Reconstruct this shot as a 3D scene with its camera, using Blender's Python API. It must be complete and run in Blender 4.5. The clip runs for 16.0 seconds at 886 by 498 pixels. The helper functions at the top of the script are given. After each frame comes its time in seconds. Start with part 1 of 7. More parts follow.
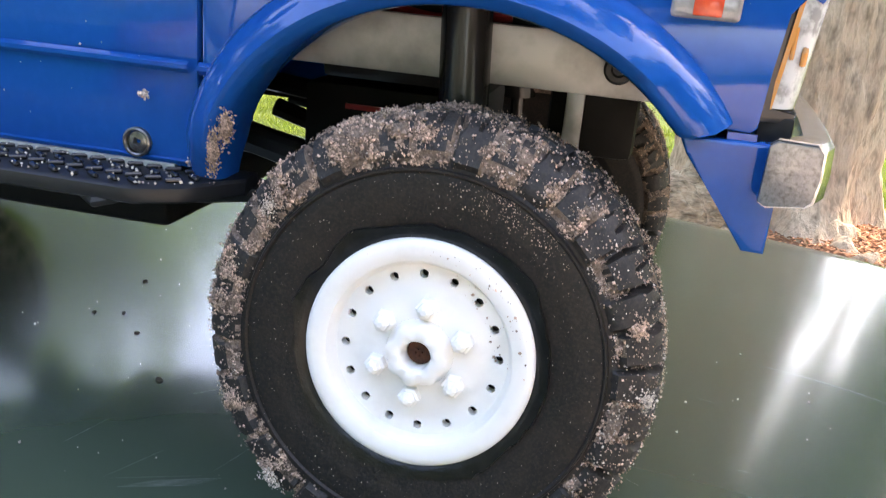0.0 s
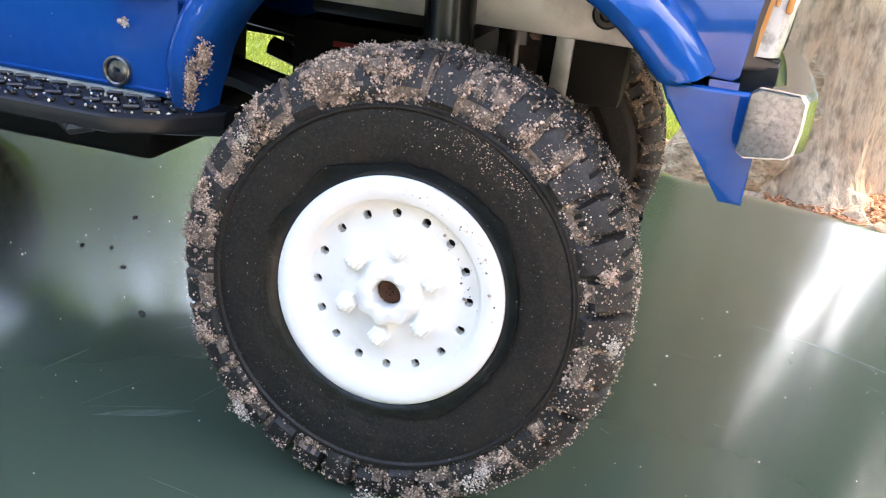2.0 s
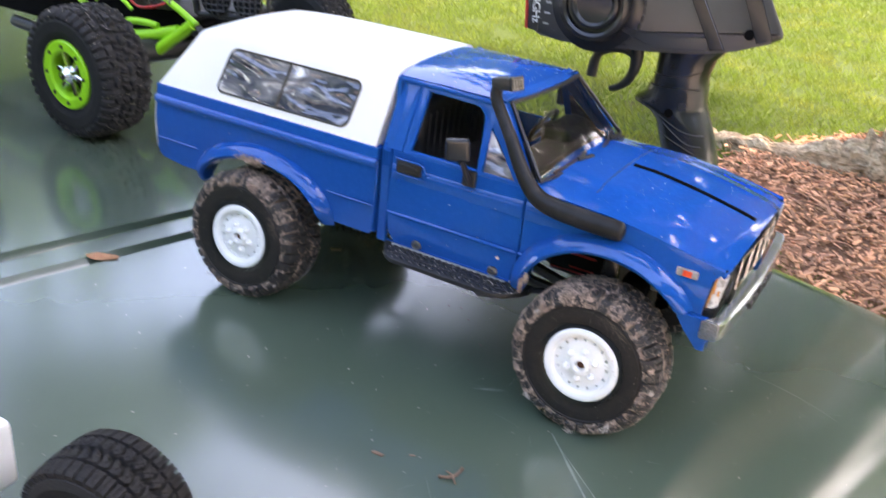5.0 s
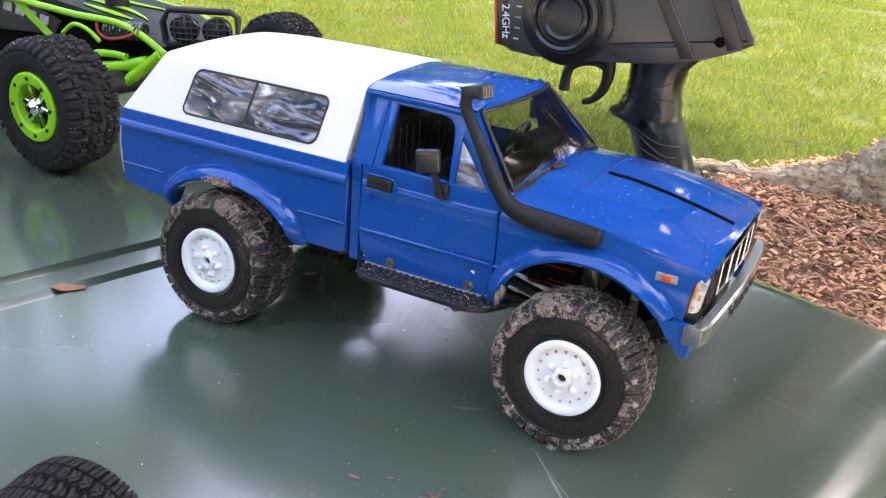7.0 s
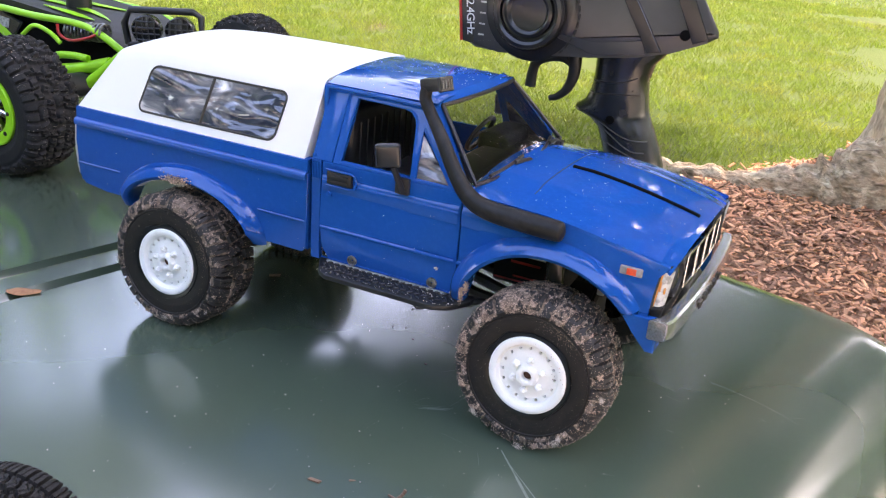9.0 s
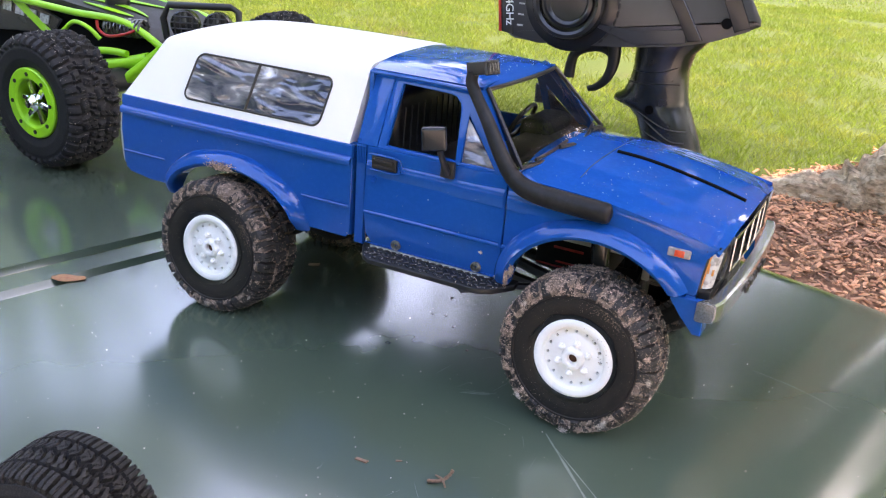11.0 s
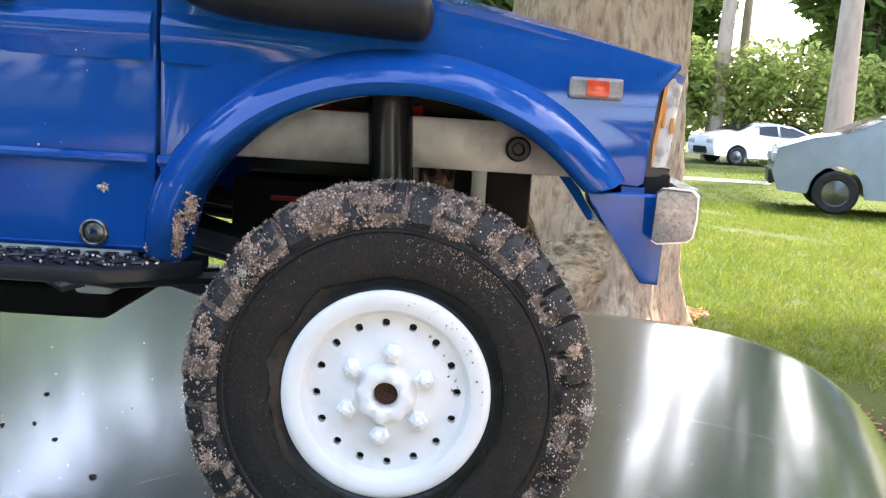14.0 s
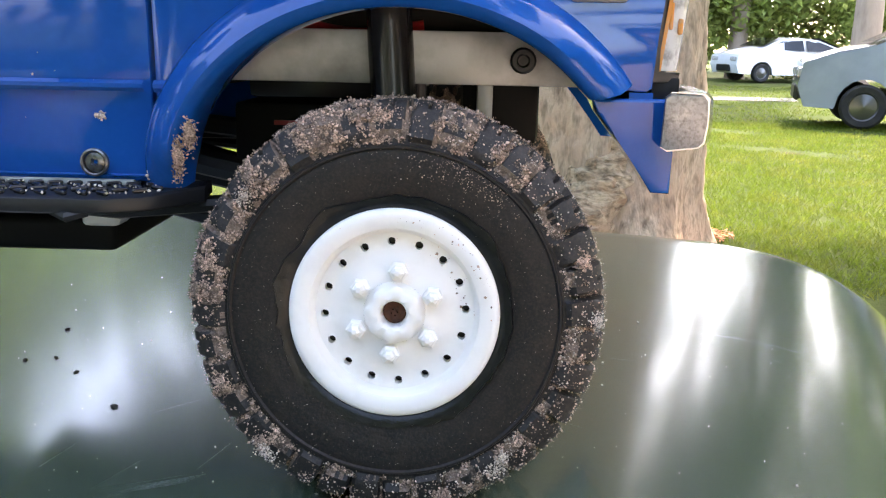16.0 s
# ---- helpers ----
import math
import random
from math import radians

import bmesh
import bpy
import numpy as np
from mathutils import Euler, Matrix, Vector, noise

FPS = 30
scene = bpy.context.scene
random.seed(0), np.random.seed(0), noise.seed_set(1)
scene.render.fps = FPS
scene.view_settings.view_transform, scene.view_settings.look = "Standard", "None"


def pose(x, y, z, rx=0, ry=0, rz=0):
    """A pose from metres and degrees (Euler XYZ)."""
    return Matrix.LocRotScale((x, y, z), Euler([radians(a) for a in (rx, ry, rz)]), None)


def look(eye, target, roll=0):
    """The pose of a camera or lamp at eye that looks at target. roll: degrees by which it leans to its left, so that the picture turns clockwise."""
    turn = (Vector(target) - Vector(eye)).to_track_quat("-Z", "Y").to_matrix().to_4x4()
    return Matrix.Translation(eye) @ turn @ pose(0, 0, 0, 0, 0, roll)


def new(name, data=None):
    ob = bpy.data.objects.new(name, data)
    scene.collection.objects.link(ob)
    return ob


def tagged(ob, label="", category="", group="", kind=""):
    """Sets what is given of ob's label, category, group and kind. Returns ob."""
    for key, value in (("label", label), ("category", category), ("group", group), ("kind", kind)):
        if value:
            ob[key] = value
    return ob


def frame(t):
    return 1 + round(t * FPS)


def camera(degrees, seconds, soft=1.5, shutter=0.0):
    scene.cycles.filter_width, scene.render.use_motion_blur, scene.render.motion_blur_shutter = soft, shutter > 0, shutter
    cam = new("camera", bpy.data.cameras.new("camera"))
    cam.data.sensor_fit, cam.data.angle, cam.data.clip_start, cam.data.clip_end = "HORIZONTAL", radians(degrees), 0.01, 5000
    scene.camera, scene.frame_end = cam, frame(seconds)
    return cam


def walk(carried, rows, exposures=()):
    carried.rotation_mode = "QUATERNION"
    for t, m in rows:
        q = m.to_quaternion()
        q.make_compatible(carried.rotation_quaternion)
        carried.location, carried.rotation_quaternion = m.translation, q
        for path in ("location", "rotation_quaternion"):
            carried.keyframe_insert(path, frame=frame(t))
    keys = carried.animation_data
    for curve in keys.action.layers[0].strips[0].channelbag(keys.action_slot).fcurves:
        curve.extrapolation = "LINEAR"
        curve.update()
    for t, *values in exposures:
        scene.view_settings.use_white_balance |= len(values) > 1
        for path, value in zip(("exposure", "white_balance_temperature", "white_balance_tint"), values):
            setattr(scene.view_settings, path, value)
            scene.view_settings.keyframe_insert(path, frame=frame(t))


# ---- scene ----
from mathutils.bvhtree import BVHTree

cam = camera(54.8, 16.0, soft=1.15, shutter=0.4)
PATH = [
    (0, (0.02100, -0.10069, 0.07837), (-0.33449, 1.76607, -0.54521), 5.508),
    (0.5, (0.02197, -0.10029, 0.07557), (-0.32899, 1.75436, -0.58556), 5.777),
    (1, (0.02210, -0.10073, 0.07542), (-0.30985, 1.74200, -0.62753), 5.929),
    (1.5, (0.02326, -0.10017, 0.07576), (-0.31666, 1.73638, -0.63945), 6.798),
    (2, (0.02576, -0.09953, 0.07689), (-0.33229, 1.72972, -0.64814), 7.547),
    (2.5, (0.02640, -0.10039, 0.07611), (-0.33575, 1.73613, -0.62820), 8.250),
    (3, (0.02945, -0.10161, 0.07943), (-0.34705, 1.72198, -0.65047), 8.191),
    (3.5, (0.04579, -0.12505, 0.10141), (-0.40395, 1.67226, -0.65185), 8.412),
    (3.8, (0.0640, -0.1520, 0.1220), (-0.5340, 1.5570, -0.7290), 8.4),
    (4, (0.07653, -0.17960, 0.14502), (-0.50852, 1.47372, -0.81636), 9.360),
    (4.2, (0.0950, -0.2000, 0.1750), (-0.5560, 1.3860, -0.8470), 8.8),
    (4.5, (0.09128, -0.23574, 0.19672), (-0.56704, 1.36166, -0.81071), 8.586),
    (5, (0.06906, -0.28528, 0.21801), (-0.69837, 1.32990, -0.67768), 6.630),
    (5.2, (0.06846, -0.28887, 0.22055), (-0.74011, 1.32424, -0.64204), 5.818),
    (7.3, (0.07396, -0.27425, 0.20539), (-0.67623, 1.39211, -0.60730), 5.102),
    (7.5, (0.07719, -0.27198, 0.20578), (-0.66815, 1.39776, -0.60442), 5.111),
    (8, (0.07887, -0.27372, 0.20465), (-0.65804, 1.40705, -0.59029), 5.164),
    (8.5, (0.07923, -0.27337, 0.20261), (-0.65579, 1.41109, -0.58628), 5.131),
    (9, (0.07685, -0.27096, 0.19995), (-0.64598, 1.41535, -0.59620), 5.014),
    (9.2, (0.07339, -0.27328, 0.20015), (-0.64407, 1.41480, -0.59711), 5.086),
    (11.3, (0.06932, -0.27930, 0.19049), (-0.70210, 1.39158, -0.59250), 4.607),
    (11.5, (0.06708, -0.27708, 0.19290), (-0.68764, 1.39321, -0.60742), 4.808),
    (12, (0.06982, -0.27809, 0.18549), (-0.67323, 1.40767, -0.59302), 5.237),
    (12.3, (0.0690, -0.2590, 0.1560), (-0.6110, 1.5220, -0.4570), 7.4),
    (12.5, (0.05184, -0.20420, 0.14713), (-0.43937, 1.63856, -0.45531), 5.310),
    (12.8, (0.0345, -0.1500, 0.1230), (-0.3440, 1.7200, -0.4740), 4.1),
    (13, (0.02108, -0.12469, 0.10435), (-0.20120, 1.79115, -0.42492), 3.992),
    (13.5, (0.00770, -0.11154, 0.08445), (-0.00408, 1.83906, -0.35716), 3.667),
    (14, (0.00628, -0.12232, 0.07124), (0.02026, 1.85404, -0.23503), 3.594),
    (14.5, (0.00696, -0.12030, 0.06983), (-0.00167, 1.83789, -0.33686), 2.146),
    (15, (0.00907, -0.12025, 0.06751), (-0.00728, 1.83009, -0.37514), 1.231),
    (15.5, (0.00959, -0.12130, 0.06668), (-0.01398, 1.83079, -0.36780), 1.078),
    (16, (0.00900, -0.12053, 0.06868), (-0.02351, 1.82437, -0.39643), 1.188),
]
walk(cam, [(t, look(eye, target, roll)) for t, eye, target, roll in PATH], [(0.0, 3.99, 7600, 15), (1.0, 4.1, 7600, 15), (3.0, 4.23, 7600, 15), (4.2, 4.22, 7200, 13), (4.6, 4.0, 7100, 12.5), (5.0, 3.98, 7700, 19), (7.5, 3.88, 7700, 21), (12.0, 3.91, 7600, 22), (12.5, 3.96, 7500, 17), (13.0, 3.86, 7200, 14), (16.0, 3.84, 7600, 15)])

# world, sun and exposure
SUN_EL, SUN_AZ = 52.0, 35.0          # degrees; azimuth is measured from +y towards +x
world = bpy.data.worlds.new("sky")
scene.world = world
world.use_nodes = True
wn = world.node_tree
wn.nodes.clear()
sky = wn.nodes.new("ShaderNodeTexSky")
sky.sky_type = "NISHITA"
sky.sun_disc = False
sky.sun_elevation = radians(SUN_EL)
sky.sun_rotation = radians(SUN_AZ)
sky.air_density, sky.dust_density, sky.ozone_density = 0.75, 2.6, 1.0
bgn = wn.nodes.new("ShaderNodeBackground")
bgn.inputs["Strength"].default_value = 0.15
wout = wn.nodes.new("ShaderNodeOutputWorld")
wn.links.new(sky.outputs[0], bgn.inputs[0])
wn.links.new(bgn.outputs[0], wout.inputs[0])

sun_data = bpy.data.lights.new("sun", "SUN")
sun_data.energy, sun_data.angle, sun_data.color = 1.3, radians(3.0), (1.0, 0.94, 0.84)
sun_ob = new("sun", sun_data)
sd = Vector((math.sin(radians(SUN_AZ)) * math.cos(radians(SUN_EL)), math.cos(radians(SUN_AZ)) * math.cos(radians(SUN_EL)), math.sin(radians(SUN_EL))))
sun_ob.matrix_basis = look(sd * 40, (0, 0, 0))

# ---------------------------------------------------------------- helpers
MM = 0.001
GROUND = -1.0


def thing(name, loc, label, category, group="", kind=""):
    ob = new(name)
    ob.location = loc
    ob.empty_display_size = 0.02
    return tagged(ob, label, category, group, kind)


def finish(bm, name, material, smooth=35.0):
    bmesh.ops.recalc_face_normals(bm, faces=bm.faces)
    me = bpy.data.meshes.new(name)
    bm.to_mesh(me)
    bm.free()
    for m in material if isinstance(material, (list, tuple)) else (material,):
        me.materials.append(m)
    if smooth:
        me.shade_smooth()
        me.set_sharp_from_angle(angle=radians(smooth))
    return me


def hang(ob, parent):
    ob.parent = parent
    if parent.data is None:
        ob.matrix_parent_inverse = Matrix.Translation(-parent.location)
    return ob


def part(name, bm, material, parent, label="", smooth=35.0):
    ob = new(name, finish(bm, name, material, smooth))
    hang(ob, parent)
    return tagged(ob, label)


def solo(name, bm, material, label, category, group="", kind="", smooth=35.0, loc=None):
    if loc is not None:
        bmesh.ops.translate(bm, vec=-Vector(loc), verts=bm.verts)
    ob = new(name, finish(bm, name, material, smooth))
    if loc is not None:
        ob.location = loc
    return tagged(ob, label, category, group, kind)


def box(bm, x0, x1, y0, y1, z0, z1, bevel=0.0, seg=2, m=None):
    vs = [bm.verts.new((x, y, z)) for x in (x0, x1) for y in (y0, y1) for z in (z0, z1)]
    fs = [bm.faces.new([vs[i] for i in q]) for q in ((0, 1, 3, 2), (4, 6, 7, 5), (0, 4, 5, 1), (2, 3, 7, 6), (0, 2, 6, 4), (1, 5, 7, 3))]
    if bevel:
        es = list({e for f in fs for e in f.edges})
        r = bmesh.ops.bevel(bm, geom=es, offset=bevel, segments=seg, affect="EDGES", profile=0.6)
        vs = list({v for f in r["faces"] for v in f.verts} | {v for v in vs if v.is_valid})
    if m is not None:
        bmesh.ops.transform(bm, matrix=m, verts=[v for v in vs if v.is_valid])
    return bm


def lathe(bm, prof, n=48, m=None, close=False, a0=0.0, wob=None):
    """Turns (radius, along) about the y axis."""
    rings, pts = [], prof
    for i in range(n):
        a = a0 + 2 * math.pi * i / n
        ring = []
        for k, (r, y) in enumerate(pts):
            if wob:
                r, y = wob(k, a, r, y)
            ring.append(bm.verts.new((r * math.cos(a), y, r * math.sin(a))))
        rings.append(ring)
    last = len(pts) if close else len(pts) - 1
    for i in range(n):
        a, b = rings[i], rings[(i + 1) % n]
        for k in range(last):
            j = (k + 1) % len(pts)
            bm.faces.new((a[k], a[j], b[j], b[k]))
    if m is not None:
        bmesh.ops.transform(bm, matrix=m, verts=[v for r in rings for v in r])
    return rings


def tube(bm, path, radius, n=10, caps=True, squash=None):
    """Sweeps a circle along a path; radius may be a list."""
    path = [Vector(p) for p in path]
    rings, up = [], None
    for i, p in enumerate(path):
        d = (path[min(i + 1, len(path) - 1)] - path[max(i - 1, 0)]).normalized()
        if up is None:
            up = d.orthogonal().normalized()
        up = (up - d * up.dot(d)).normalized()
        side = d.cross(up)
        r = radius[i] if isinstance(radius, (list, tuple)) else radius
        rings.append([bm.verts.new(p + (up * math.cos(2 * math.pi * k / n) + side * math.sin(2 * math.pi * k / n)) * r) for k in range(n)])
    for a, b in zip(rings, rings[1:]):
        for k in range(n):
            bm.faces.new((a[k], a[(k + 1) % n], b[(k + 1) % n], b[k]))
    if caps:
        bm.faces.new(rings[0])
        bm.faces.new(list(reversed(rings[-1])))
    return rings


def smooth_path(pts, per=6):
    """Catmull-Rom through the points."""
    P = [Vector(p) for p in pts]
    P = [P[0] * 2 - P[1]] + P + [P[-1] * 2 - P[-2]]
    out = []
    for i in range(1, len(P) - 2):
        for k in range(per):
            t = k / per
            a, b, c, d = P[i - 1:i + 3]
            out.append(0.5 * ((2 * b) + (c - a) * t + (2 * a - 5 * b + 4 * c - d) * t * t + (3 * b - a - 3 * c + d) * t ** 3))
    out.append(P[-2])
    return out


def panel(bm, outline, yf, thick, bevel=0.0):
    """A plate with an outline in x and z, its outer face at y = yf(x, z), thick towards +y."""
    outer = [bm.verts.new((x, yf(x, z), z)) for x, z in outline]
    inner = [bm.verts.new((x, yf(x, z) + thick, z)) for x, z in outline]
    f = bm.faces.new(outer)
    g = bm.faces.new(list(reversed(inner)))
    n = len(outer)
    for i in range(n):
        bm.faces.new((outer[i], inner[i], inner[(i + 1) % n], outer[(i + 1) % n]))
    if bevel:
        bmesh.ops.bevel(bm, geom=list(f.edges), offset=bevel, segments=2, affect="EDGES", profile=0.6)
    return bm


def grid_surface(bm, rows, thick=0.0, closed=False):
    """Skins rows of points; thick moves a second skin along the normals and closes the rim."""
    vs = [[bm.verts.new(p) for p in r] for r in rows]
    fs = []
    for a, b in zip(vs, vs[1:]):
        for k in range(len(a) - 1):
            fs.append(bm.faces.new((a[k], a[k + 1], b[k + 1], b[k])))
    if thick:
        bm.normal_update()
        bmesh.ops.solidify(bm, geom=fs, thickness=thick)
    return vs


def mirror_y(bm, c):
    """Mirrors the mesh about the plane y = c in place."""
    for v in bm.verts:
        v.co.y = 2 * c - v.co.y
    bmesh.ops.reverse_faces(bm, faces=bm.faces)
    return bm


def grains(bm, spots, rnd):
    """Small crooked octahedra for grit, one at each (place, size)."""
    for p, s in spots:
        p = Vector(p)
        q = Euler((rnd.random() * 6, rnd.random() * 6, rnd.random() * 6)).to_matrix()
        k = [s * (0.6 + 0.8 * rnd.random()) for _ in range(3)]
        v = [bm.verts.new(p + q @ Vector(c)) for c in ((k[0], 0, 0), (-k[0], 0, 0), (0, k[1], 0), (0, -k[1], 0), (0, 0, k[2]), (0, 0, -k[2]))]
        for a, b, c in ((0, 2, 4), (2, 1, 4), (1, 3, 4), (3, 0, 4), (2, 0, 5), (1, 2, 5), (3, 1, 5), (0, 3, 5)):
            bm.faces.new((v[a], v[b], v[c]))


# ---------------------------------------------------------------- materials
def material(name, base, rough=0.5, metal=0.0, spots=None, scale=80.0, grain=None, grain_scale=900.0, bump=0.0, bump_scale=900.0,
             coat=0.0, rough_var=0.0, transmission=0.0, spec=0.5, island=0.0, obj_random=0.0, spot_at=(0.45, 0.7), stretch=None, alpha=1.0, subsurf=0.0, bump_dist=0.0004, coat_rough=0.06):
    """A principled material whose colour wanders between base, spots (large) and grain (fine)."""
    m = bpy.data.materials.new(name)
    m.use_nodes = True
    nt = m.node_tree
    L = nt.links.new
    b = nt.nodes["Principled BSDF"]
    b.inputs["Base Color"].default_value = (*base, 1)
    b.inputs["Roughness"].default_value = rough
    b.inputs["Metallic"].default_value = metal
    b.inputs["Coat Weight"].default_value = coat
    b.inputs["Coat Roughness"].default_value = coat_rough
    b.inputs["Transmission Weight"].default_value = transmission
    b.inputs["Specular IOR Level"].default_value = spec
    b.inputs["Alpha"].default_value = alpha
    co = nt.nodes.new("ShaderNodeTexCoord").outputs["Object"]
    if stretch:
        mp = nt.nodes.new("ShaderNodeMapping")
        mp.inputs["Scale"].default_value = stretch
        L(co, mp.inputs["Vector"])
        co = mp.outputs[0]

    def noise_at(s, detail=4.0):
        n = nt.nodes.new("ShaderNodeTexNoise")
        n.inputs["Scale"].default_value = s
        n.inputs["Detail"].default_value = detail
        n.inputs["Roughness"].default_value = 0.6
        L(co, n.inputs["Vector"])
        return n.outputs["Fac"]

    def ramp(src, lo, hi):
        r = nt.nodes.new("ShaderNodeMapRange")
        r.inputs["From Min"].default_value, r.inputs["From Max"].default_value = lo, hi
        L(src, r.inputs["Value"])
        return r.outputs[0]

    def mix(fac, a, c):
        x = nt.nodes.new("ShaderNodeMix")
        x.data_type = "RGBA"
        L(fac, x.inputs["Factor"])
        for src, sock in ((a, x.inputs[6]), (c, x.inputs[7])):
            if isinstance(src, tuple):
                sock.default_value = (*src, 1)
            else:
                L(src, sock)
        return x.outputs[2]

    col = base
    if spots:
        col = mix(ramp(noise_at(scale), *spot_at), col, spots)
    if grain:
        col = mix(ramp(noise_at(grain_scale, 2.0), 0.45, 0.75), col, grain)
    if island or obj_random:
        src = nt.nodes.new("ShaderNodeNewGeometry").outputs["Random Per Island"] if island else nt.nodes.new("ShaderNodeObjectInfo").outputs["Random"]
        h = nt.nodes.new("ShaderNodeHueSaturation")
        amt = island or obj_random
        r = nt.nodes.new("ShaderNodeMapRange")
        r.inputs["To Min"].default_value, r.inputs["To Max"].default_value = 1 - amt, 1 + amt
        L(src, r.inputs["Value"])
        L(r.outputs[0], h.inputs["Value"])
        if isinstance(col, tuple):
            h.inputs["Color"].default_value = (*col, 1)
        else:
            L(col, h.inputs["Color"])
        col = h.outputs[0]
    if not isinstance(col, tuple):
        L(col, b.inputs["Base Color"])
    if rough_var:
        r = nt.nodes.new("ShaderNodeMapRange")
        r.inputs["To Min"].default_value, r.inputs["To Max"].default_value = rough - rough_var, rough + rough_var
        L(noise_at(scale * 1.7), r.inputs["Value"])
        L(r.outputs[0], b.inputs["Roughness"])
    if bump:
        bp = nt.nodes.new("ShaderNodeBump")
        bp.inputs["Strength"].default_value = bump
        bp.inputs["Distance"].default_value = bump_dist
        L(noise_at(bump_scale, 5.0), bp.inputs["Height"])
        L(bp.outputs[0], b.inputs["Normal"])
    return m


BLUE = material("blue_plastic", (0.001, 0.072, 0.318), 0.06, spec=0.45, spots=(0.001, 0.075, 0.35), scale=25, grain=(0.003, 0.081, 0.355), grain_scale=420, rough_var=0.04, bump=0.012, bump_scale=120)
WHITE_SHELL = material("white_plastic", (0.80, 0.80, 0.78), 0.38, spots=(0.74, 0.74, 0.71), scale=18, bump=0.04, bump_scale=300)
WHITE_RIM = material("white_rim_plastic", (0.89, 0.86, 0.815), 0.36, spots=(0.80, 0.77, 0.72), scale=160, spot_at=(0.52, 0.8), bump=0.08, bump_scale=500, rough_var=0.06)
RUBBER_MUDDY = material("muddy_tread_rubber", (0.015, 0.014, 0.0135), 0.6, spec=0.4, spots=(0.04, 0.031, 0.026), scale=300, spot_at=(0.52, 0.75), grain=(0.04, 0.032, 0.026), grain_scale=2200, bump=0.5, bump_scale=1100)
RUBBER = material("tyre_rubber", (0.010, 0.009, 0.009), 0.5, spec=0.32, rough_var=0.12, spots=(0.020, 0.015, 0.012), scale=220, grain=(0.032, 0.024, 0.018), grain_scale=2600, bump=0.25, bump_scale=1500)
RUBBER_CLEAN = material("crawler_rubber", (0.011, 0.011, 0.012), 0.68, spec=0.28, spots=(0.018, 0.017, 0.016), scale=150, grain=(0.035, 0.032, 0.03), grain_scale=1800, bump=0.3, bump_scale=900)
BEAD = material("wet_bead_rubber", (0.004, 0.004, 0.004), 0.28, spec=0.4, spots=(0.012, 0.012, 0.012), scale=400, bump=0.3, bump_scale=900)
MUD = material("sandy_mud", (0.48, 0.34, 0.258), 0.75, spots=(0.22, 0.15, 0.11), scale=350, island=0.75)
MUD_BASE = material("packed_mud", (0.23, 0.162, 0.122), 0.9, spots=(0.07, 0.05, 0.039), scale=420, spot_at=(0.4, 0.62), grain=(0.3, 0.23, 0.18), grain_scale=3200, bump=1.0, bump_scale=1900, bump_dist=0.0006)
GRIT = material("pale_grit", (0.58, 0.49, 0.41), 0.5, island=0.6)
BLACK = material("black_plastic", (0.012, 0.012, 0.013), 0.42, spots=(0.02, 0.02, 0.021), scale=90, rough_var=0.1, bump=0.08, bump_scale=1500)
BLACK_MATT = material("matt_black_plastic", (0.008, 0.008, 0.008), 0.5, spec=0.28, spots=(0.022, 0.022, 0.024), scale=120, bump=0.12, bump_scale=2500)
HOUSING = material("satin_black_housing", (0.036, 0.036, 0.037), 0.3, spec=0.6, spots=(0.043, 0.043, 0.044), scale=70, rough_var=0.06, bump=0.1, bump_scale=2500)
UNDER = material("dull_black_plastic", (0.005, 0.005, 0.005), 0.6, spots=(0.010, 0.009, 0.008), scale=120, spec=0.2, bump=0.1, bump_scale=900)
HOLE = material("dark_hole", (0.002, 0.002, 0.002), 0.9, spots=(0.004, 0.004, 0.004), scale=300, spec=0.1)
BLACK_GLOSS = material("gloss_black_plastic", (0.018, 0.018, 0.019), 0.22, spots=(0.024, 0.024, 0.025), scale=60, rough_var=0.07)
STEEL = material("galvanised_steel", (0.47, 0.485, 0.475), 0.42, metal=0.4, spots=(0.31, 0.315, 0.305), scale=130, bump=0.15, bump_scale=700, rough_var=0.1)
SCREW_STEEL = material("dark_screw_steel", (0.22, 0.22, 0.22), 0.3, metal=0.8, spots=(0.05, 0.045, 0.04), scale=700)
RUST = material("rusty_screw", (0.11, 0.04, 0.02), 0.8, metal=0.2, spots=(0.05, 0.02, 0.012), scale=900, bump=0.4, bump_scale=2500)
CHROME = material("chrome_plating", (0.62, 0.64, 0.66), 0.18, metal=0.92, spots=(0.46, 0.46, 0.46), scale=350, rough_var=0.1, bump=0.08, bump_scale=900)
# scuffed chrome, its base darkened in place of the dimmer ground it mirrors
SCUFFED_DIM = material("scuffed_dim_plating", (0.27, 0.285, 0.31), 0.32, metal=0.9, spots=(0.36, 0.37, 0.385), scale=420, grain=(0.17, 0.17, 0.175), grain_scale=1600, rough_var=0.1, bump=0.2, bump_scale=1500)
CHROME_CLEAN = material("bright_chrome", (0.85, 0.85, 0.85), 0.12, metal=1.0, spots=(0.75, 0.75, 0.75), scale=90)
CLEAR = material("clear_lens", (0.55, 0.54, 0.52), 0.12, spots=(0.26, 0.25, 0.24), scale=330, spot_at=(0.45, 0.62), coat=0.4, bump=0.15, bump_scale=900)
SMOKED = material("smoked_lens", (0.22, 0.20, 0.19), 0.12, spots=(0.34, 0.32, 0.31), scale=330, coat=0.6, bump=0.1, bump_scale=900)
AMBER = material("amber_lens", (0.68, 0.26, 0.06), 0.2, spots=(0.5, 0.3, 0.16), scale=600, coat=0.4)
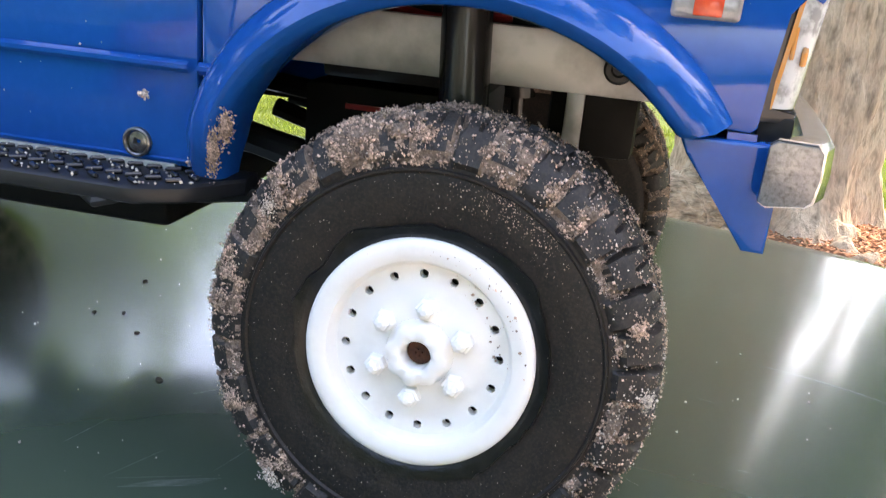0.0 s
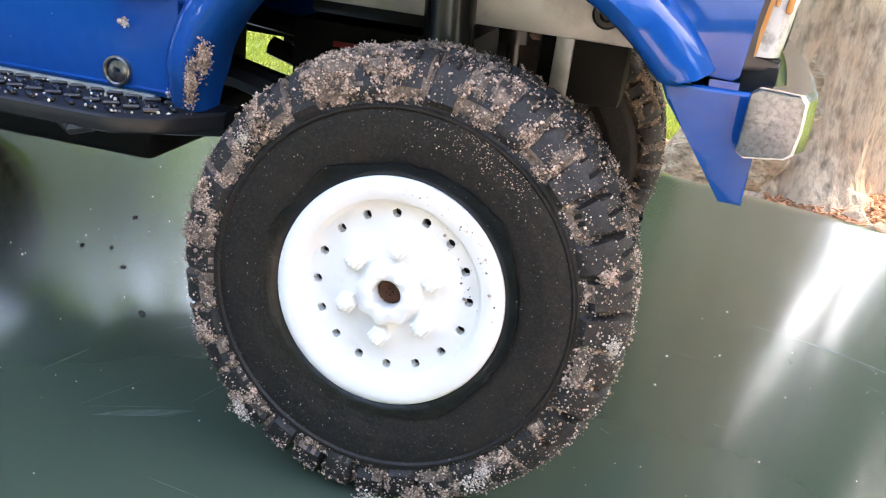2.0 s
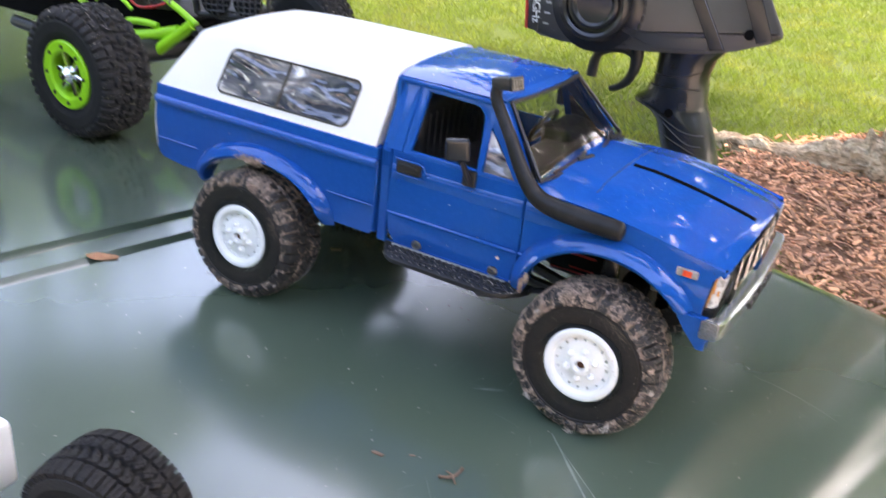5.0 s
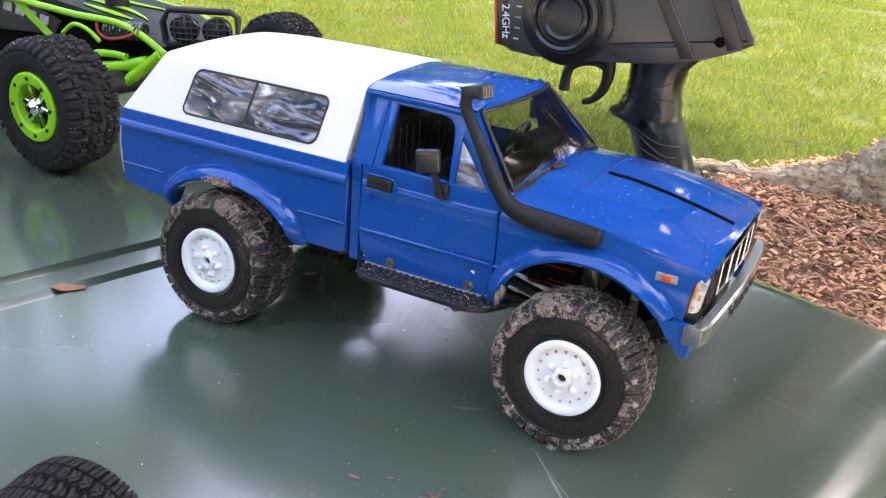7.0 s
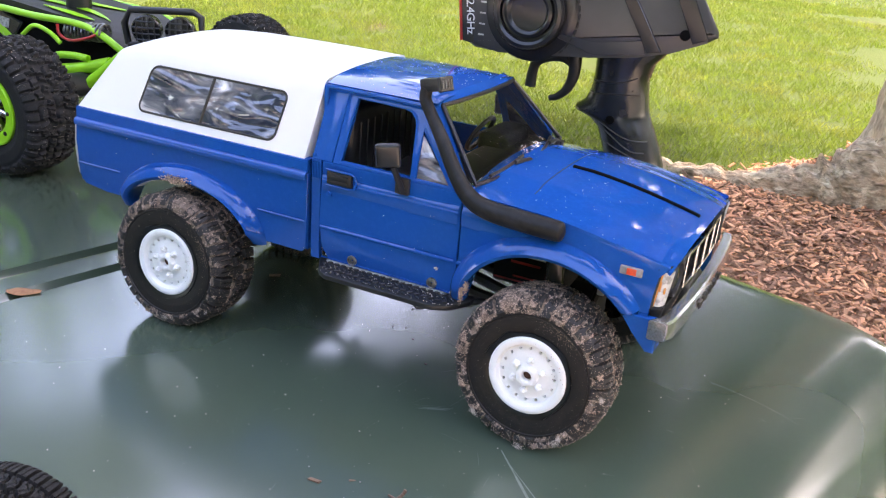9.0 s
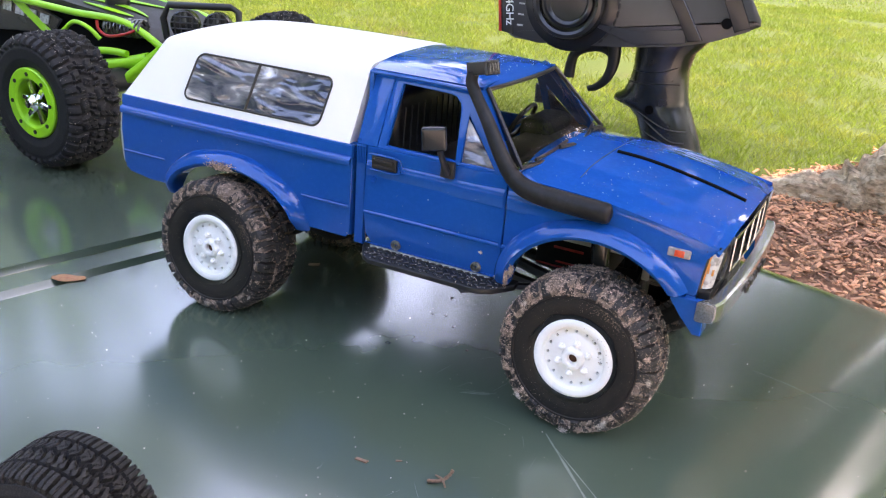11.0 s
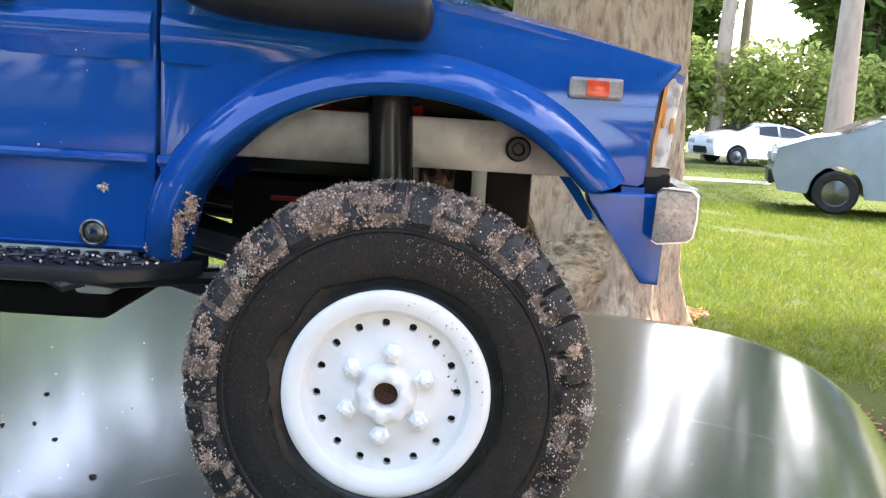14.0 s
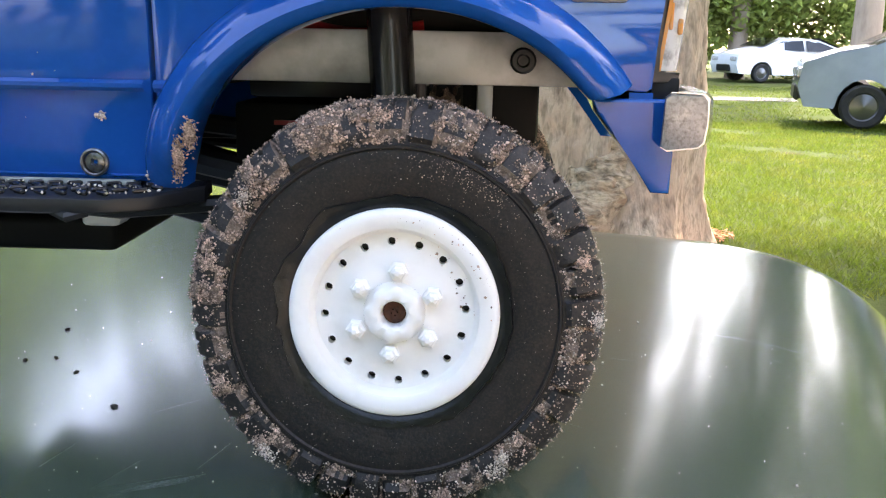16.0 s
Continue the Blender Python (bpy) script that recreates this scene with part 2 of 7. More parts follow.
ORANGE = material("red_orange_lens", (0.75, 0.08, 0.025), 0.2, spots=(0.6, 0.05, 0.02), scale=600, coat=0.4)
RED = material("red_wrap", (0.5, 0.025, 0.02), 0.4, spots=(0.28, 0.015, 0.02), scale=200)
LIME = material("lime_green_plastic", (0.30, 0.70, 0.02), 0.35, spots=(0.25, 0.6, 0.02), scale=60, rough_var=0.06)
HOOD_GREEN = material("dark_green_enamel", (0.058, 0.085, 0.059), 0.24, coat=1.0, coat_rough=0.13, spots=(0.066, 0.094, 0.066), scale=9, rough_var=0.06, bump=0.02, bump_scale=40)

def film_glass():
    """Thin clear plastic: seen through, with a creased gloss."""
    m = bpy.data.materials.new("clear_film")
    m.use_nodes = True
    nt = m.node_tree
    nt.nodes.clear()
    L = nt.links.new
    out = nt.nodes.new("ShaderNodeOutputMaterial")
    tr = nt.nodes.new("ShaderNodeBsdfTransparent")
    tr.inputs[0].default_value = (0.86, 0.88, 0.87, 1)
    gl = nt.nodes.new("ShaderNodeBsdfGlossy")
    gl.inputs["Roughness"].default_value = 0.06
    fr = nt.nodes.new("ShaderNodeFresnel")
    fr.inputs["IOR"].default_value = 1.8
    co = nt.nodes.new("ShaderNodeTexCoord")
    nz = nt.nodes.new("ShaderNodeTexNoise")
    nz.inputs["Scale"].default_value, nz.inputs["Detail"].default_value, nz.inputs["Distortion"].default_value = 60, 3, 1.5
    L(co.outputs["Object"], nz.inputs["Vector"])
    bp = nt.nodes.new("ShaderNodeBump")
    bp.inputs["Strength"].default_value, bp.inputs["Distance"].default_value = 0.4, 0.0016
    L(nz.outputs["Fac"], bp.inputs["Height"])
    L(bp.outputs[0], gl.inputs["Normal"])
    L(bp.outputs[0], fr.inputs["Normal"])
    mx = nt.nodes.new("ShaderNodeMixShader")
    L(fr.outputs[0], mx.inputs[0])
    L(tr.outputs[0], mx.inputs[1])
    L(gl.outputs[0], mx.inputs[2])
    L(mx.outputs[0], out.inputs[0])
    return m


GLASS = film_glass()


def crinkled_film():
    """Dark window film with pale reflection streaks painted into its colour, and a wavy gloss."""
    m = bpy.data.materials.new("crinkled_window_film")
    m.use_nodes = True
    nt = m.node_tree
    L = nt.links.new
    b = nt.nodes["Principled BSDF"]
    b.inputs["Roughness"].default_value = 0.05
    b.inputs["Coat Weight"].default_value = 1.0
    b.inputs["Coat Roughness"].default_value = 0.03
    mp = nt.nodes.new("ShaderNodeMapping")
    mp.inputs["Scale"].default_value = (0.75, 1, 1.8)
    L(nt.nodes.new("ShaderNodeTexCoord").outputs["Object"], mp.inputs["Vector"])
    def nz(scale, detail, twist):
        n = nt.nodes.new("ShaderNodeTexNoise")
        n.inputs["Scale"].default_value, n.inputs["Detail"].default_value, n.inputs["Distortion"].default_value = scale, detail, twist
        L(mp.outputs[0], n.inputs["Vector"])
        return n.outputs["Fac"]
    # navy to near-white ramp: sky reflections put into the base colour
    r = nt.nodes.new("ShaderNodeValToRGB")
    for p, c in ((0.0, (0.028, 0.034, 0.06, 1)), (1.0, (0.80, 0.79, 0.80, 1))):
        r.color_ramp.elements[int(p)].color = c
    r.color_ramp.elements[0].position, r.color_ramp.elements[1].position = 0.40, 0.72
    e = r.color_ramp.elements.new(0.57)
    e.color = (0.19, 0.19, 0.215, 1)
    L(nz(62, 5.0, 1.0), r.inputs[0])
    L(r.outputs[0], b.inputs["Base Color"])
    bp = nt.nodes.new("ShaderNodeBump")
    bp.inputs["Strength"].default_value, bp.inputs["Distance"].default_value = 0.7, 0.005
    L(nz(48, 1.0, 1.5), bp.inputs["Height"])
    L(bp.outputs[0], b.inputs["Normal"])
    L(bp.outputs[0], b.inputs["Coat Normal"])
    return m


FILM = crinkled_film()

# ---------------------------------------------------------------- the large structure: the green vehicle hood that carries the models
HOOD_TURN = -18.0                     # the hood's front edge against the model truck, degrees
HOOD_LEVEL = -1.3 * MM
HOOD_ROLL, HOOD_FRONT, HOOD_FAR, HOOD_NEAR, HOOD_BACK = 0.100, 0.125, 0.262, -0.62, -1.1


def hood_z(u, v):
    """Height of the sheet over its own axes: flat, rolling over at the front and along both sides."""
    def roll(d, r, p=2.0):
        if d <= 0:
            return 0.0
        if d >= r:
            return -r - (d - r) * 3.0
        return -r * (1 - max(1 - (d / r) ** p, 0.0) ** (1 / p))
    z = -0.03 * max(u - 0.02, 0.0) ** 1.5
    z += roll(u - (HOOD_FRONT - HOOD_ROLL), HOOD_ROLL, 2.7) + roll(v - (HOOD_FAR - 0.05), 0.05) + roll(HOOD_NEAR + 0.05 - v, 0.05)
    for g in (-0.262, -0.236):        # two pressed grooves
        d = abs(u - g)
        if d < 0.004:
            z -= 0.006 * (1 - (d / 0.004) ** 2)
    return max(z, -0.6) + HOOD_LEVEL


def hood_axes(u, v):
    c, s = math.cos(radians(HOOD_TURN)), math.sin(radians(HOOD_TURN))
    return c * u - s * v, s * u + c * v


def build_hood():
    us = [HOOD_BACK + i * 0.04 for i in range(20)]
    us += [-0.29 + i * 0.0015 for i in range(55)]
    us += [-0.2 + i * 0.02 for i in range(1, 11)] + [0.005 + i * 0.005 for i in range(20)] + [0.104 + i * 0.0021 for i in range(11)] + [0.14]
    us = sorted(set(round(u, 5) for u in us if u <= 0.1235))
    vs_ = [HOOD_NEAR - 0.01, HOOD_NEAR, HOOD_NEAR + 0.012, HOOD_NEAR + 0.03, HOOD_NEAR + 0.05] + [HOOD_NEAR + 0.1 + i * 0.05 for i in range(14)] + [HOOD_FAR - 0.07 + i * 0.004 for i in range(21)]
    vs_ = sorted(set(round(v, 5) for v in vs_))
    bm = bmesh.new()
    rows = []
    for u in us:
        row = []
        for v in vs_:
            x, y = hood_axes(u, v)
            row.append((x, y, hood_z(u, v)))
        rows.append(row)
    grid_surface(bm, rows)
    return solo("vehicle_hood", bm, HOOD_GREEN, "dark green glossy enamelled vehicle hood with scratches and grit", "vehicle hood", kind="structure", smooth=60)


build_hood()

# the vehicle that the hood belongs to, plain below the sheet
carrier = thing("parked_vehicle", (-0.4, -0.18, -1.0), "dark green vehicle standing on the drive under its hood", "vehicle")


def hood_block(u0, u1, v0, v1, z0, z1, bevel=0.0):
    bm = bmesh.new()
    box(bm, u0, u1, v0, v1, z0, z1, bevel, 3, Matrix.Rotation(radians(HOOD_TURN), 4, "Z"))
    return bm


part("front_panel", hood_block(0.080, 0.108, HOOD_NEAR + 0.03, HOOD_FAR - 0.03, -0.52, -0.09, 0.012), HOOD_GREEN, carrier)
part("side_panel", hood_block(HOOD_BACK, 0.085, HOOD_FAR - 0.055, HOOD_FAR - 0.025, -0.52, -0.06, 0.01), HOOD_GREEN, carrier)
part("side_panel", hood_block(HOOD_BACK, 0.085, HOOD_NEAR + 0.025, HOOD_NEAR + 0.055, -0.52, -0.06, 0.01), HOOD_GREEN, carrier)
part("rear_panel", hood_block(HOOD_BACK, HOOD_BACK + 0.03, HOOD_NEAR + 0.055, HOOD_FAR - 0.055, -0.52, -0.02, 0.01), HOOD_GREEN, carrier)
part("bumper", hood_block(0.108, 0.17, HOOD_NEAR + 0.06, HOOD_FAR - 0.06, -0.55, -0.42, 0.02), BLACK, carrier, "black front bumper")
for v in (HOOD_NEAR + 0.17, HOOD_FAR - 0.17):
    for u in (-0.2, -0.85):
        bm = bmesh.new()
        lathe(bm, [(0.12, -0.08), (0.20, -0.09), (0.25, -0.06), (0.25, 0.06), (0.20, 0.09), (0.12, 0.08)], 32, Matrix.Rotation(radians(HOOD_TURN), 4, "Z") @ pose(u, v, -0.745))
        part("tyre", bm, RUBBER_CLEAN, carrier, "black rubber tyre")
    bm = bmesh.new()
    box(bm, -0.88, -0.17, v - 0.05, v + 0.05, -0.8, -0.5, 0.02, 2, Matrix.Rotation(radians(HOOD_TURN), 4, "Z"))
    part("chassis_rail", bm, BLACK, carrier)

# ---------------------------------------------------------------- the blue model pickup (x forward, near side at small y)
CY = 60.5 * MM                          # centre plane of the truck
truck = thing("toy_pickup_truck", (-0.0875, CY, 0), "blue plastic model pickup truck with white camper and muddy tyres", "toy truck")


def side_y(x, z):
    """Outer face of the near body side."""
    zz = z / MM
    if zz <= 90:
        y = 13.2 + max(zz - 62, 0) * 0.05 + max(57 - zz, 0) * 0.16
    else:
        y = 14.6 + (zz - 90) * 0.40
    k = min(max((x / MM + 45) / 60, 0), 1)
    y -= 2.2 * k * k * (3 - 2 * k)
    return y * MM


def both(name, build, mat, label="", parent=None, smooth=35.0):
    """Builds a part on the near side, and its mirror on the far side."""
    out = []
    for far in (False, True):
        bm = bmesh.new()
        build(bm)
        if far:
            mirror_y(bm, CY)
        out.append(part(name, bm, mat, parent[1 if far else 0] if parent else truck, label, smooth))
    return out


def mmpts(*pts):
    return [(x * MM, z * MM) for x, z in pts]


def arch(cx, cz, a, b, t0, t1, n=22):
    return [((cx + a * math.cos(radians(t0 + (t1 - t0) * i / n))) * MM, (cz + b * math.sin(radians(t0 + (t1 - t0) * i / n))) * MM) for i in range(n + 1)]


F_ARCH = (-0.5, 46, 34.6, 28.6)
R_ARCH = (-172, 46, 35, 21)


def fender(bm):
    top = [(-39, 89.6), (-30, 89.2), (-10, 89.0), (8, 87.6), (22, 85.5), (33, 83.2), (42.2, 81.3)]
    out = mmpts((-39, 46), (-37.5, 46)) + arch(*F_ARCH, 176, 36) + mmpts((37.0, 62.2), (37.9, 62.8), (38.3, 70), (38.7, 77), (42.2, 80.6)) + mmpts(*reversed(top))
    panel(bm, out, side_y, 2 * MM, 0.4 * MM)


both("front_fender", fender, BLUE, smooth=20.0)


def valance(bm):
    panel(bm, mmpts((28.6, 61.3), (29.8, 59), (33, 55), (36, 51), (39, 46.8), (42.0, 46.6), (41.7, 53), (41.2, 61.3)), lambda x, z: side_y(x, z) - (1.6 - max(0, x / MM - 33) * 0.12) * MM, 9 * MM, 0.5 * MM)
    box(bm, 34.4 * MM, 38 * MM, side_y(0.036, 0.062) - 0.2 * MM, side_y(0.036, 0.062) + 3 * MM, 61.2 * MM, 62.2 * MM)


both("front_valance", valance, BLUE, smooth=20.0)

DOOR = mmpts((-102.3, 90), (-102.3, 62), (-101.5, 52), (-98, 46.2), (-40, 46.2), (-39.6, 48), (-39.6, 90))


def door_panel(bm):
    panel(bm, DOOR, side_y, 2.5 * MM, 0.5 * MM)


doors = both("door", door_panel, BLUE, smooth=20.0)


def crease(x0, x1, z, h=0.9, out=0.45):
    def f(bm):
        n = 8
        rows = []
        for i in range(n + 1):
            x = (x0 + (x1 - x0) * i / n) * MM
            rows.append([(x, side_y(x, (z + dz) * MM) - o * MM, (z + dz) * MM) for dz, o in ((-h, -0.2), (-h * 0.3, out), (h * 0.4, out), (h, -0.2))])
        grid_surface(bm, rows)
    return f


both("crease", crease(-101.8, -40.2, 61.5), BLUE, parent=doors)
both("crease", crease(-38.6, -34.5, 61.5), BLUE)


def shoulder(x0, x1, drop=0.0, fade=1.0):
    """The rounded upper edge of the body side, dying away forwards past the share called fade."""
    def f(bm):
        rows = []
        for i in range(13):
            x = (x0 + (x1 - x0) * i / 12) * MM
            dz = drop * i / 12
            k = 1.0 if i / 12 <= fade else max(0.0, 1 - (i / 12 - fade) / max(1e-6, 0.97 - fade))
            rows.append([(x, side_y(x, z * MM) + (0.25 + (o - 0.25) * k) * MM, (z - dz) * MM) for z, o in ((77.0, 0.15), (78.6, -0.18), (80.2, -0.5), (81.4, -0.7), (82.4, -0.72), (83.2, -0.5), (83.9, -0.15), (84.6, 0.3))])
        grid_surface(bm, rows)
    return f


both("shoulder", shoulder(-101.8, -40.2), BLUE, parent=doors, smooth=60)
both("shoulder", shoulder(-38.6, -2, 1.4, 0.3), BLUE, smooth=60)
both("crease", crease(-101.8, -40.2, 47.2, 0.3), BLUE, parent=doors)


def cab_quarter(bm):
    panel(bm, mmpts((-107.5, 45.5), (-103.2, 45.5), (-103, 52), (-103, 90), (-107.5, 90)), side_y, 2.5 * MM, 0.4 * MM)
    panel(bm, mmpts((-107.5, 90), (-98, 90), (-97, 118), (-106.5, 119)), side_y, 2.5 * MM, 0.4 * MM)


both("cab_corner", cab_quarter, BLUE, smooth=20.0)


def cab_vent(bm):
    for i in range(6):
        x = (-106.8 + i * 0.75) * MM
        box(bm, x, x + 0.4 * MM, side_y(x, 0.088) - 0.5 * MM, side_y(x, 0.088), 82 * MM, 89 * MM)


both("vent_ribs", cab_vent, BLUE)


def door_frame(bm):
    # upper frame of the door: rear post, header, front post, quarter-light post
    panel(bm, mmpts((-97.6, 90), (-94, 90), (-92.6, 116), (-97, 117.6)), side_y, 2 * MM, 0.3 * MM)
    panel(bm, mmpts((-97, 117.6), (-62, 117.6), (-40.5, 90), (-44.8, 90), (-62.0, 109.4), (-60.0, 90), (-62.6, 90), (-65.2, 109.6), (-66.2, 112.4), (-68.6, 114.6), (-71.5, 115.3), (-92.8, 115.4)), side_y, 2 * MM, 0.3 * MM)
    panel(bm, mmpts((-94.2, 90), (-94.2, 91.2), (-44.5, 91.2), (-44.5, 90)), side_y, 2 * MM, 0.2 * MM)


both("window_frame", door_frame, BLUE, parent=doors, smooth=20.0)


def quarter_light(bm):
    panel(bm, mmpts((-60.2, 91), (-45.8, 91), (-62.2, 107.4)), lambda x, z: side_y(x, z) + 0.8 * MM, 0.4 * MM)


for q in both("quarter_light", quarter_light, FILM, "crinkled dark film with pale reflections painted in", parent=doors):
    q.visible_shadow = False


def handle(bm):
    y = side_y(0, 0.085)
    box(bm, -98.6 * MM, -87 * MM, y - 0.5 * MM, y + 1 * MM, 81.8 * MM, 87.0 * MM, 0.4 * MM)
    box(bm, -97.6 * MM, -88.4 * MM, y - 1.3 * MM, y, 84.6 * MM, 86.2 * MM, 0.4 * MM)
    box(bm, -97.6 * MM, -88.4 * MM, y - 0.9 * MM, y, 82.5 * MM, 83.6 * MM, 0.3 * MM)


both("door_handle", handle, BLACK, "black plastic handle", parent=doors)


def handle_well(bm):
    y = side_y(0, 0.085)
    tube(bm, [(x * MM, y - 0.1 * MM, z * MM) for x, z in ((-99.2, 81.0), (-88, 81.0), (-85.6, 81.6), (-84.8, 84.3), (-85.6, 87), (-88, 87.7), (-99.2, 87.7))], 0.45 * MM, 6)


both("handle_recess_rim", handle_well, BLUE, parent=doors)


def door_lock(bm):
    lathe(bm, [(1.3 * MM, side_y(0, 0.078) + 0.0005), (1.3 * MM, side_y(0, 0.078) - 0.3 * MM), (0.9 * MM, side_y(0, 0.078) - 0.3 * MM), (0.7 * MM, side_y(0, 0.078) + 0.1 * MM), (0, side_y(0, 0.078) + 0.1 * MM)], 14, pose(-97.5 * MM, 0, 77 * MM))


both("lock", door_lock, BLUE, parent=doors)


def mirror_foot(bm):
    y = side_y(0, 0.088)
    box(bm, -67.2 * MM, -61.2 * MM, y - 0.9 * MM, y + 1 * MM, 84.6 * MM, 91.4 * MM, 0.5 * MM)
    tube(bm, [(-63.6 * MM, y - 1 * MM, 86.2 * MM), (-64.8 * MM, y - 3.4 * MM, 91.5 * MM), (-66 * MM, y - 5.2 * MM, 96.8 * MM)], 1.25 * MM, 8)


both("mirror_arm", mirror_foot, BLACK, "black plastic mirror arm", parent=doors)


def mirror_head(bm):
    y = side_y(0, 0.088) - 6 * MM
    box(bm, -4.9 * MM, 4.9 * MM, -1.7 * MM, 1.7 * MM, -4.8 * MM, 4.8 * MM, 1.5 * MM, 4, pose(-68.2 * MM, y, 101.2 * MM, 4, -6, 20))


both("mirror_housing", mirror_head, BLACK_GLOSS, "gloss black mirror housing", parent=doors)


# pillars, roof and windscreen
def roof_row(x):
    """Half-section of the roof over y, from the near gutter to the far one."""
    t = (x - -107.5) / (-60 - -107.5)
    crown = 122.6 - 1.0 * (2 * t - 1) ** 2
    drop = max(t - 0.86, 0) * 8
    pts = []
    for k in range(17):
        s = k / 16 * 2 - 1
        yy = 60.5 + s * (60.5 - 25.6)
        z = crown - drop - (crown - drop - 118.4) * abs(s) ** 3.2
        pts.append((x * MM, yy * MM, z * MM))
    return pts


bm = bmesh.new()
grid_surface(bm, [roof_row(-107.5 + i * 49 / 14) for i in range(15)], 1.2 * MM)
part("roof", bm, BLUE, truck, smooth=50)


def gutter(bm):
    tube(bm, [(x * MM, side_y(0, z * MM) - 0.5 * MM, z * MM) for x, z in ((-107, 118.6), (-84, 118.6), (-62, 118.2), (-52, 107), (-42, 94))], 0.9 * MM, 8)


both("rain_gutter", gutter, BLUE)


def a_pillar(bm):
    rows = []
    for i in range(9):
        t = i / 8
        x, z = -61.5 + 21.0 * t, 118.0 - 27.5 * t
        y = side_y(0, z * MM) / MM
        rows.append([(x * MM, y * MM, z * MM), ((x + 1.6) * MM, (y + 0.6) * MM, (z + 0.6) * MM), ((x + 3.2) * MM, (y + 4.2) * MM, (z + 0.4) * MM), ((x + 1.2) * MM, (y + 4.4) * MM, (z - 1.2) * MM)])
    grid_surface(bm, rows)


both("windscreen_pillar", a_pillar, BLUE)


def screen_row(t, inset=0.0):
    x, z = -59.0 + 22.5 * t, 118.8 - 27.0 * t
    y0 = side_y(0, z * MM) / MM + 4.0 + inset
    out = []
    for k in range(13):
        s = k / 12 * 2 - 1
        out.append(((x + (3.5 + 2.5 * t) * (1 - s * s)) * MM, (60.5 + s * (60.5 - y0)) * MM, (z + 1.0 * (1 - s * s) + 0.8 * t * s * s) * MM))
    return out


bm = bmesh.new()
grid_surface(bm, [screen_row(i / 10) for i in range(11)])
ws = part("windscreen", bm, GLASS, truck, "clear creased plastic windscreen", smooth=60)
ws.visible_shadow = False
bm = bmesh.new()
rim = [Vector(p) for p in screen_row(0.03)] + [Vector(screen_row(i / 10)[-1]) for i in range(1, 10)] + [Vector(p) for p in reversed(screen_row(0.99))] + [Vector(screen_row(i / 10)[0]) for i in range(9, 0, -1)]
rim = [p + Vector((0.0008, 0, 0.0006)) for p in rim]
tube(bm, rim + [rim[0]], 0.9 * MM, 6)
part("windscreen_seal", bm, BLACK, ws, "black rubber seal")
bm = bmesh.new()
header = [[(p[0] + dx * MM, p[1], p[2] + dz * MM) for p in screen_row(0.0)] for dx, dz in ((-3.2, 2.4), (-1.4, 1.6), (0.3, 0.2), (-0.4, -0.8))]
grid_surface(bm, header)
part("windscreen_header", bm, BLUE, truck)
def on_screen(t, k, lift=0.9):
    """A point just in front of the windscreen: t from the header down, k along the row."""
    r = screen_row(t)
    i = min(int(k), 11)
    return Vector(r[i]).lerp(Vector(r[i + 1]), k - i) + Vector((lift, 0, lift * 0.8)) * MM


for k0 in (1.2, 6.4):
    bm = bmesh.new()
    tube(bm, [on_screen(0.95 - 0.014 * i, k0 + 0.62 * i, 1.3) for i in range(7)], 0.75 * MM, 6)
    tube(bm, [on_screen(0.99, k0 + 4.6, 1.2), on_screen(0.94, k0 + 3.9, 2.2), on_screen(0.90, k0 + 2.4, 2.0)], 0.95 * MM, 6)
    p = on_screen(1.0, k0 + 4.7, 0.8)
    box(bm, p.x - 1.8 * MM, p.x + 2 * MM, p.y - 1.8 * MM, p.y + 1.8 * MM, p.z - 1.6 * MM, p.z + 1.0 * MM, 0.6 * MM)
    part("wiper", bm, BLACK, truck, "black plastic wiper")

# rear wall of the cab, with a window
bm = bmesh.new()
for y0, y1, z0, z1 in ((15, 109, 46, 92), (15, 32, 92, 119), (92, 109, 92, 119), (32, 92, 114, 117.5)):
    box(bm, -107.4 * MM, -105.6 * MM, y0 * MM if z0 < 92 else (y0 + (0 if y0 > 40 else 8)) * MM, y1 * MM if z0 < 92 else (y1 - (8 if y1 > 100 else 0)) * MM, z0 * MM, z1 * MM)
backwall = part("cab_back_wall", bm, BLUE, truck)
bm = bmesh.new()
box(bm, -106.8 * MM, -106.2 * MM, 31 * MM, 93 * MM, 91 * MM, 115 * MM)
part("rear_window", bm, BLACK_GLOSS, backwall, "dark rear window of the cab")

# bonnet
def bonnet_row(x):
    t = (x + 37.5) / 80.0
    z = 95.6 - 5.5 * t - 15.7 * max(t - 0.4, 0) ** 1.5
    if t > 0.95:
        z -= (t - 0.95) * 20
    out = []
    for k in range(25):
        s = k / 24 * 2 - 1
        half = 60.5 - side_y(x * MM, 0.09) / MM
        lift = 1.1 if abs(s) < 0.62 else 0.0
        e = abs(s)
        zz = z - (5.3 - 2.5 * t) * e ** 2.4 + (0.7 if e < 0.58 else 0.7 * max(0, (0.66 - e) / 0.08)) - 0.7
        bulge = 2.0 * (1 - s * s) * max(t - 0.5, 0)
        out.append(((x + bulge) * MM, (60.5 + s * half) * MM, zz * MM))
    return out


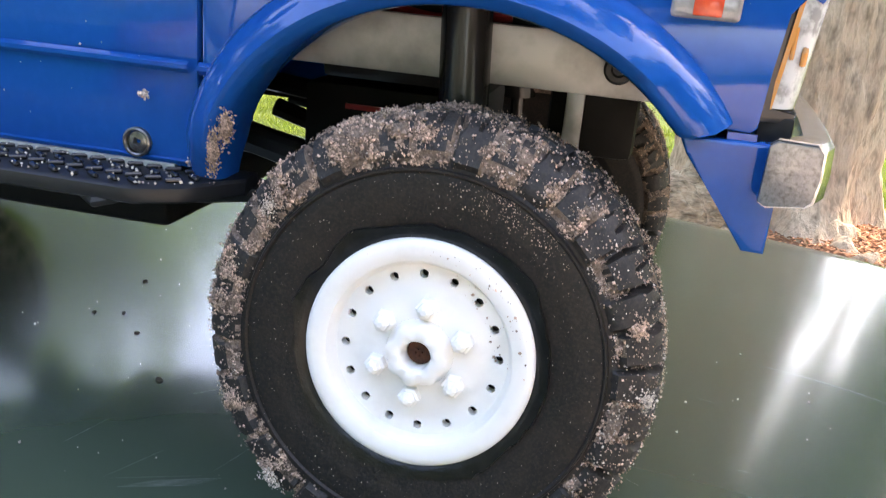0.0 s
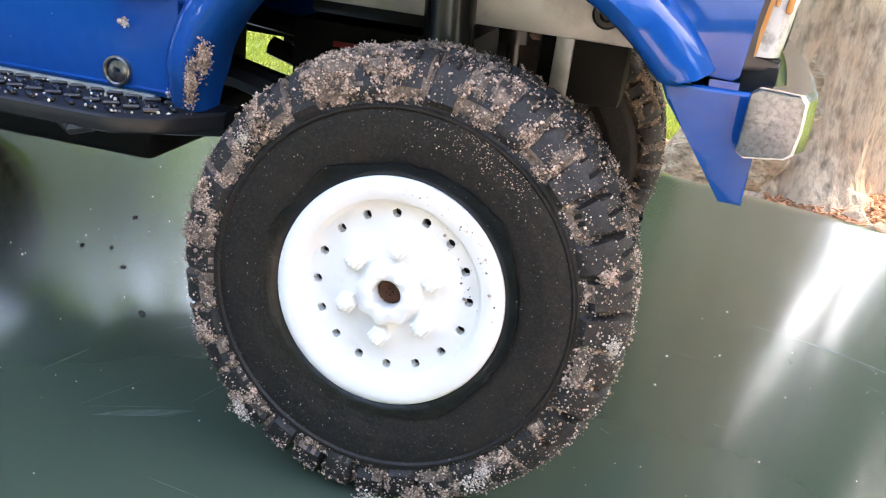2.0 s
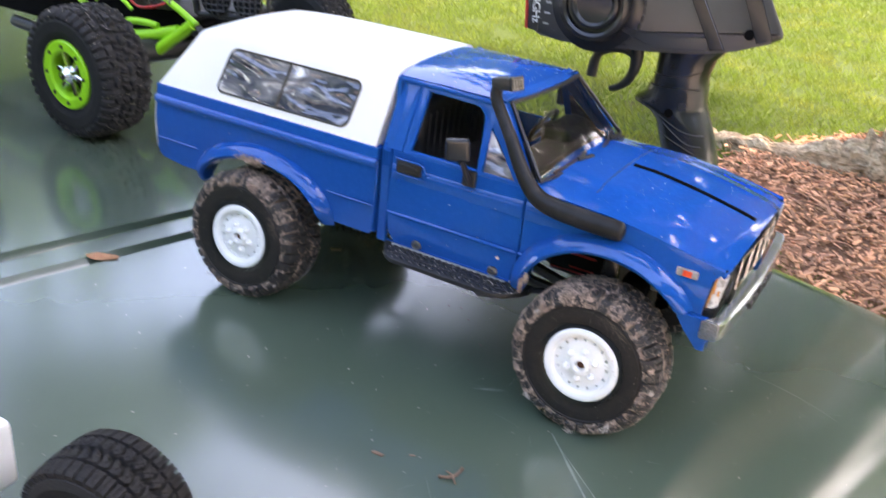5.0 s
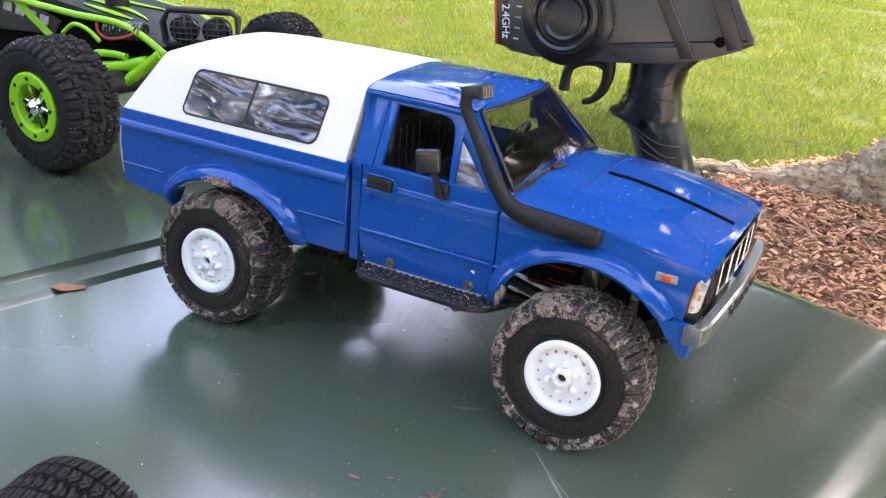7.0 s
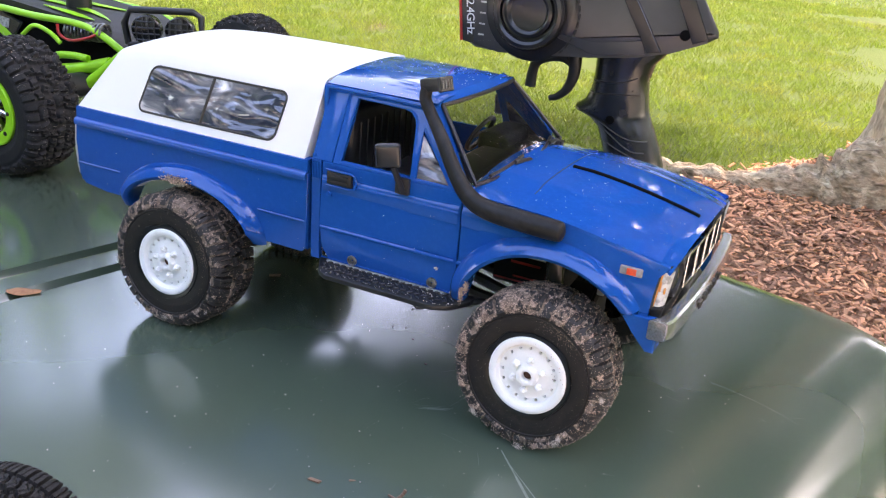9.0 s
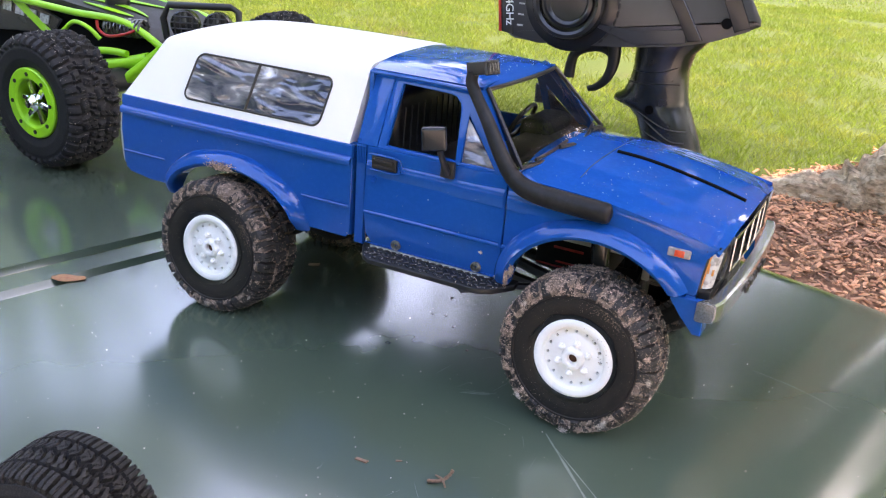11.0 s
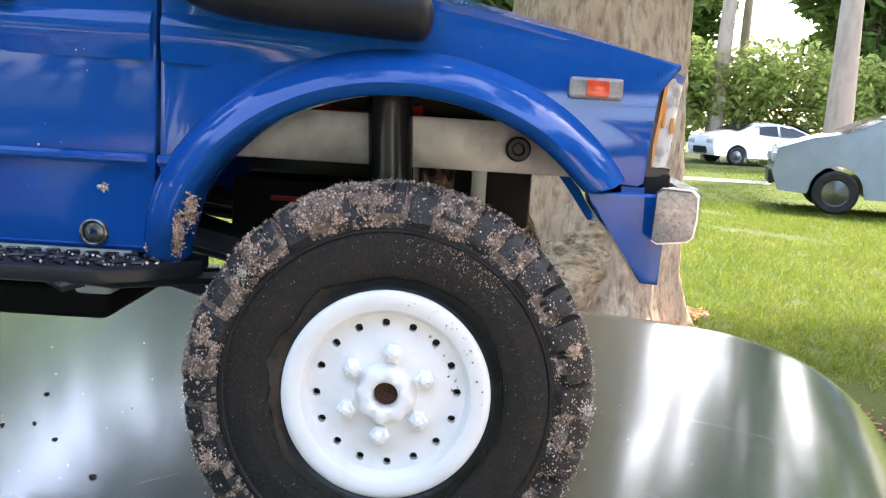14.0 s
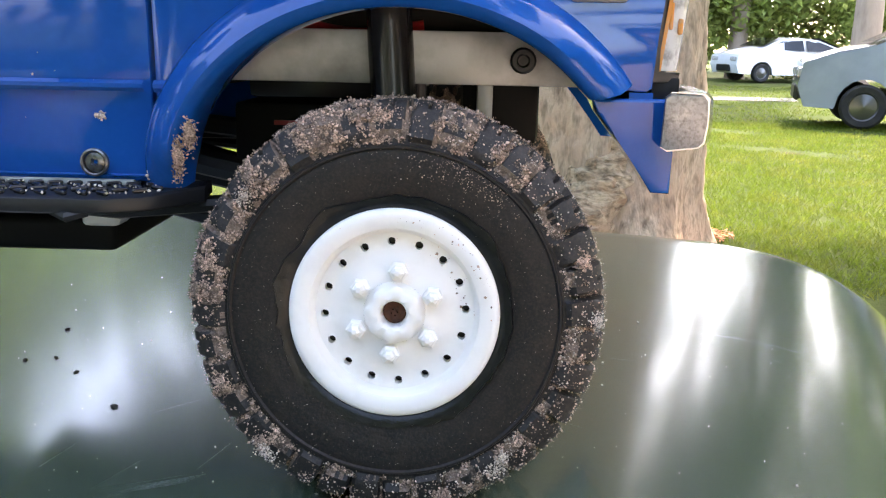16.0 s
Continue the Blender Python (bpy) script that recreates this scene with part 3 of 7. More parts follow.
bm = bmesh.new()
grid_surface(bm, [bonnet_row(-37.5 + i * 80 / 26) for i in range(27)], 1.2 * MM)
part("bonnet", bm, BLUE, truck, smooth=28)
bm = bmesh.new()
seam = [(-13 + i * 52 / 12) for i in range(13)]
tube(bm, [Vector(bonnet_row(x)[12]) + Vector((0, (x - 12) * 0.00004, 0.0013)) for x in seam], 1.0 * MM, 8)
part("bonnet_slot", bm, HOLE, truck, "black slot along the bonnet's middle")
bm = bmesh.new()
tube(bm, [Vector(p) + Vector((0, 0, 0.00122)) for p in bonnet_row(-15)[3:22]], 0.2 * MM, 5)
part("bonnet_gap", bm, BLACK, truck)
bm = bmesh.new()
rows = []
for dx, dz in ((-41.5, 91.0), (-39, 92.6), (-36.6, 93.2)):
    rows.append([((dx + 3.5 * (1 - (k / 12 * 2 - 1) ** 2)) * MM, (60.5 + (k / 12 * 2 - 1) * 46) * MM, (dz + 1.6 - 3.6 * abs(k / 12 * 2 - 1) ** 2.4) * MM) for k in range(13)])
grid_surface(bm, rows, 1 * MM)
part("scuttle", bm, BLUE, truck, smooth=50)

# nose: grille, lamps, bumper
bm = bmesh.new()
box(bm, 32.5 * MM, 34.5 * MM, 14 * MM, 107 * MM, 60 * MM, 80 * MM)
nose = part("grille_backing", bm, HOLE, truck, "black recessed grille")
bm = bmesh.new()
box(bm, 38 * MM, 42.4 * MM, 12.6 * MM, 108.4 * MM, 60.5 * MM, 64.5 * MM, 0.6 * MM)
part("nose_panel", bm, BLACK_MATT, truck, "black lower nose panel")


def bow(y):
    s = (y - 60.5) / 47
    return 42.4 + 2.0 * (1 - s * s)


for i in range(4):
    bm = bmesh.new()
    y0 = 33.5 + i * 13.7
    for a, b in (((y0, 66), (y0 + 12.4, 66)), ((y0 + 12.4, 66), (y0 + 12.4, 79)), ((y0 + 12.4, 79), (y0, 79)), ((y0, 79), (y0, 66))):
        tube(bm, [(bow(a[0]) * MM, a[0] * MM, a[1] * MM), (bow(b[0]) * MM, b[0] * MM, b[1] * MM)], 0.45 * MM, 6)
    part("grille_bar", bm, CHROME, nose, "silver grille surround")


def lamp(bm):
    lathe(bm, [(0, -1.6 * MM), (3 * MM, -1.4 * MM), (5 * MM, -0.6 * MM), (6 * MM, 0.4 * MM), (6 * MM, 3 * MM)], 24, pose(41.4 * MM, 26.5 * MM, 72 * MM, 0, 0, 90))


headlamps = both("headlight", lamp, BLACK_GLOSS, "round dark headlight")


def lamp_rim(bm):
    lathe(bm, [(6.0 * MM, 0.6 * MM), (6.2 * MM, -0.8 * MM), (6.8 * MM, -1.0 * MM), (7.1 * MM, 0.6 * MM)], 28, pose(42.2 * MM, 26.5 * MM, 72 * MM, 0, 0, 90))


both("headlight_rim", lamp_rim, BLACK, parent=headlamps)


def corner_lamp(bm):
    rows = []
    for z in (65.5, 70, 75, 79.2):
        k = (z - 65) / 15
        rows.append([((x + k * 1.6) * MM, y * MM, z * MM) for x, y in ((39.0, 12.3), (39.7, 12.2), (40.8, 12.7), (41.8, 14.2), (42.2, 15.8))])
    grid_surface(bm, rows, 0.8 * MM)


lamps = both("corner_lamp", corner_lamp, CLEAR, "clear indicator lens with amber stains")


def corner_amber(bm):
    rows = []
    for z in (65.4, 70, 75, 79.4):
        k = (z - 65) / 15
        rows.append([((38.5 + k * 1.6) * MM, 12.0 * MM, z * MM), ((39.05 + k * 1.6) * MM, 11.95 * MM, z * MM)])
    grid_surface(bm, rows, 0.6 * MM)
    box(bm, 41.3 * MM, 42.1 * MM, 12.2 * MM, 13.6 * MM, 70.8 * MM, 73.2 * MM, 0.4 * MM)
    box(bm, 39.9 * MM, 40.5 * MM, 11.9 * MM, 12.6 * MM, 71.5 * MM, 75.5 * MM, 0.3 * MM)


both("amber_edge", corner_amber, AMBER, "amber lens edge", parent=lamps)


def lamp_recess(bm):
    panel(bm, mmpts((36.4, 63.6), (42.0, 63.6), (42.4, 65.2), (38.6, 65.2), (40.2, 79.6), (42.6, 80.8), (38.4, 80.2)), lambda x, z: (11.3 + max(0, x / MM - 37) * 0.35) * MM, 3 * MM, 0.3 * MM)


both("lamp_bezel", lamp_recess, BLACK_GLOSS, "dark lamp surround")


def marker(bm):
    y = side_y(0.028, 0.077)
    box(bm, 25.0 * MM, 33.4 * MM, y - 0.9 * MM, y + 0.6 * MM, 75.2 * MM, 78.6 * MM, 0.7 * MM, 3)


marks = both("side_marker", marker, SMOKED, "clear and red side marker lamp")


def marker_red(bm):
    y = side_y(0.028, 0.077)
    box(bm, 27.6 * MM, 31.2 * MM, y - 1.1 * MM, y, 75.6 * MM, 78.2 * MM, 0.4 * MM)


both("red_lens", marker_red, ORANGE, "red orange lens", parent=marks)

bm = bmesh.new()
sect = [(0, 54.2), (0, 61.9), (1.0, 62.6), (6.0, 62.4), (6.8, 61.6), (7.0, 58), (6.8, 55.0), (6.0, 54.2), (1.0, 53.6)]
rows = []
for y in [7.4 + i * (106.2 / 20) for i in range(21)]:
    s = (y - 60.5) / 53.1
    x0 = 40.4 + 2.2 * (1 - s * s)
    if abs(s) > 0.93:
        x0 -= (abs(s) - 0.93) * (22 if s < 0 else 8)
    inner = 2.6 if s > -0.93 else 0.0
    tuck = 0.14 if not rows else 0.0      # the end leans in towards its foot
    rows.append([((x0 + max(a, inner + 0.2 * a)) * MM, (y + tuck * (62.6 - z)) * MM, z * MM) for a, z in sect])
vs = grid_surface(bm, rows)
for a, b in zip(vs, vs[1:]):
    bm.faces.new((a[-1], a[0], b[0], b[-1]))
bm.faces.new(vs[0])
bm.faces.new(list(reversed(vs[-1])))
bmesh.ops.bevel(bm, geom=list({e for f in (vs[0][0].link_faces) for e in f.edges if all(v in vs[0] for v in e.verts)}), offset=0.5 * MM, segments=2, affect="EDGES")
bump_bar = part("front_bumper", bm, CHROME, truck, "scuffed chrome front bumper", smooth=30)
# thin plate over the near end: real scratches, plus a painted-in dim reflection
bm = bmesh.new()
panel(bm, mmpts(*((38.86 + max(a, 0.2 * a) * 0.93 + 0.25, 58.1 + (z - 58.1) * 0.93) for a, z in sect)), lambda x, z: 0.0071 + 0.14 * (0.0626 - z), 0.4 * MM, 0.2 * MM)
part("bumper_end", bm, SCUFFED_DIM, bump_bar, "scratched plating, darkened to stand in for a dim reflection", smooth=20)
bm = bmesh.new()
for y in (42, 50, 58, 66, 74):
    box(bm, 49.4 * MM, 50.4 * MM, y * MM, (y + 4.4) * MM, 55 * MM, 57.6 * MM, 0.3 * MM)
part("bumper_slots", bm, BLACK, bump_bar)


# wheel-arch flares
def flare(cx, cz, a, b, t0, t1, n=40, open_end=False):
    def f(bm):
        rows = []
        for i in range(n + 1):
            t = radians(t0 + (t1 - t0) * i / n)
            c, s = math.cos(t), math.sin(t)
            nx, nz = c / a, s / b
            ln = math.hypot(nx, nz)
            nx, nz = nx / ln, nz / ln
            k = min(1, i / 3, (0.25 + (n - i) / 9) if open_end else (n - i) / 3)
            row = []
            for d, y in ((0.2, 18), (0, 9.5), (0.4, 8.3), (1.2, 7.8), (3.2, 8.8), (4.8, 10.8), (5.8, 13.2)):
                x, z = cx + a * c + nx * d, cz + b * s + nz * d
                if open_end and i > n // 2:
                    z = max(z, 61.8)
                base = side_y(x * MM, z * MM) / MM
                yy = y + (base - 12.6)
                yy = base + 1 + (yy - base - 1) * (0.45 + 0.55 * k)
                row.append((x * MM, yy * MM, z * MM))
            rows.append(row)
        grid_surface(bm, rows, 0.7 * MM)
    return f


both("front_flare", flare(*F_ARCH, 180, 29, open_end=True), BLUE, smooth=50)
both("rear_flare", flare(*R_ARCH, 178, -2), BLUE, smooth=50)


# load bed
def bed_side(bm):
    out = mmpts((-236.5, 83), (-238, 80), (-238.4, 70), (-237.6, 56), (-235, 51), (-222, 49.5), (-209, 50)) + arch(*R_ARCH, 174, 4) + mmpts((-133, 47), (-112, 46.5), (-109.6, 49), (-109.2, 80), (-109.2, 83))
    panel(bm, out, side_y, 2.5 * MM, 0.5 * MM)


beds = both("bed_side", bed_side, BLUE, smooth=20.0)
both("crease", crease(-134, -110, 61.5, 0.7, 0.12), BLUE, parent=beds)
both("crease", crease(-237.4, -212, 61.5, 0.7, 0.12), BLUE, parent=beds)


def worn_corner(bm):
    tube(bm, [(x * MM, side_y(-0.23, z * MM) + 0.3 * MM, z * MM) for x, z in ((-236.9, 82.6), (-238.2, 79.6), (-238.6, 74), (-238.5, 68), (-238.0, 60), (-237.6, 56))], [0.3 * MM, 0.5 * MM, 0.45 * MM, 0.6 * MM, 0.4 * MM, 0.2 * MM], 6)


both("worn_edge", worn_corner, STEEL, "silvery worn rear edge", parent=beds)


def bed_rail(bm):
    y = side_y(0, 0.085)
    rows = []
    for i in range(9):
        x = (-236.8 + i * 127.6 / 8) * MM
        rows.append([(x, y + a * MM, z * MM) for a, z in ((0.1, 80.6), (-0.22, 81.4), (-0.2, 82.3), (0.2, 83.0), (0.9, 83.4), (1.7, 83.5), (1.9, 88.4), (6, 88.6))])
    grid_surface(bm, rows, 0.4 * MM)


both("bed_rail", bed_rail, BLUE, parent=beds, smooth=50)
bm = bmesh.new()
box(bm, -238.5 * MM, -235.5 * MM, 15 * MM, 106 * MM, 52 * MM, 86 * MM, 0.8 * MM)
part("tailgate", bm, BLUE, truck)
bm = bmesh.new()
box(bm, -236 * MM, -110 * MM, 15.6 * MM, 105.4 * MM, 66.6 * MM, 68 * MM)
part("bed_floor", bm, BLACK, truck)
bm = bmesh.new()
box(bm, -111 * MM, -109.4 * MM, 15.6 * MM, 105.4 * MM, 48 * MM, 88 * MM)
part("bed_headboard", bm, BLUE, truck)


# camper shell
def camper_section(x, w, top, base=88.6, n=30, sh=4.6):
    """One hoop of the shell, from the near rail over the roof to the far rail."""
    pts = []
    for k in range(n + 1):
        s = k / n * 2 - 1
        e = abs(s)
        if e > 0.7:
            t = (1 - e) / 0.3
            y, z = 45.6 - (45.6 - w) * t, base + (top - sh - base) * t
        elif e > 0.5:
            ang = (0.7 - e) / 0.2 * math.pi / 2
            y, z = w - 4.0 + 4.0 * math.cos(ang), top - sh + (sh - 1.4) * math.sin(ang)
        else:
            y = (w - 4.0) * e / 0.5
            z = top - 1.4 * (e / 0.5) ** 2
        pts.append((x * MM, (60.5 + (y if s > 0 else -y)) * MM, z * MM))
    return pts


def lean(row, dx):
    lo, hi = 88.6 * MM, 121 * MM
    return [(p[0] + dx * MM * (p[2] - lo) / (hi - lo), p[1], p[2]) for p in row]


bm = bmesh.new()
rows = [lean(camper_section(-236.5, 36.0, 118.4), 22), lean(camper_section(-228, 36.0, 119.9), 16), lean(camper_section(-212, 36.0, 121.0), 10), lean(camper_section(-190, 36.0, 122.0), 4), camper_section(-165, 36.0, 122.4),
        camper_section(-140, 36.0, 122.6), lean(camper_section(-125, 36.0, 122.6), 1.0), lean(camper_section(-111.4, 35.6, 122.6), 3.2)]
vs = grid_surface(bm, rows)
bm.faces.new(vs[0])
bm.faces.new(list(reversed(vs[-1])))
bmesh.ops.bevel(bm, geom=[e for e in bm.edges if len(e.link_faces) == 2 and e.calc_face_angle(0) > 0.9], offset=1.4 * MM, segments=3, affect="EDGES")
shell = part("camper_shell", bm, WHITE_SHELL, truck, "white plastic camper shell", smooth=40)


def camper_y(z):
    return (14.9 + (z - 88.6) * (9.6 / 28.8)) * MM


def window_outline(x0, x1, z0, z1, skew, r=3.5, n=5):
    out = []
    for (cx, cz, a0) in ((x1 - r, z1 - r, 0), (x0 + r, z1 - r, 90), (x0 + r, z0 + r, 180), (x1 - r, z0 + r, 270)):
        for i in range(n + 1):
            a = radians(a0 + 90 * i / n)
            x, z = cx + r * math.cos(a), cz + r * math.sin(a)
            x += (z - z0) / (z1 - z0) * (skew if cx < (x0 + x1) / 2 else skew * 0.7)
            out.append((x * MM, z * MM))
    return out


CW = (-201.5, -128, 92.8, 112.8, 5)


def camper_frame(bm):
    o = window_outline(*CW)
    tube(bm, [(x, camper_y(z / MM) - 0.1 * MM, z) for x, z in o + o[:1]], 0.55 * MM, 6)
    tube(bm, [(-166.5 * MM, camper_y(92.8), 92.8 * MM), (-162.5 * MM, camper_y(112.8), 112.8 * MM)], 0.8 * MM, 6)


frames = both("camper_window_frame", camper_frame, BLACK, "black window trim")


def camper_pane(bm):
    panel(bm, window_outline(*CW), lambda x, z: camper_y(z / MM) - 0.25 * MM, 0.5 * MM)


both("camper_window", camper_pane, FILM, "crinkled window film with pale reflections painted in", parent=frames)

# snorkel on the near side
bm = bmesh.new()
sy = side_y(0, 0.088) / MM
pth = smooth_path([((3.6) * MM, (sy - 3.0) * MM, 86.0 * MM), ((0.4) * MM, (sy - 3.0) * MM, 86.0 * MM), (-12 * MM, (sy - 3.2) * MM, 86.6 * MM), (-26 * MM, (sy - 3.0) * MM, 87.6 * MM), (-34.5 * MM, (sy - 2.2) * MM, 90.4 * MM), (-42 * MM, (sy - 0.5) * MM, 98 * MM), (-50.5 * MM, (sy + 3.4) * MM, 109 * MM), (-57.5 * MM, (sy + 6.2) * MM, 117.5 * MM), (-60.5 * MM, (sy + 7.4) * MM, 122 * MM), (-60.5 * MM, (sy + 8) * MM, 126 * MM)], 5)
n = len(pth)
rad = [(4.0 - 1.6 * min(1, max(0, (i - 13) / (n - 25)))) * MM for i in range(n)]
rad[:6] = [1.3 * MM, 2.6 * MM, 3.25 * MM, 3.65 * MM, 3.88 * MM, 3.97 * MM]
tube(bm, pth, rad, 14)
snorkel = part("snorkel", bm, BLACK_MATT, truck, "matt black plastic snorkel", smooth=60)
HORN = pose(-57.2 * MM, (sy + 8.2) * MM, 128.0 * MM, 0, -14, -20)
bm = bmesh.new()
box(bm, -5.4 * MM, 5.6 * MM, -3.2 * MM, 3.2 * MM, -2.6 * MM, 2.4 * MM, 0.9 * MM, 2, HORN)
part("snorkel_head", bm, BLACK, snorkel)
bm = bmesh.new()
box(bm, 4.4 * MM, 6.4 * MM, -3.5 * MM, 3.5 * MM, -2.9 * MM, 2.7 * MM, 0.4 * MM, 1, HORN)
part("snorkel_mouth", bm, BLACK_GLOSS, snorkel)
for i in range(4):
    bm = bmesh.new()
    box(bm, 6.3 * MM, 6.7 * MM, (-2.6 + i * 1.5) * MM, (-2.25 + i * 1.5) * MM, -1.7 * MM, 1.5 * MM, 0, 1, HORN)
    part("mouth_bar", bm, SCREW_STEEL, snorkel, "grey mesh bar")

# cabin
bm = bmesh.new()
box(bm, -104 * MM, -42 * MM, 17 * MM, 107 * MM, 60 * MM, 64 * MM)
part("cab_floor", bm, UNDER, truck)
bm = bmesh.new()
box(bm, -100 * MM, -72 * MM, 20 * MM, 101 * MM, 64 * MM, 78 * MM, 4 * MM, 3)
part("seat_cushion", bm, BLACK, truck, "black bench seat cushion")
bm = bmesh.new()
box(bm, -104 * MM, -94.5 * MM, 25.5 * MM, 95.5 * MM, 66 * MM, 110.5 * MM, 4.4 * MM, 4)
seat_back = part("seat_back", bm, BLACK, truck, "black ribbed bench backrest", smooth=50)
for i in range(11):
    bm = bmesh.new()
    y = (31 + i * 5.9) * MM
    tube(bm, [(-94.3 * MM, y, 72 * MM), (-94.2 * MM, y, 104 * MM)], 0.35 * MM, 6)
    part("seat_rib", bm, BLACK, seat_back)
bm = bmesh.new()
box(bm, -60 * MM, -41 * MM, 19 * MM, 103 * MM, 78 * MM, 93.0 * MM, 3 * MM, 3)
box(bm, -62 * MM, -48 * MM, 70 * MM, 98 * MM, 88 * MM, 99 * MM, 4 * MM, 3)
part("dashboard", bm, UNDER, truck, "dull black dashboard")
bm = bmesh.new()
ring = [(-66 * MM + 4 * MM * math.sin(2 * math.pi * i / 20), 84 * MM + 9 * MM * math.cos(2 * math.pi * i / 20), 94 * MM + 8 * MM * math.sin(2 * math.pi * i / 20)) for i in range(21)]
tube(bm, ring, 1.0 * MM, 8)
tube(bm, [(-66 * MM, 76 * MM, 94 * MM), (-66 * MM, 92 * MM, 94 * MM)], 0.9 * MM, 6)
tube(bm, [(-66 * MM, 84 * MM, 94 * MM), (-55 * MM, 84 * MM, 90 * MM)], 1.4 * MM, 6)
part("steering_wheel", bm, BLACK, truck)


# running gear
def rail(bm):
    box(bm, -232 * MM, 36 * MM, 33.5 * MM, 36 * MM, 61.8 * MM, 71 * MM, 0.3 * MM)
    box(bm, -232 * MM, 36 * MM, 36 * MM, 41 * MM, 61.8 * MM, 63 * MM)


rails = both("frame_rail", rail, STEEL, "galvanised steel chassis rail")


def rail_bolt(bm):
    m = pose(19.8 * MM, 33.5 * MM, 66.2 * MM)
    lathe(bm, [(2.3 * MM, 0), (2.3 * MM, -1.0 * MM), (1.9 * MM, -1.4 * MM), (1.2 * MM, -1.4 * MM), (0.9 * MM, -0.6 * MM), (0, -0.6 * MM)], 18, m)


both("rail_bolt", rail_bolt, BLACK, "black socket bolt", parent=rails)


def shock(cx):
    def f(bm):
        a, b = Vector(((cx - 4) * MM, 29 * MM, 84 * MM)), Vector(((cx - 1.5) * MM, 27 * MM, 42 * MM))
        tube(bm, [a, a.lerp(b, 0.75), a.lerp(b, 0.751), b], [3.9 * MM, 3.9 * MM, 1.6 * MM, 1.6 * MM], 16)
    return f


both("front_shock", shock(0), BLACK_GLOSS, "gloss black shock absorber", smooth=50)
both("rear_shock", shock(-172), BLACK_GLOSS, "gloss black shock absorber", smooth=50)
for name, x in (("front_axle", 0), ("rear_axle", -175)):
    bm = bmesh.new()
    tube(bm, [(x * MM, 24 * MM, 30 * MM), (x * MM, 100 * MM, 30 * MM)], 5 * MM, 14)
    box(bm, (x - 12) * MM, (x + 11) * MM, 52 * MM, 74 * MM, 20 * MM, 41 * MM, 5 * MM, 3)
    for y in (26, 90):
        box(bm, (x - 6) * MM, (x + 6) * MM, y * MM, (y + 8) * MM, 24 * MM, 44 * MM, 1.5 * MM, 2)
    part(name, bm, UNDER, truck, "black plastic axle housing", smooth=45)
for y in (34, 90):
    for pts in (((-6, y, 40), (-40, y + 2, 47), (-66, y, 50)), ((-4, y + 6, 34), (-40, y + 8, 36), (-62, y + 8, 42)), ((-170, y, 34), (-120, y + 4, 44))):
        bm = bmesh.new()
        tube(bm, [(px * MM, py * MM, pz * MM) for px, py, pz in pts], 2.4 * MM, 8)
        part("suspension_link", bm, BLACK, truck)
bm = bmesh.new()
tube(bm, [(6 * MM, 32 * MM, 36 * MM), (9 * MM, 92 * MM, 38 * MM)], 1.5 * MM, 8)
tube(bm, [(14 * MM, 46 * MM, 58 * MM), (10 * MM, 40 * MM, 40 * MM), (10 * MM, 30 * MM, 36 * MM)], 1.6 * MM, 8)
box(bm, 9 * MM, 24 * MM, 44 * MM, 64 * MM, 50 * MM, 64 * MM, 2 * MM, 2)
part("steering_linkage", bm, UNDER, truck)
bm = bmesh.new()
box(bm, 12 * MM, 15 * MM, 41.5 * MM, 43 * MM, 50 * MM, 62 * MM, 0.5 * MM, 2)
part("servo_arm", bm, STEEL, truck, "pale grey servo arm")
for pts in (((-12, 62, 34), (-70, 62, 46)), ((-165, 62, 34), (-96, 62, 44))):
    bm = bmesh.new()
    tube(bm, [(px * MM, py * MM, pz * MM) for px, py, pz in pts], 2.6 * MM, 10)
    part("drive_shaft", bm, BLACK, truck)
bm = bmesh.new()
box(bm, -98 * MM, -60 * MM, 44 * MM, 82 * MM, 36 * MM, 60 * MM, 3 * MM, 3)
part("gearbox", bm, UNDER, truck)
bm = bmesh.new()
box(bm, -35 * MM, -3 * MM, 46 * MM, 78 * MM, 42.5 * MM, 57.2 * MM, 1.5 * MM, 2)
lower = part("battery_pack", bm, UNDER, truck, "black and red battery pack")
bm = bmesh.new()
box(bm, -27 * MM, -14 * MM, 45.4 * MM, 46 * MM, 52.9 * MM, 53.8 * MM)
box(bm, -34.2 * MM, -18 * MM, 45.4 * MM, 46 * MM, 44.4 * MM, 45.0 * MM)
box(bm, -25.5 * MM, -14 * MM, 45.4 * MM, 46 * MM, 46.6 * MM, 47.2 * MM, 0, 1)
part("red_stripes", bm, RED, lower, "red stripes")
bm = bmesh.new()
box(bm, -32 * MM, -4 * MM, 46 * MM, 80 * MM, 58 * MM, 76 * MM, 1.5 * MM, 2)
pack = part("battery_pack", bm, BLACK_GLOSS, truck, "black and red battery pack")
bm = bmesh.new()
box(bm, -32.3 * MM, -14 * MM, 45.4 * MM, 46 * MM, 64.5 * MM, 65.6 * MM)
box(bm, -28 * MM, -6 * MM, 45.4 * MM, 46 * MM, 72 * MM, 73.4 * MM)
part("red_stripes", bm, RED, pack, "red stripes")
bm = bmesh.new()
tube(bm, smooth_path([(-20 * MM, 40 * MM, 72 * MM), (-10 * MM, 38 * MM, 70.5 * MM), (2 * MM, 39 * MM, 72 * MM)], 5), 0.9 * MM, 8)
part("red_wire", bm, RED, truck, "red wire")
bm = bmesh.new()
box(bm, -40 * MM, 34 * MM, 40 * MM, 84 * MM, 70 * MM, 78 * MM, 2 * MM)
part("inner_arch_tray", bm, UNDER, truck)


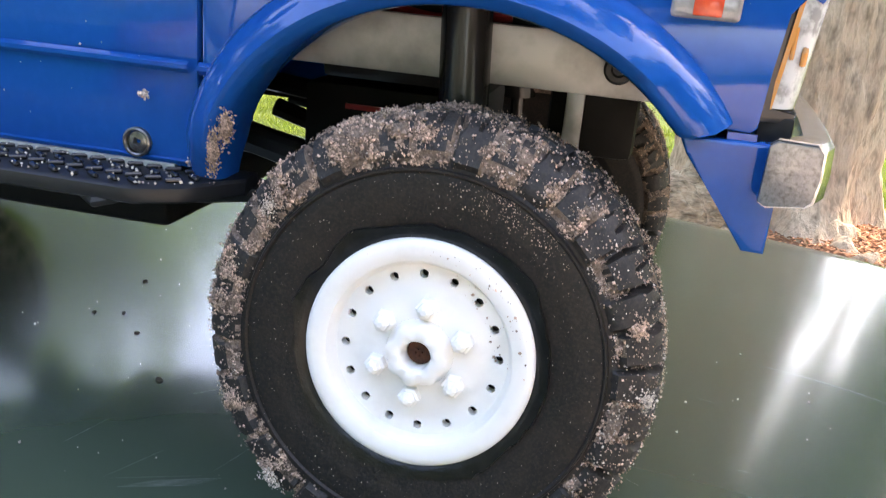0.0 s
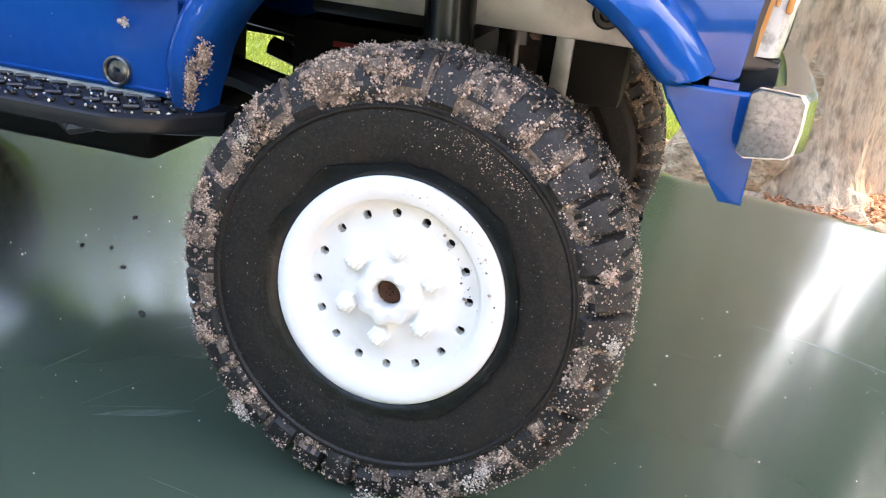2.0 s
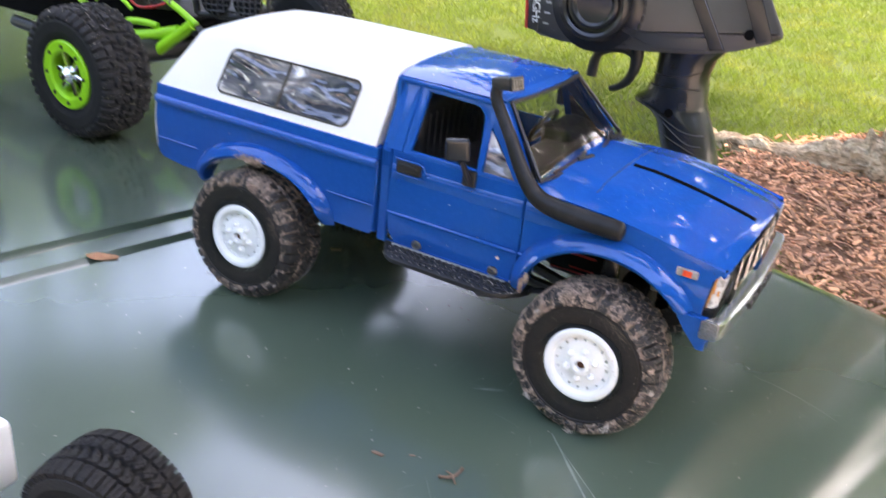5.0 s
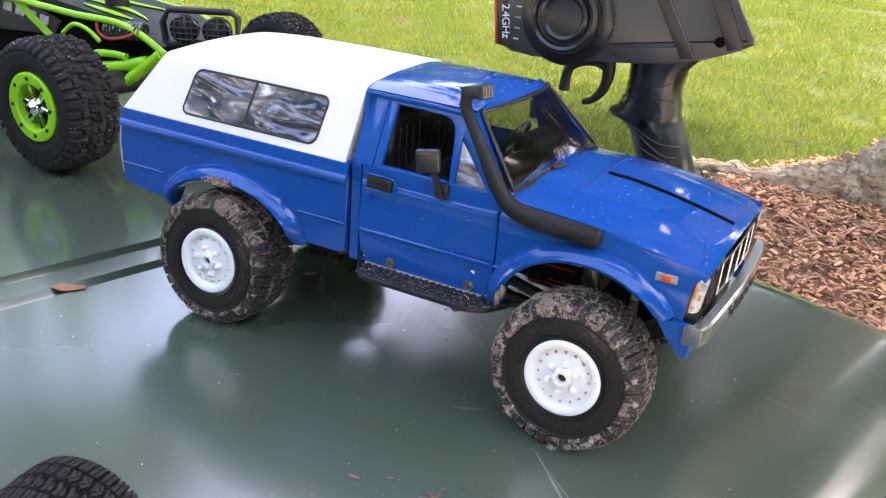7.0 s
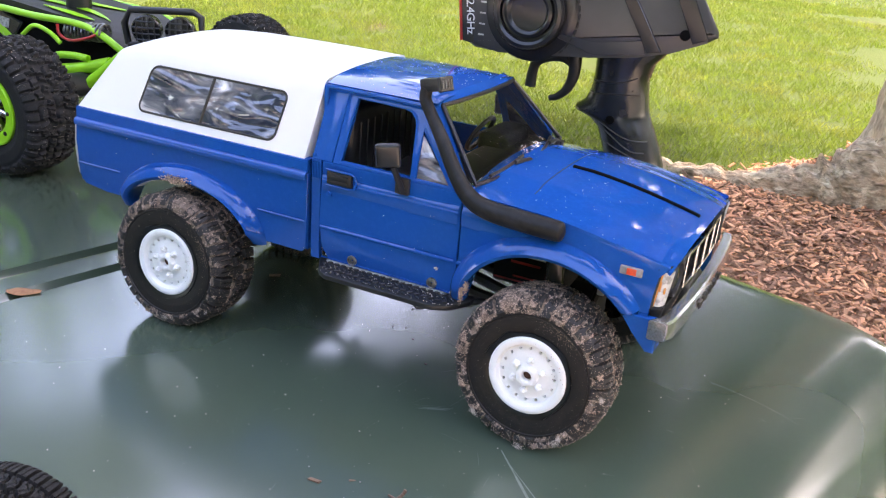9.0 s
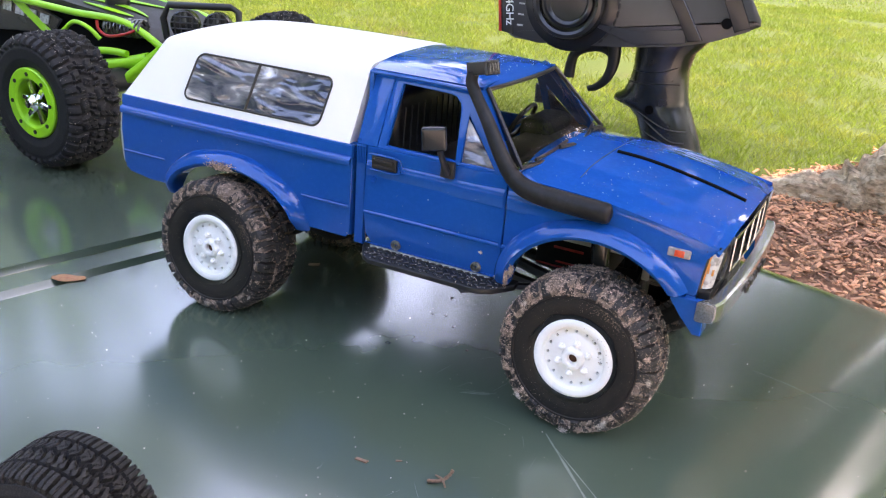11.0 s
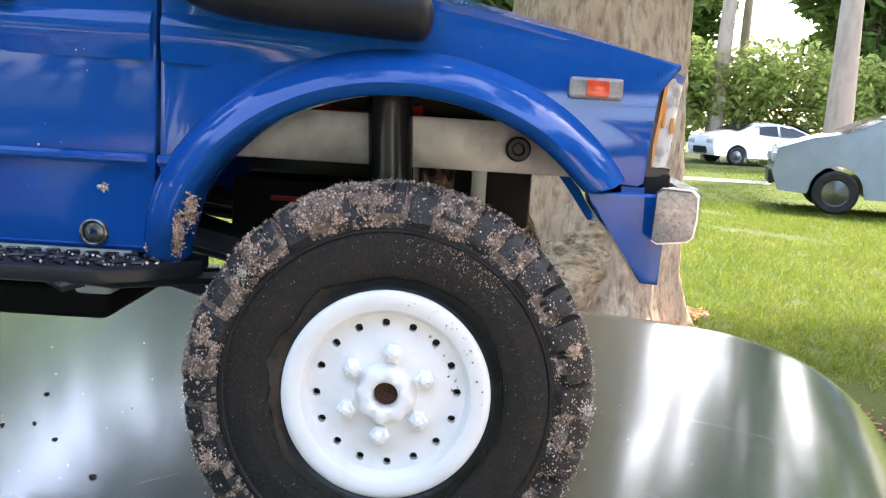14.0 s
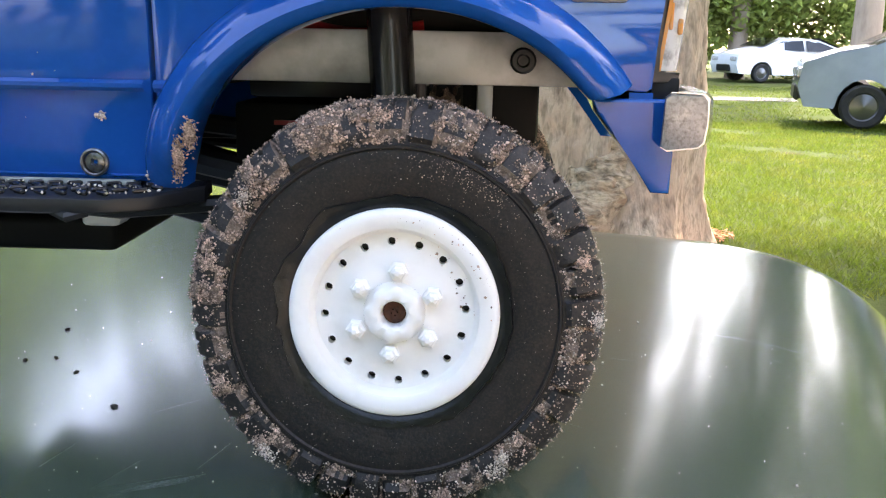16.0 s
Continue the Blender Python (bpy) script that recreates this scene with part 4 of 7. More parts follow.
def step_edge(x):
    """The outer edge of the step plate in plan."""
    return float(np.interp(x, [-103, -98, -93, -44, -38, -32], [15, 6, 3, 3, 6.5, 15]))


def step(bm):
    rows = []
    for i in range(37):
        x = -103 + 71 * i / 36
        e = step_edge(x)
        rows.append([(x * MM, y * MM, z * MM) for y, z in ((e + 0.9, 42.9), (e + 0.2, 43.3), (e, 44.2), (e + 0.25, 45.2), (e + 1.0, 45.6), (17, 45.8), (19.5, 45.8), (19.5, 44.0), (16, 43.4), (e + 0.9, 42.9))])
    vs = grid_surface(bm, rows)
    bm.faces.new(vs[0][:-1])
    bm.faces.new(list(reversed(vs[-1][:-1])))
    bmesh.ops.remove_doubles(bm, verts=bm.verts, dist=1e-6)


steps = both("side_step", step, BLACK, "black studded side step")


def step_studs(bm):
    for row in range(4):
        for i in range(20):
            x = -98 + i * 3.15 + 1.5 * (row % 2)
            y = 5.2 + row * 2.9
            if y < step_edge(x) + 1.6 or y > 15.5:
                continue
            box(bm, -1.25 * MM, 1.25 * MM, -0.45 * MM, 0.45 * MM, 0, 0.75 * MM, 0.25 * MM, 1, pose(x * MM, y * MM, 45.6 * MM, 0, 0, 35 if row % 2 else -35))


both("step_studs", step_studs, BLACK_GLOSS, parent=steps)


def step_clip(bm):
    tube(bm, [(-52 * MM, 5 * MM, 43.2 * MM), (-49.5 * MM, 3.4 * MM, 42.6 * MM), (-47 * MM, 5 * MM, 43.2 * MM)], 0.9 * MM, 8)
    tube(bm, [(-62 * MM, 14 * MM, 43 * MM), (-46 * MM, 15 * MM, 41.5 * MM), (-30 * MM, 27 * MM, 41 * MM), (-14 * MM, 31 * MM, 38 * MM)], 1.5 * MM, 8)


both("step_bracket", step_clip, BLACK, parent=steps)


def sill(bm):
    box(bm, -99 * MM, -43 * MM, 14.2 * MM, 16 * MM, 44.8 * MM, 46.6 * MM, 0.3 * MM)


both("sill_strip", sill, STEEL, "pale metal strip under the door")
bm = bmesh.new()
box(bm, -96 * MM, -53 * MM, 30 * MM, 91 * MM, 30.6 * MM, 37 * MM, 1.6 * MM, 3)
part("skid_tray", bm, UNDER, truck, "black skid tray under the gearbox")
bm = bmesh.new()
box(bm, -59 * MM, -52 * MM, 29 * MM, 36 * MM, 35.4 * MM, 38.6 * MM, 1.4 * MM, 3)
part("tray_mount", bm, WHITE_SHELL, truck, "white plastic mount")


def sill_screw(x):
    def f(bm):
        m = pose(x * MM, side_y(x * MM, 0.05), 49.3 * MM)
        lathe(bm, [(2.25 * MM, 0.4 * MM), (2.25 * MM, -0.35 * MM), (1.95 * MM, -0.5 * MM), (1.75 * MM, -0.3 * MM), (1.7 * MM, 0.5 * MM)], 28, m)
        lathe(bm, [(1.66 * MM, 0.5 * MM), (1.55 * MM, 0.05 * MM), (1.1 * MM, -0.15 * MM), (0.75 * MM, -0.2 * MM), (0.55 * MM, 0.1 * MM), (0.3 * MM, 0.5 * MM), (0, 0.5 * MM)], 16, m, wob=lambda k, a, r, y: (r * (1 - 0.35 * math.cos(2 * a + 0.6) ** 2) if k in (3, 4) else r, y))
    return f


for x in (-49.2, -86.5):
    both("sill_screw", sill_screw(x), SCREW_STEEL, "dark steel screw", parent=doors)
bm = bmesh.new()
lathe(bm, [(0, -6 * MM), (5 * MM, -5 * MM), (6 * MM, 0), (5 * MM, 5 * MM), (0, 6 * MM)], 16, pose(-99 * MM, 26 * MM, 44 * MM))
part("white_mount", bm, WHITE_SHELL, truck, "white plastic mount")


# ---------------------------------------------------------------- wheels
rnd = random.Random(5)


def ease(x):
    x = min(1.0, max(0.0, x))
    return x * x * (3 - 2 * x)


def fine_profile(prof, step):
    """The profile's points, set no further apart than step."""
    out = []
    for (r0, y0), (r1, y1) in zip(prof, prof[1:]):
        k = max(1, round(math.hypot(r1 - r0, y1 - y0) / step))
        out += [(r0 + (r1 - r0) * i / k, y0 + (y1 - y0) * i / k) for i in range(k)]
    return out + [prof[-1]]


def moulded_tyre(prof, n, lift, mats):
    """A tyre as one skin: the profile (mm) turned about y, every point raised off it by lift(angle, radius, y), which also names its material."""
    normals = []
    for i in range(len(prof)):
        (r0, y0), (r1, y1) = prof[max(i - 1, 0)], prof[min(i + 1, len(prof) - 1)]
        l = math.hypot(r1 - r0, y1 - y0) or 1.0
        normals.append(((y1 - y0) / l, -(r1 - r0) / l))
    verts, marks = [], []
    for i in range(n):
        a = 2 * math.pi * i / n
        c, s_ = math.cos(a), math.sin(a)
        for (r, y), (nr, ny) in zip(prof, normals):
            h, mark = lift(a, r, y)
            rr, yy = r + nr * h, y + ny * h
            verts.append((rr * c * MM, yy * MM, rr * s_ * MM))
            marks.append(mark)
    m, faces, index = len(prof), [], []
    for i in range(n):
        j = (i + 1) % n
        for k in range(m - 1):
            faces.append((i * m + k, i * m + k + 1, j * m + k + 1, j * m + k))
            index.append(marks[i * m + k])
    me = bpy.data.meshes.new("tyre")
    me.from_pydata(verts, [], faces)
    for mat in mats:
        me.materials.append(mat)
    me.polygons.foreach_set("material_index", index)
    me.shade_smooth()
    me.set_sharp_from_angle(angle=radians(38))
    me.update()
    return me, verts, marks


LUGS = 36


def mud_cover(a, r, y):
    """How deep dried mud lies on the tread, in mm: thick high on the rear quarter, patchy elsewhere."""
    c, s_ = math.cos(a), math.sin(a)
    heavy = 0.62 * max(0.0, math.cos(a - radians(142))) ** 2 + 0.30 * max(0.0, math.cos(a - radians(75))) ** 2 + 0.34 * max(0.0, math.cos(a + radians(62))) ** 2 + 0.24 * max(0.0, math.cos(a - radians(200))) ** 4
    n = noise.noise((c * 3.4, s_ * 3.4, y * 0.13)) + 0.7 * noise.noise((c * 11, s_ * 11, y * 0.4 + 7)) + 0.45 * noise.noise((c * r * 0.9, s_ * r * 0.9, y * 0.9 + 3))
    return 2.5 * (heavy + 0.75 * n + 0.06)


def truck_lift(a, r, y):
    """Tread blocks of the truck's tyre, with mud packed over and between them."""
    if y > 25.2 or (y < 3 and r < 24.75):
        return 0.0, 0
    st = 2 * math.pi / LUGS
    if y < 8.6 + 0.5 * math.sin(a * LUGS):
        f = a / st + 0.02 * y
        i = int(math.floor(f))
        e = min(f - i, 1 - (f - i))
        rin = (24.9, 25.7, 25.1, 26.1)[i % 4]
        h = 2.35 * ease((e - 0.055) / 0.06) * ease((8.4 - y) / 0.7) * (0.42 + 0.58 * ease((y + 0.4) / 3.2))
        if y < 2.4:
            h *= ease((r - rin) / 0.5)
        if abs(f - i - 0.5) < 0.035 and 2.5 < y < 7:
            h -= 0.7
    elif y < 16.2 + 0.5 * math.sin(a * LUGS + 2):
        f = a / st + 0.5 - 0.035 * (y - 12)
        i = int(math.floor(f))
        e = min(f - i, 1 - (f - i))
        h = 2.35 * ease((e - 0.08) / 0.07) * ease((y - 9.0) / 0.6) * ease((15.8 - y) / 0.6)
        if abs(y - 12.4 - 0.8 * math.sin(f * 6.28)) < 0.4:
            h -= 0.8
    else:
        f = a / st + 0.2 + 0.03 * (y - 20)
        i = int(math.floor(f))
        e = min(f - i, 1 - (f - i))
        h = 2.35 * ease((e - 0.07) / 0.07) * ease((y - 16.6) / 0.6) * ease((25.6 - y) / 1.2)
    h = max(h, 0.0) + 0.05 * noise.noise((math.cos(a) * 40, math.sin(a) * 40, y * 2))
    cover = min(mud_cover(a, r, y), 2.5) * (1.0 if y > 2 else 0.42 + 0.58 * ease((y + 0.4) / 2.4)) * ease((r - 24.9) / 1.2)
    if cover > h + 0.02:
        c, s_ = math.cos(a), math.sin(a)
        h = cover + 0.16 * noise.noise((c * 75, s_ * 75, y * 2.6)) + 0.12 * noise.noise((c * 170, s_ * 170, y * 6))
        return max(h, 0.05), 2
    return h, 1


def wheel_meshes():
    """Meshes of a wheel of the truck, axis along y, outer face towards -y, middle of the rim face at the origin."""
    ms = {}
    # tyre: outer bead, sidewall with a raised ring, tread, inner sidewall
    prof = [(15.5, 1.4), (16.6, 0.2), (18, -0.2), (20.6, -0.6), (23.0, -0.62), (23.9, -0.5), (24.15, -0.85), (24.45, -0.85), (24.65, -0.4), (25.4, -0.1), (26.6, 0.6), (27.8, 1.7), (28.7, 3.4), (29.0, 6), (29.1, 12.5), (29.0, 19.5), (28.6, 22.5), (27.2, 24.8), (24.5, 25.9), (20, 26), (16, 24.5)]
    ms["tyre"], skin, marks = moulded_tyre(fine_profile(prof, 0.45), LUGS * 14, truck_lift, (RUBBER, RUBBER_MUDDY, MUD_BASE))
    # bead gap, ragged outer edge
    bm = bmesh.new()
    def ragged(k, a, r, y):
        w = 1.5 * max(0, noise.noise((math.cos(a) * 2, math.sin(a) * 2, 1.0)) + 0.12) + 0.5 * noise.noise((math.cos(a) * 9, math.sin(a) * 9, 4.0))
        return (r + w * MM * (0, 0, 0.6, 1, 1)[k], y)
    lathe(bm, [(15.0 * MM, 0.6 * MM), (15.8 * MM, -0.2 * MM), (16.5 * MM, -0.45 * MM), (17.1 * MM, -0.62 * MM), (17.4 * MM, 0.3 * MM)], 110, wob=ragged)
    ms["bead"] = finish(bm, "bead", BEAD, 40)
    # rim: lip, step, recessed disc with sixteen holes
    bm = bmesh.new()
    hr = 10.5 * MM
    prof = [(15.5, 3.0), (15.6, 0.2), (15.45, -0.4), (15.1, -0.72), (14.4, -0.84), (13.0, -0.72), (12.55, -0.45), (12.3, 0.3), (12.05, 1.15), (11.8, 1.45), (11.4, 1.5)]
    rings = lathe(bm, [(r * MM, y * MM) for r, y in prof], 96)
    inner = [(9.5, 1.55), (8.6, 1.2), (6.8, 0.9), (4.6, 0.8)]
    rin = lathe(bm, [(r * MM, y * MM) for r, y in inner], 96)
    # the ring that carries the holes, cut out of small cells
    for h in range(16):
        cells = range(h * 6, h * 6 + 6)
        ca = 2 * math.pi * (h * 6 + 3) / 96 
        c = Vector((hr * math.cos(ca), 1.52 * MM, hr * math.sin(ca)))
        loop = [rings[i % 96][-1] for i in range(h * 6, h * 6 + 7)] + [rin[i % 96][0] for i in range(h * 6 + 6, h * 6 - 1, -1)]
        hv = []
        for v in loop:
            d = v.co - c
            d.y = 0
            hv.append(bm.verts.new(c + d.normalized() * 0.62 * MM))
        dv = [bm.verts.new(v.co + Vector((0, 1.6 * MM, 0))) for v in hv]
        for i in range(len(loop)):
            j = (i + 1) % len(loop)
            bm.faces.new((loop[i], loop[j], hv[j], hv[i]))
            bm.faces.new((hv[i], hv[j], dv[j], dv[i]))
    lathe(bm, [(4.6 * MM, 0.8 * MM), (4.2 * MM, 0.2 * MM), (4.0 * MM, -1.0 * MM), (3.6 * MM, -1.3 * MM), (2.5 * MM, -1.35 * MM), (2.0 * MM, -1.0 * MM), (1.8 * MM, 0), (1.75 * MM, 2.2 * MM)], 60, wob=lambda k, a, r, y: (r * (1 + (0.07 * math.cos(8 * a) if 2 <= k <= 4 else 0)), y))
    bmesh.ops.rotate(bm, matrix=Matrix.Rotation(radians(4.6), 3, "Y"), verts=bm.verts)
    ms["rim"] = finish(bm, "rim", WHITE_RIM, 40)
    bm = bmesh.new()
    lathe(bm, [(1.35 * MM, 0.8 * MM), (1.05 * MM, -0.5 * MM), (0.9 * MM, -1.0 * MM), (0.85 * MM, -1.5 * MM), (0.4 * MM, -1.8 * MM), (0, -1.8 * MM)], 6)
    lathe(bm, [(1.5 * MM, 0.9 * MM), (1.5 * MM, -0.35 * MM), (1.2 * MM, -0.6 * MM), (0.8 * MM, -0.62 * MM)], 6)
    ms["lug_nut"] = finish(bm, "lug_nut", WHITE_RIM, 30)
    bm = bmesh.new()
    lathe(bm, [(1.75 * MM, 1.2 * MM), (1.6 * MM, 0.9 * MM), (0.6 * MM, 0.75 * MM), (0.35 * MM, 1.3 * MM), (0, 1.3 * MM)], 16)
    for a in (0.5, 0.5 + math.pi / 2):
        box(bm, -1.0 * MM, 1.0 * MM, 0.68 * MM, 1.2 * MM, -0.2 * MM, 0.2 * MM, 0, 1, Matrix.Rotation(a, 4, "Y"))
    ms["axle_screw"] = finish(bm, "axle_screw", RUST, 30)
    bm = bmesh.new()
    lathe(bm, [(12 * MM, 3.6 * MM), (0, 3.6 * MM)], 32)
    ms["brake_disc"] = finish(bm, "brake_disc", BLACK, 30)
    # loose sand that sticks to the mud, and pale grit
    muddy = [i for i, m in enumerate(marks) if m == 2]
    bare = [i for i, m in enumerate(marks) if m == 1]
    for w, (seed, total, pale) in enumerate(((11, 62000, 8000), (23, 20000, 4000))):
        r2 = random.Random(seed)
        bm, bg = bmesh.new(), bmesh.new()
        spots, grit = [], []
        while len(spots) < total:
            p = Vector(skin[muddy[r2.randrange(len(muddy))] if r2.random() < 0.8 else bare[r2.randrange(len(bare))]])
            d = noise.noise(p * 900 + Vector((w, 0, 0))) + 0.5 * noise.noise(p * 2600)
            if d < -0.1 + 0.5 * r2.random():
                continue
            size = 0.06 + 0.17 * r2.random() ** 2.4 + (0.2 * r2.random() if r2.random() < 0.05 else 0)
            heap = 1 + 0.022 * max(0.0, noise.noise(p * 420 + Vector((0, w, 5))) - 0.08) * r2.random()
            spots.append((tuple(Vector((p.x * heap, p.y, p.z * heap)) + Vector((r2.gauss(0, 0.22), r2.gauss(0, 0.16) - 0.08, r2.gauss(0, 0.22))) * MM), size * MM))
        while len(grit) < pale:
            p = Vector(skin[muddy[r2.randrange(len(muddy))] if r2.random() < 0.7 else bare[r2.randrange(len(bare))]])
            a = math.atan2(p.z, p.x)
            if noise.noise(p * 500 + Vector((3, w, 0))) + 0.45 * math.cos(a + radians(20)) < 0.55 * r2.random():
                continue
            grit.append((tuple(p * (1 + 0.004 * r2.random()) + Vector((r2.gauss(0, 0.2), r2.gauss(0, 0.1) - 0.04, r2.gauss(0, 0.2))) * MM), (0.05 + 0.13 * r2.random() ** 2) * MM))
        for _ in range(520):          # a sprinkling on the sidewall, thicker towards its edge
            a, r = r2.random() * 2 * math.pi, 16.5 + 8 * r2.random() ** 0.6
            grit.append(((r * math.cos(a) * MM, -0.66 * MM, r * math.sin(a) * MM), (0.025 + 0.05 * r2.random() ** 2) * MM))
        for _ in range(70):           # flecks of soil on the rim
            a, r = radians(r2.gauss(48, 26)), r2.choice((r2.uniform(13.2, 14.8), r2.uniform(9.4, 12.0)))
            spots.append(((r * math.cos(a) * MM, (-0.8 if r > 13 else 1.45) * MM, r * math.sin(a) * MM), (0.05 + 0.2 * r2.random() ** 3) * MM))
        for _ in range(420):          # brown sand strewn below the upper lugs
            a, r = radians(r2.gauss(66, 12)), 24.4 - abs(r2.gauss(0, 1.9))
            spots.append(((r * math.cos(a) * MM, -0.68 * MM, r * math.sin(a) * MM), (0.04 + 0.09 * r2.random() ** 2) * MM))
        for deg, r, size in ((141, 27.4, 1.9), (121, 28.4, 1.2), (168, 28.0, 1.1), (207, 28.0, 1.4), (229, 28.3, 1.2), (97, 28.6, 1.1), (62, 27.8, 1.0), (20, 28.4, 0.9), (-72, 28.8, 1.1)):
            for _ in range(620 if w == 0 else 160):     # clods of mud stuck to the outer lugs
                a, rr = radians(deg + r2.gauss(0, 1.9 * size)), r + r2.gauss(0, 0.55 * size)
                out = size * math.exp(-((a - radians(deg)) / radians(2.4 * size)) ** 2) * r2.random()
                spots.append(((rr * math.cos(a) * MM, (0.6 - 0.9 * (29 - rr) * 0.3 - out) * MM, rr * math.sin(a) * MM), (0.06 + 0.2 * r2.random() ** 2.2) * MM))
        for deg, r, size in ((-53, 27.6, 1.5), (-49, 26.9, 0.9), (3, 29.6, 0.9), (146, 27.4, 1.1), (-128, 28.8, 1.1), (-84, 29.8, 1.2)):
            for _ in range(260 if w == 0 else 60):      # crumbs baked into pale lumps
                a, rr = radians(deg + r2.gauss(0, 1.5 * size)), r + r2.gauss(0, 0.5 * size)
                grit.append(((rr * math.cos(a) * MM, (-0.9 + 0.3 * r2.random() - 0.5 * size * r2.random()) * MM, rr * math.sin(a) * MM), (0.06 + 0.12 * r2.random() ** 2) * MM))
        grains(bm, spots, r2)
        ms["mud%d" % w] = finish(bm, "mud", MUD, 0)
        grains(bg, grit, r2)
        ms["grit%d" % w] = finish(bg, "grit", GRIT, 0)
    return ms


WM = wheel_meshes()


def put_wheel(parent, m, w, label):
    ob = hang(new("wheel", WM["rim"]), parent)
    ob.matrix_basis = m
    tagged(ob, label)
    kids = [("tyre", WM["tyre"], Matrix(), "muddy black rubber tyre"), ("tyre_bead", WM["bead"], Matrix(), ""), ("axle_screw", WM["axle_screw"], Matrix(), "rusty axle screw"), ("brake_disc", WM["brake_disc"], Matrix(), ""),
            ("mud", WM["mud%d" % w], Matrix(), "dried sandy mud"), ("grit", WM["grit%d" % w], Matrix(), "pale sand grains")]
    for i in range(6):
        a = radians(88 + 60 * i)
        kids.append(("lug_nut", WM["lug_nut"], pose(6.2 * MM * math.cos(a), 0, 6.2 * MM * math.sin(a)), ""))
    for name, me, mm, lab in kids:
        k = new(name, me)
        k.parent = ob
        k.matrix_basis = mm
        tagged(k, lab, kind="stuff" if name in ("mud", "grit") else "")


TYRE_R = 30.2 * MM
CAMBER = -5.2
put_wheel(truck, pose(0, -1 * MM, TYRE_R, CAMBER, 0, -1.6) @ pose(0, 0, 0, 0, 3, 0), 0, "white plastic wheel with a muddy tyre")
put_wheel(truck, pose(-175 * MM, 0.6 * MM, TYRE_R, CAMBER) @ pose(0, 0, 0, 0, 40, 0), 1, "white plastic wheel with a muddy tyre")
put_wheel(truck, pose(4.5 * MM, 2 * CY, TYRE_R, 0, 0, 178.4) @ pose(0, 0, 0, CAMBER, 0, 0) @ pose(0, 0, 0, 0, 20, 0), 1, "white plastic wheel with a muddy tyre")
put_wheel(truck, pose(-175 * MM, 2 * CY - 0.6 * MM, TYRE_R, 0, 0, 180) @ pose(0, 0, 0, CAMBER, 0, 0) @ pose(0, 0, 0, 0, 70, 0), 1, "white plastic wheel with a muddy tyre")

# ---------------------------------------------------------------- the ground and all that stands on it
def ground_material():
    m = bpy.data.materials.new("lawn")
    m.use_nodes = True
    nt = m.node_tree
    L = nt.links.new
    b = nt.nodes["Principled BSDF"]
    b.inputs["Roughness"].default_value = 0.9
    b.inputs["Specular IOR Level"].default_value = 0.1
    co = nt.nodes.new("ShaderNodeTexCoord").outputs["Object"]
    def nz(s, d=5.0):
        n = nt.nodes.new("ShaderNodeTexNoise")
        n.inputs["Scale"].default_value, n.inputs["Detail"].default_value = s, d
        L(co, n.inputs["Vector"])
        return n.outputs["Fac"]
    def rng(src, lo, hi):
        r = nt.nodes.new("ShaderNodeMapRange")
        r.inputs["From Min"].default_value, r.inputs["From Max"].default_value = lo, hi
        L(src, r.inputs["Value"])
        return r.outputs[0]
    def mix(f, a, c):
        x = nt.nodes.new("ShaderNodeMix")
        x.data_type = "RGBA"
        L(f, x.inputs["Factor"])
        for s, k in ((a, 6), (c, 7)):
            if isinstance(s, tuple):
                x.inputs[k].default_value = (*s, 1)
            else:
                L(s, x.inputs[k])
        return x.outputs[2]
    c = mix(rng(nz(1.2), 0.35, 0.7), (0.040, 0.064, 0.012), (0.052, 0.070, 0.016))
    c = mix(rng(nz(30, 3), 0.4, 0.8), c, (0.029, 0.045, 0.011))
    c = mix(rng(nz(0.9, 6), 0.62, 0.72), c, (0.05, 0.034, 0.02))
    L(c, b.inputs["Base Color"])
    bp = nt.nodes.new("ShaderNodeBump")
    bp.inputs["Strength"].default_value, bp.inputs["Distance"].default_value = 0.4, 0.02
    L(nz(60, 4), bp.inputs["Height"])
    L(bp.outputs[0], b.inputs["Normal"])
    return m


LAWN = ground_material()
MULCH = material("pine_bark_mulch", (0.56, 0.275, 0.145), 0.85, island=0.7, spots=(0.43, 0.215, 0.125), scale=4)
MULCH_BED = material("mulch_bed", (0.32, 0.16, 0.09), 0.95, spots=(0.18, 0.09, 0.052), scale=14, grain=(0.34, 0.17, 0.1), grain_scale=60, bump=0.8, bump_scale=70, bump_dist=0.02)
BARK = material("oak_bark", (0.57, 0.42, 0.295), 0.9, spots=(0.72, 0.585, 0.43), scale=9, spot_at=(0.4, 0.68), grain=(0.25, 0.185, 0.13), grain_scale=30, bump=1.0, bump_scale=34, bump_dist=0.02, stretch=(1, 1, 0.35))
ROOT_BARK = material("root_bark", (0.60, 0.43, 0.275), 0.95, spots=(0.77, 0.625, 0.43), scale=15, spot_at=(0.46, 0.62), grain=(0.17, 0.12, 0.075), grain_scale=28, bump=1.0, bump_scale=30, bump_dist=0.05, stretch=(0.6, 1, 1.4))
BARK_FAR = material("tree_bark", (0.40, 0.30, 0.22), 0.9, spots=(0.26, 0.19, 0.14), scale=3, bump=0.6, bump_scale=9, bump_dist=0.03, stretch=(1, 1, 0.3))


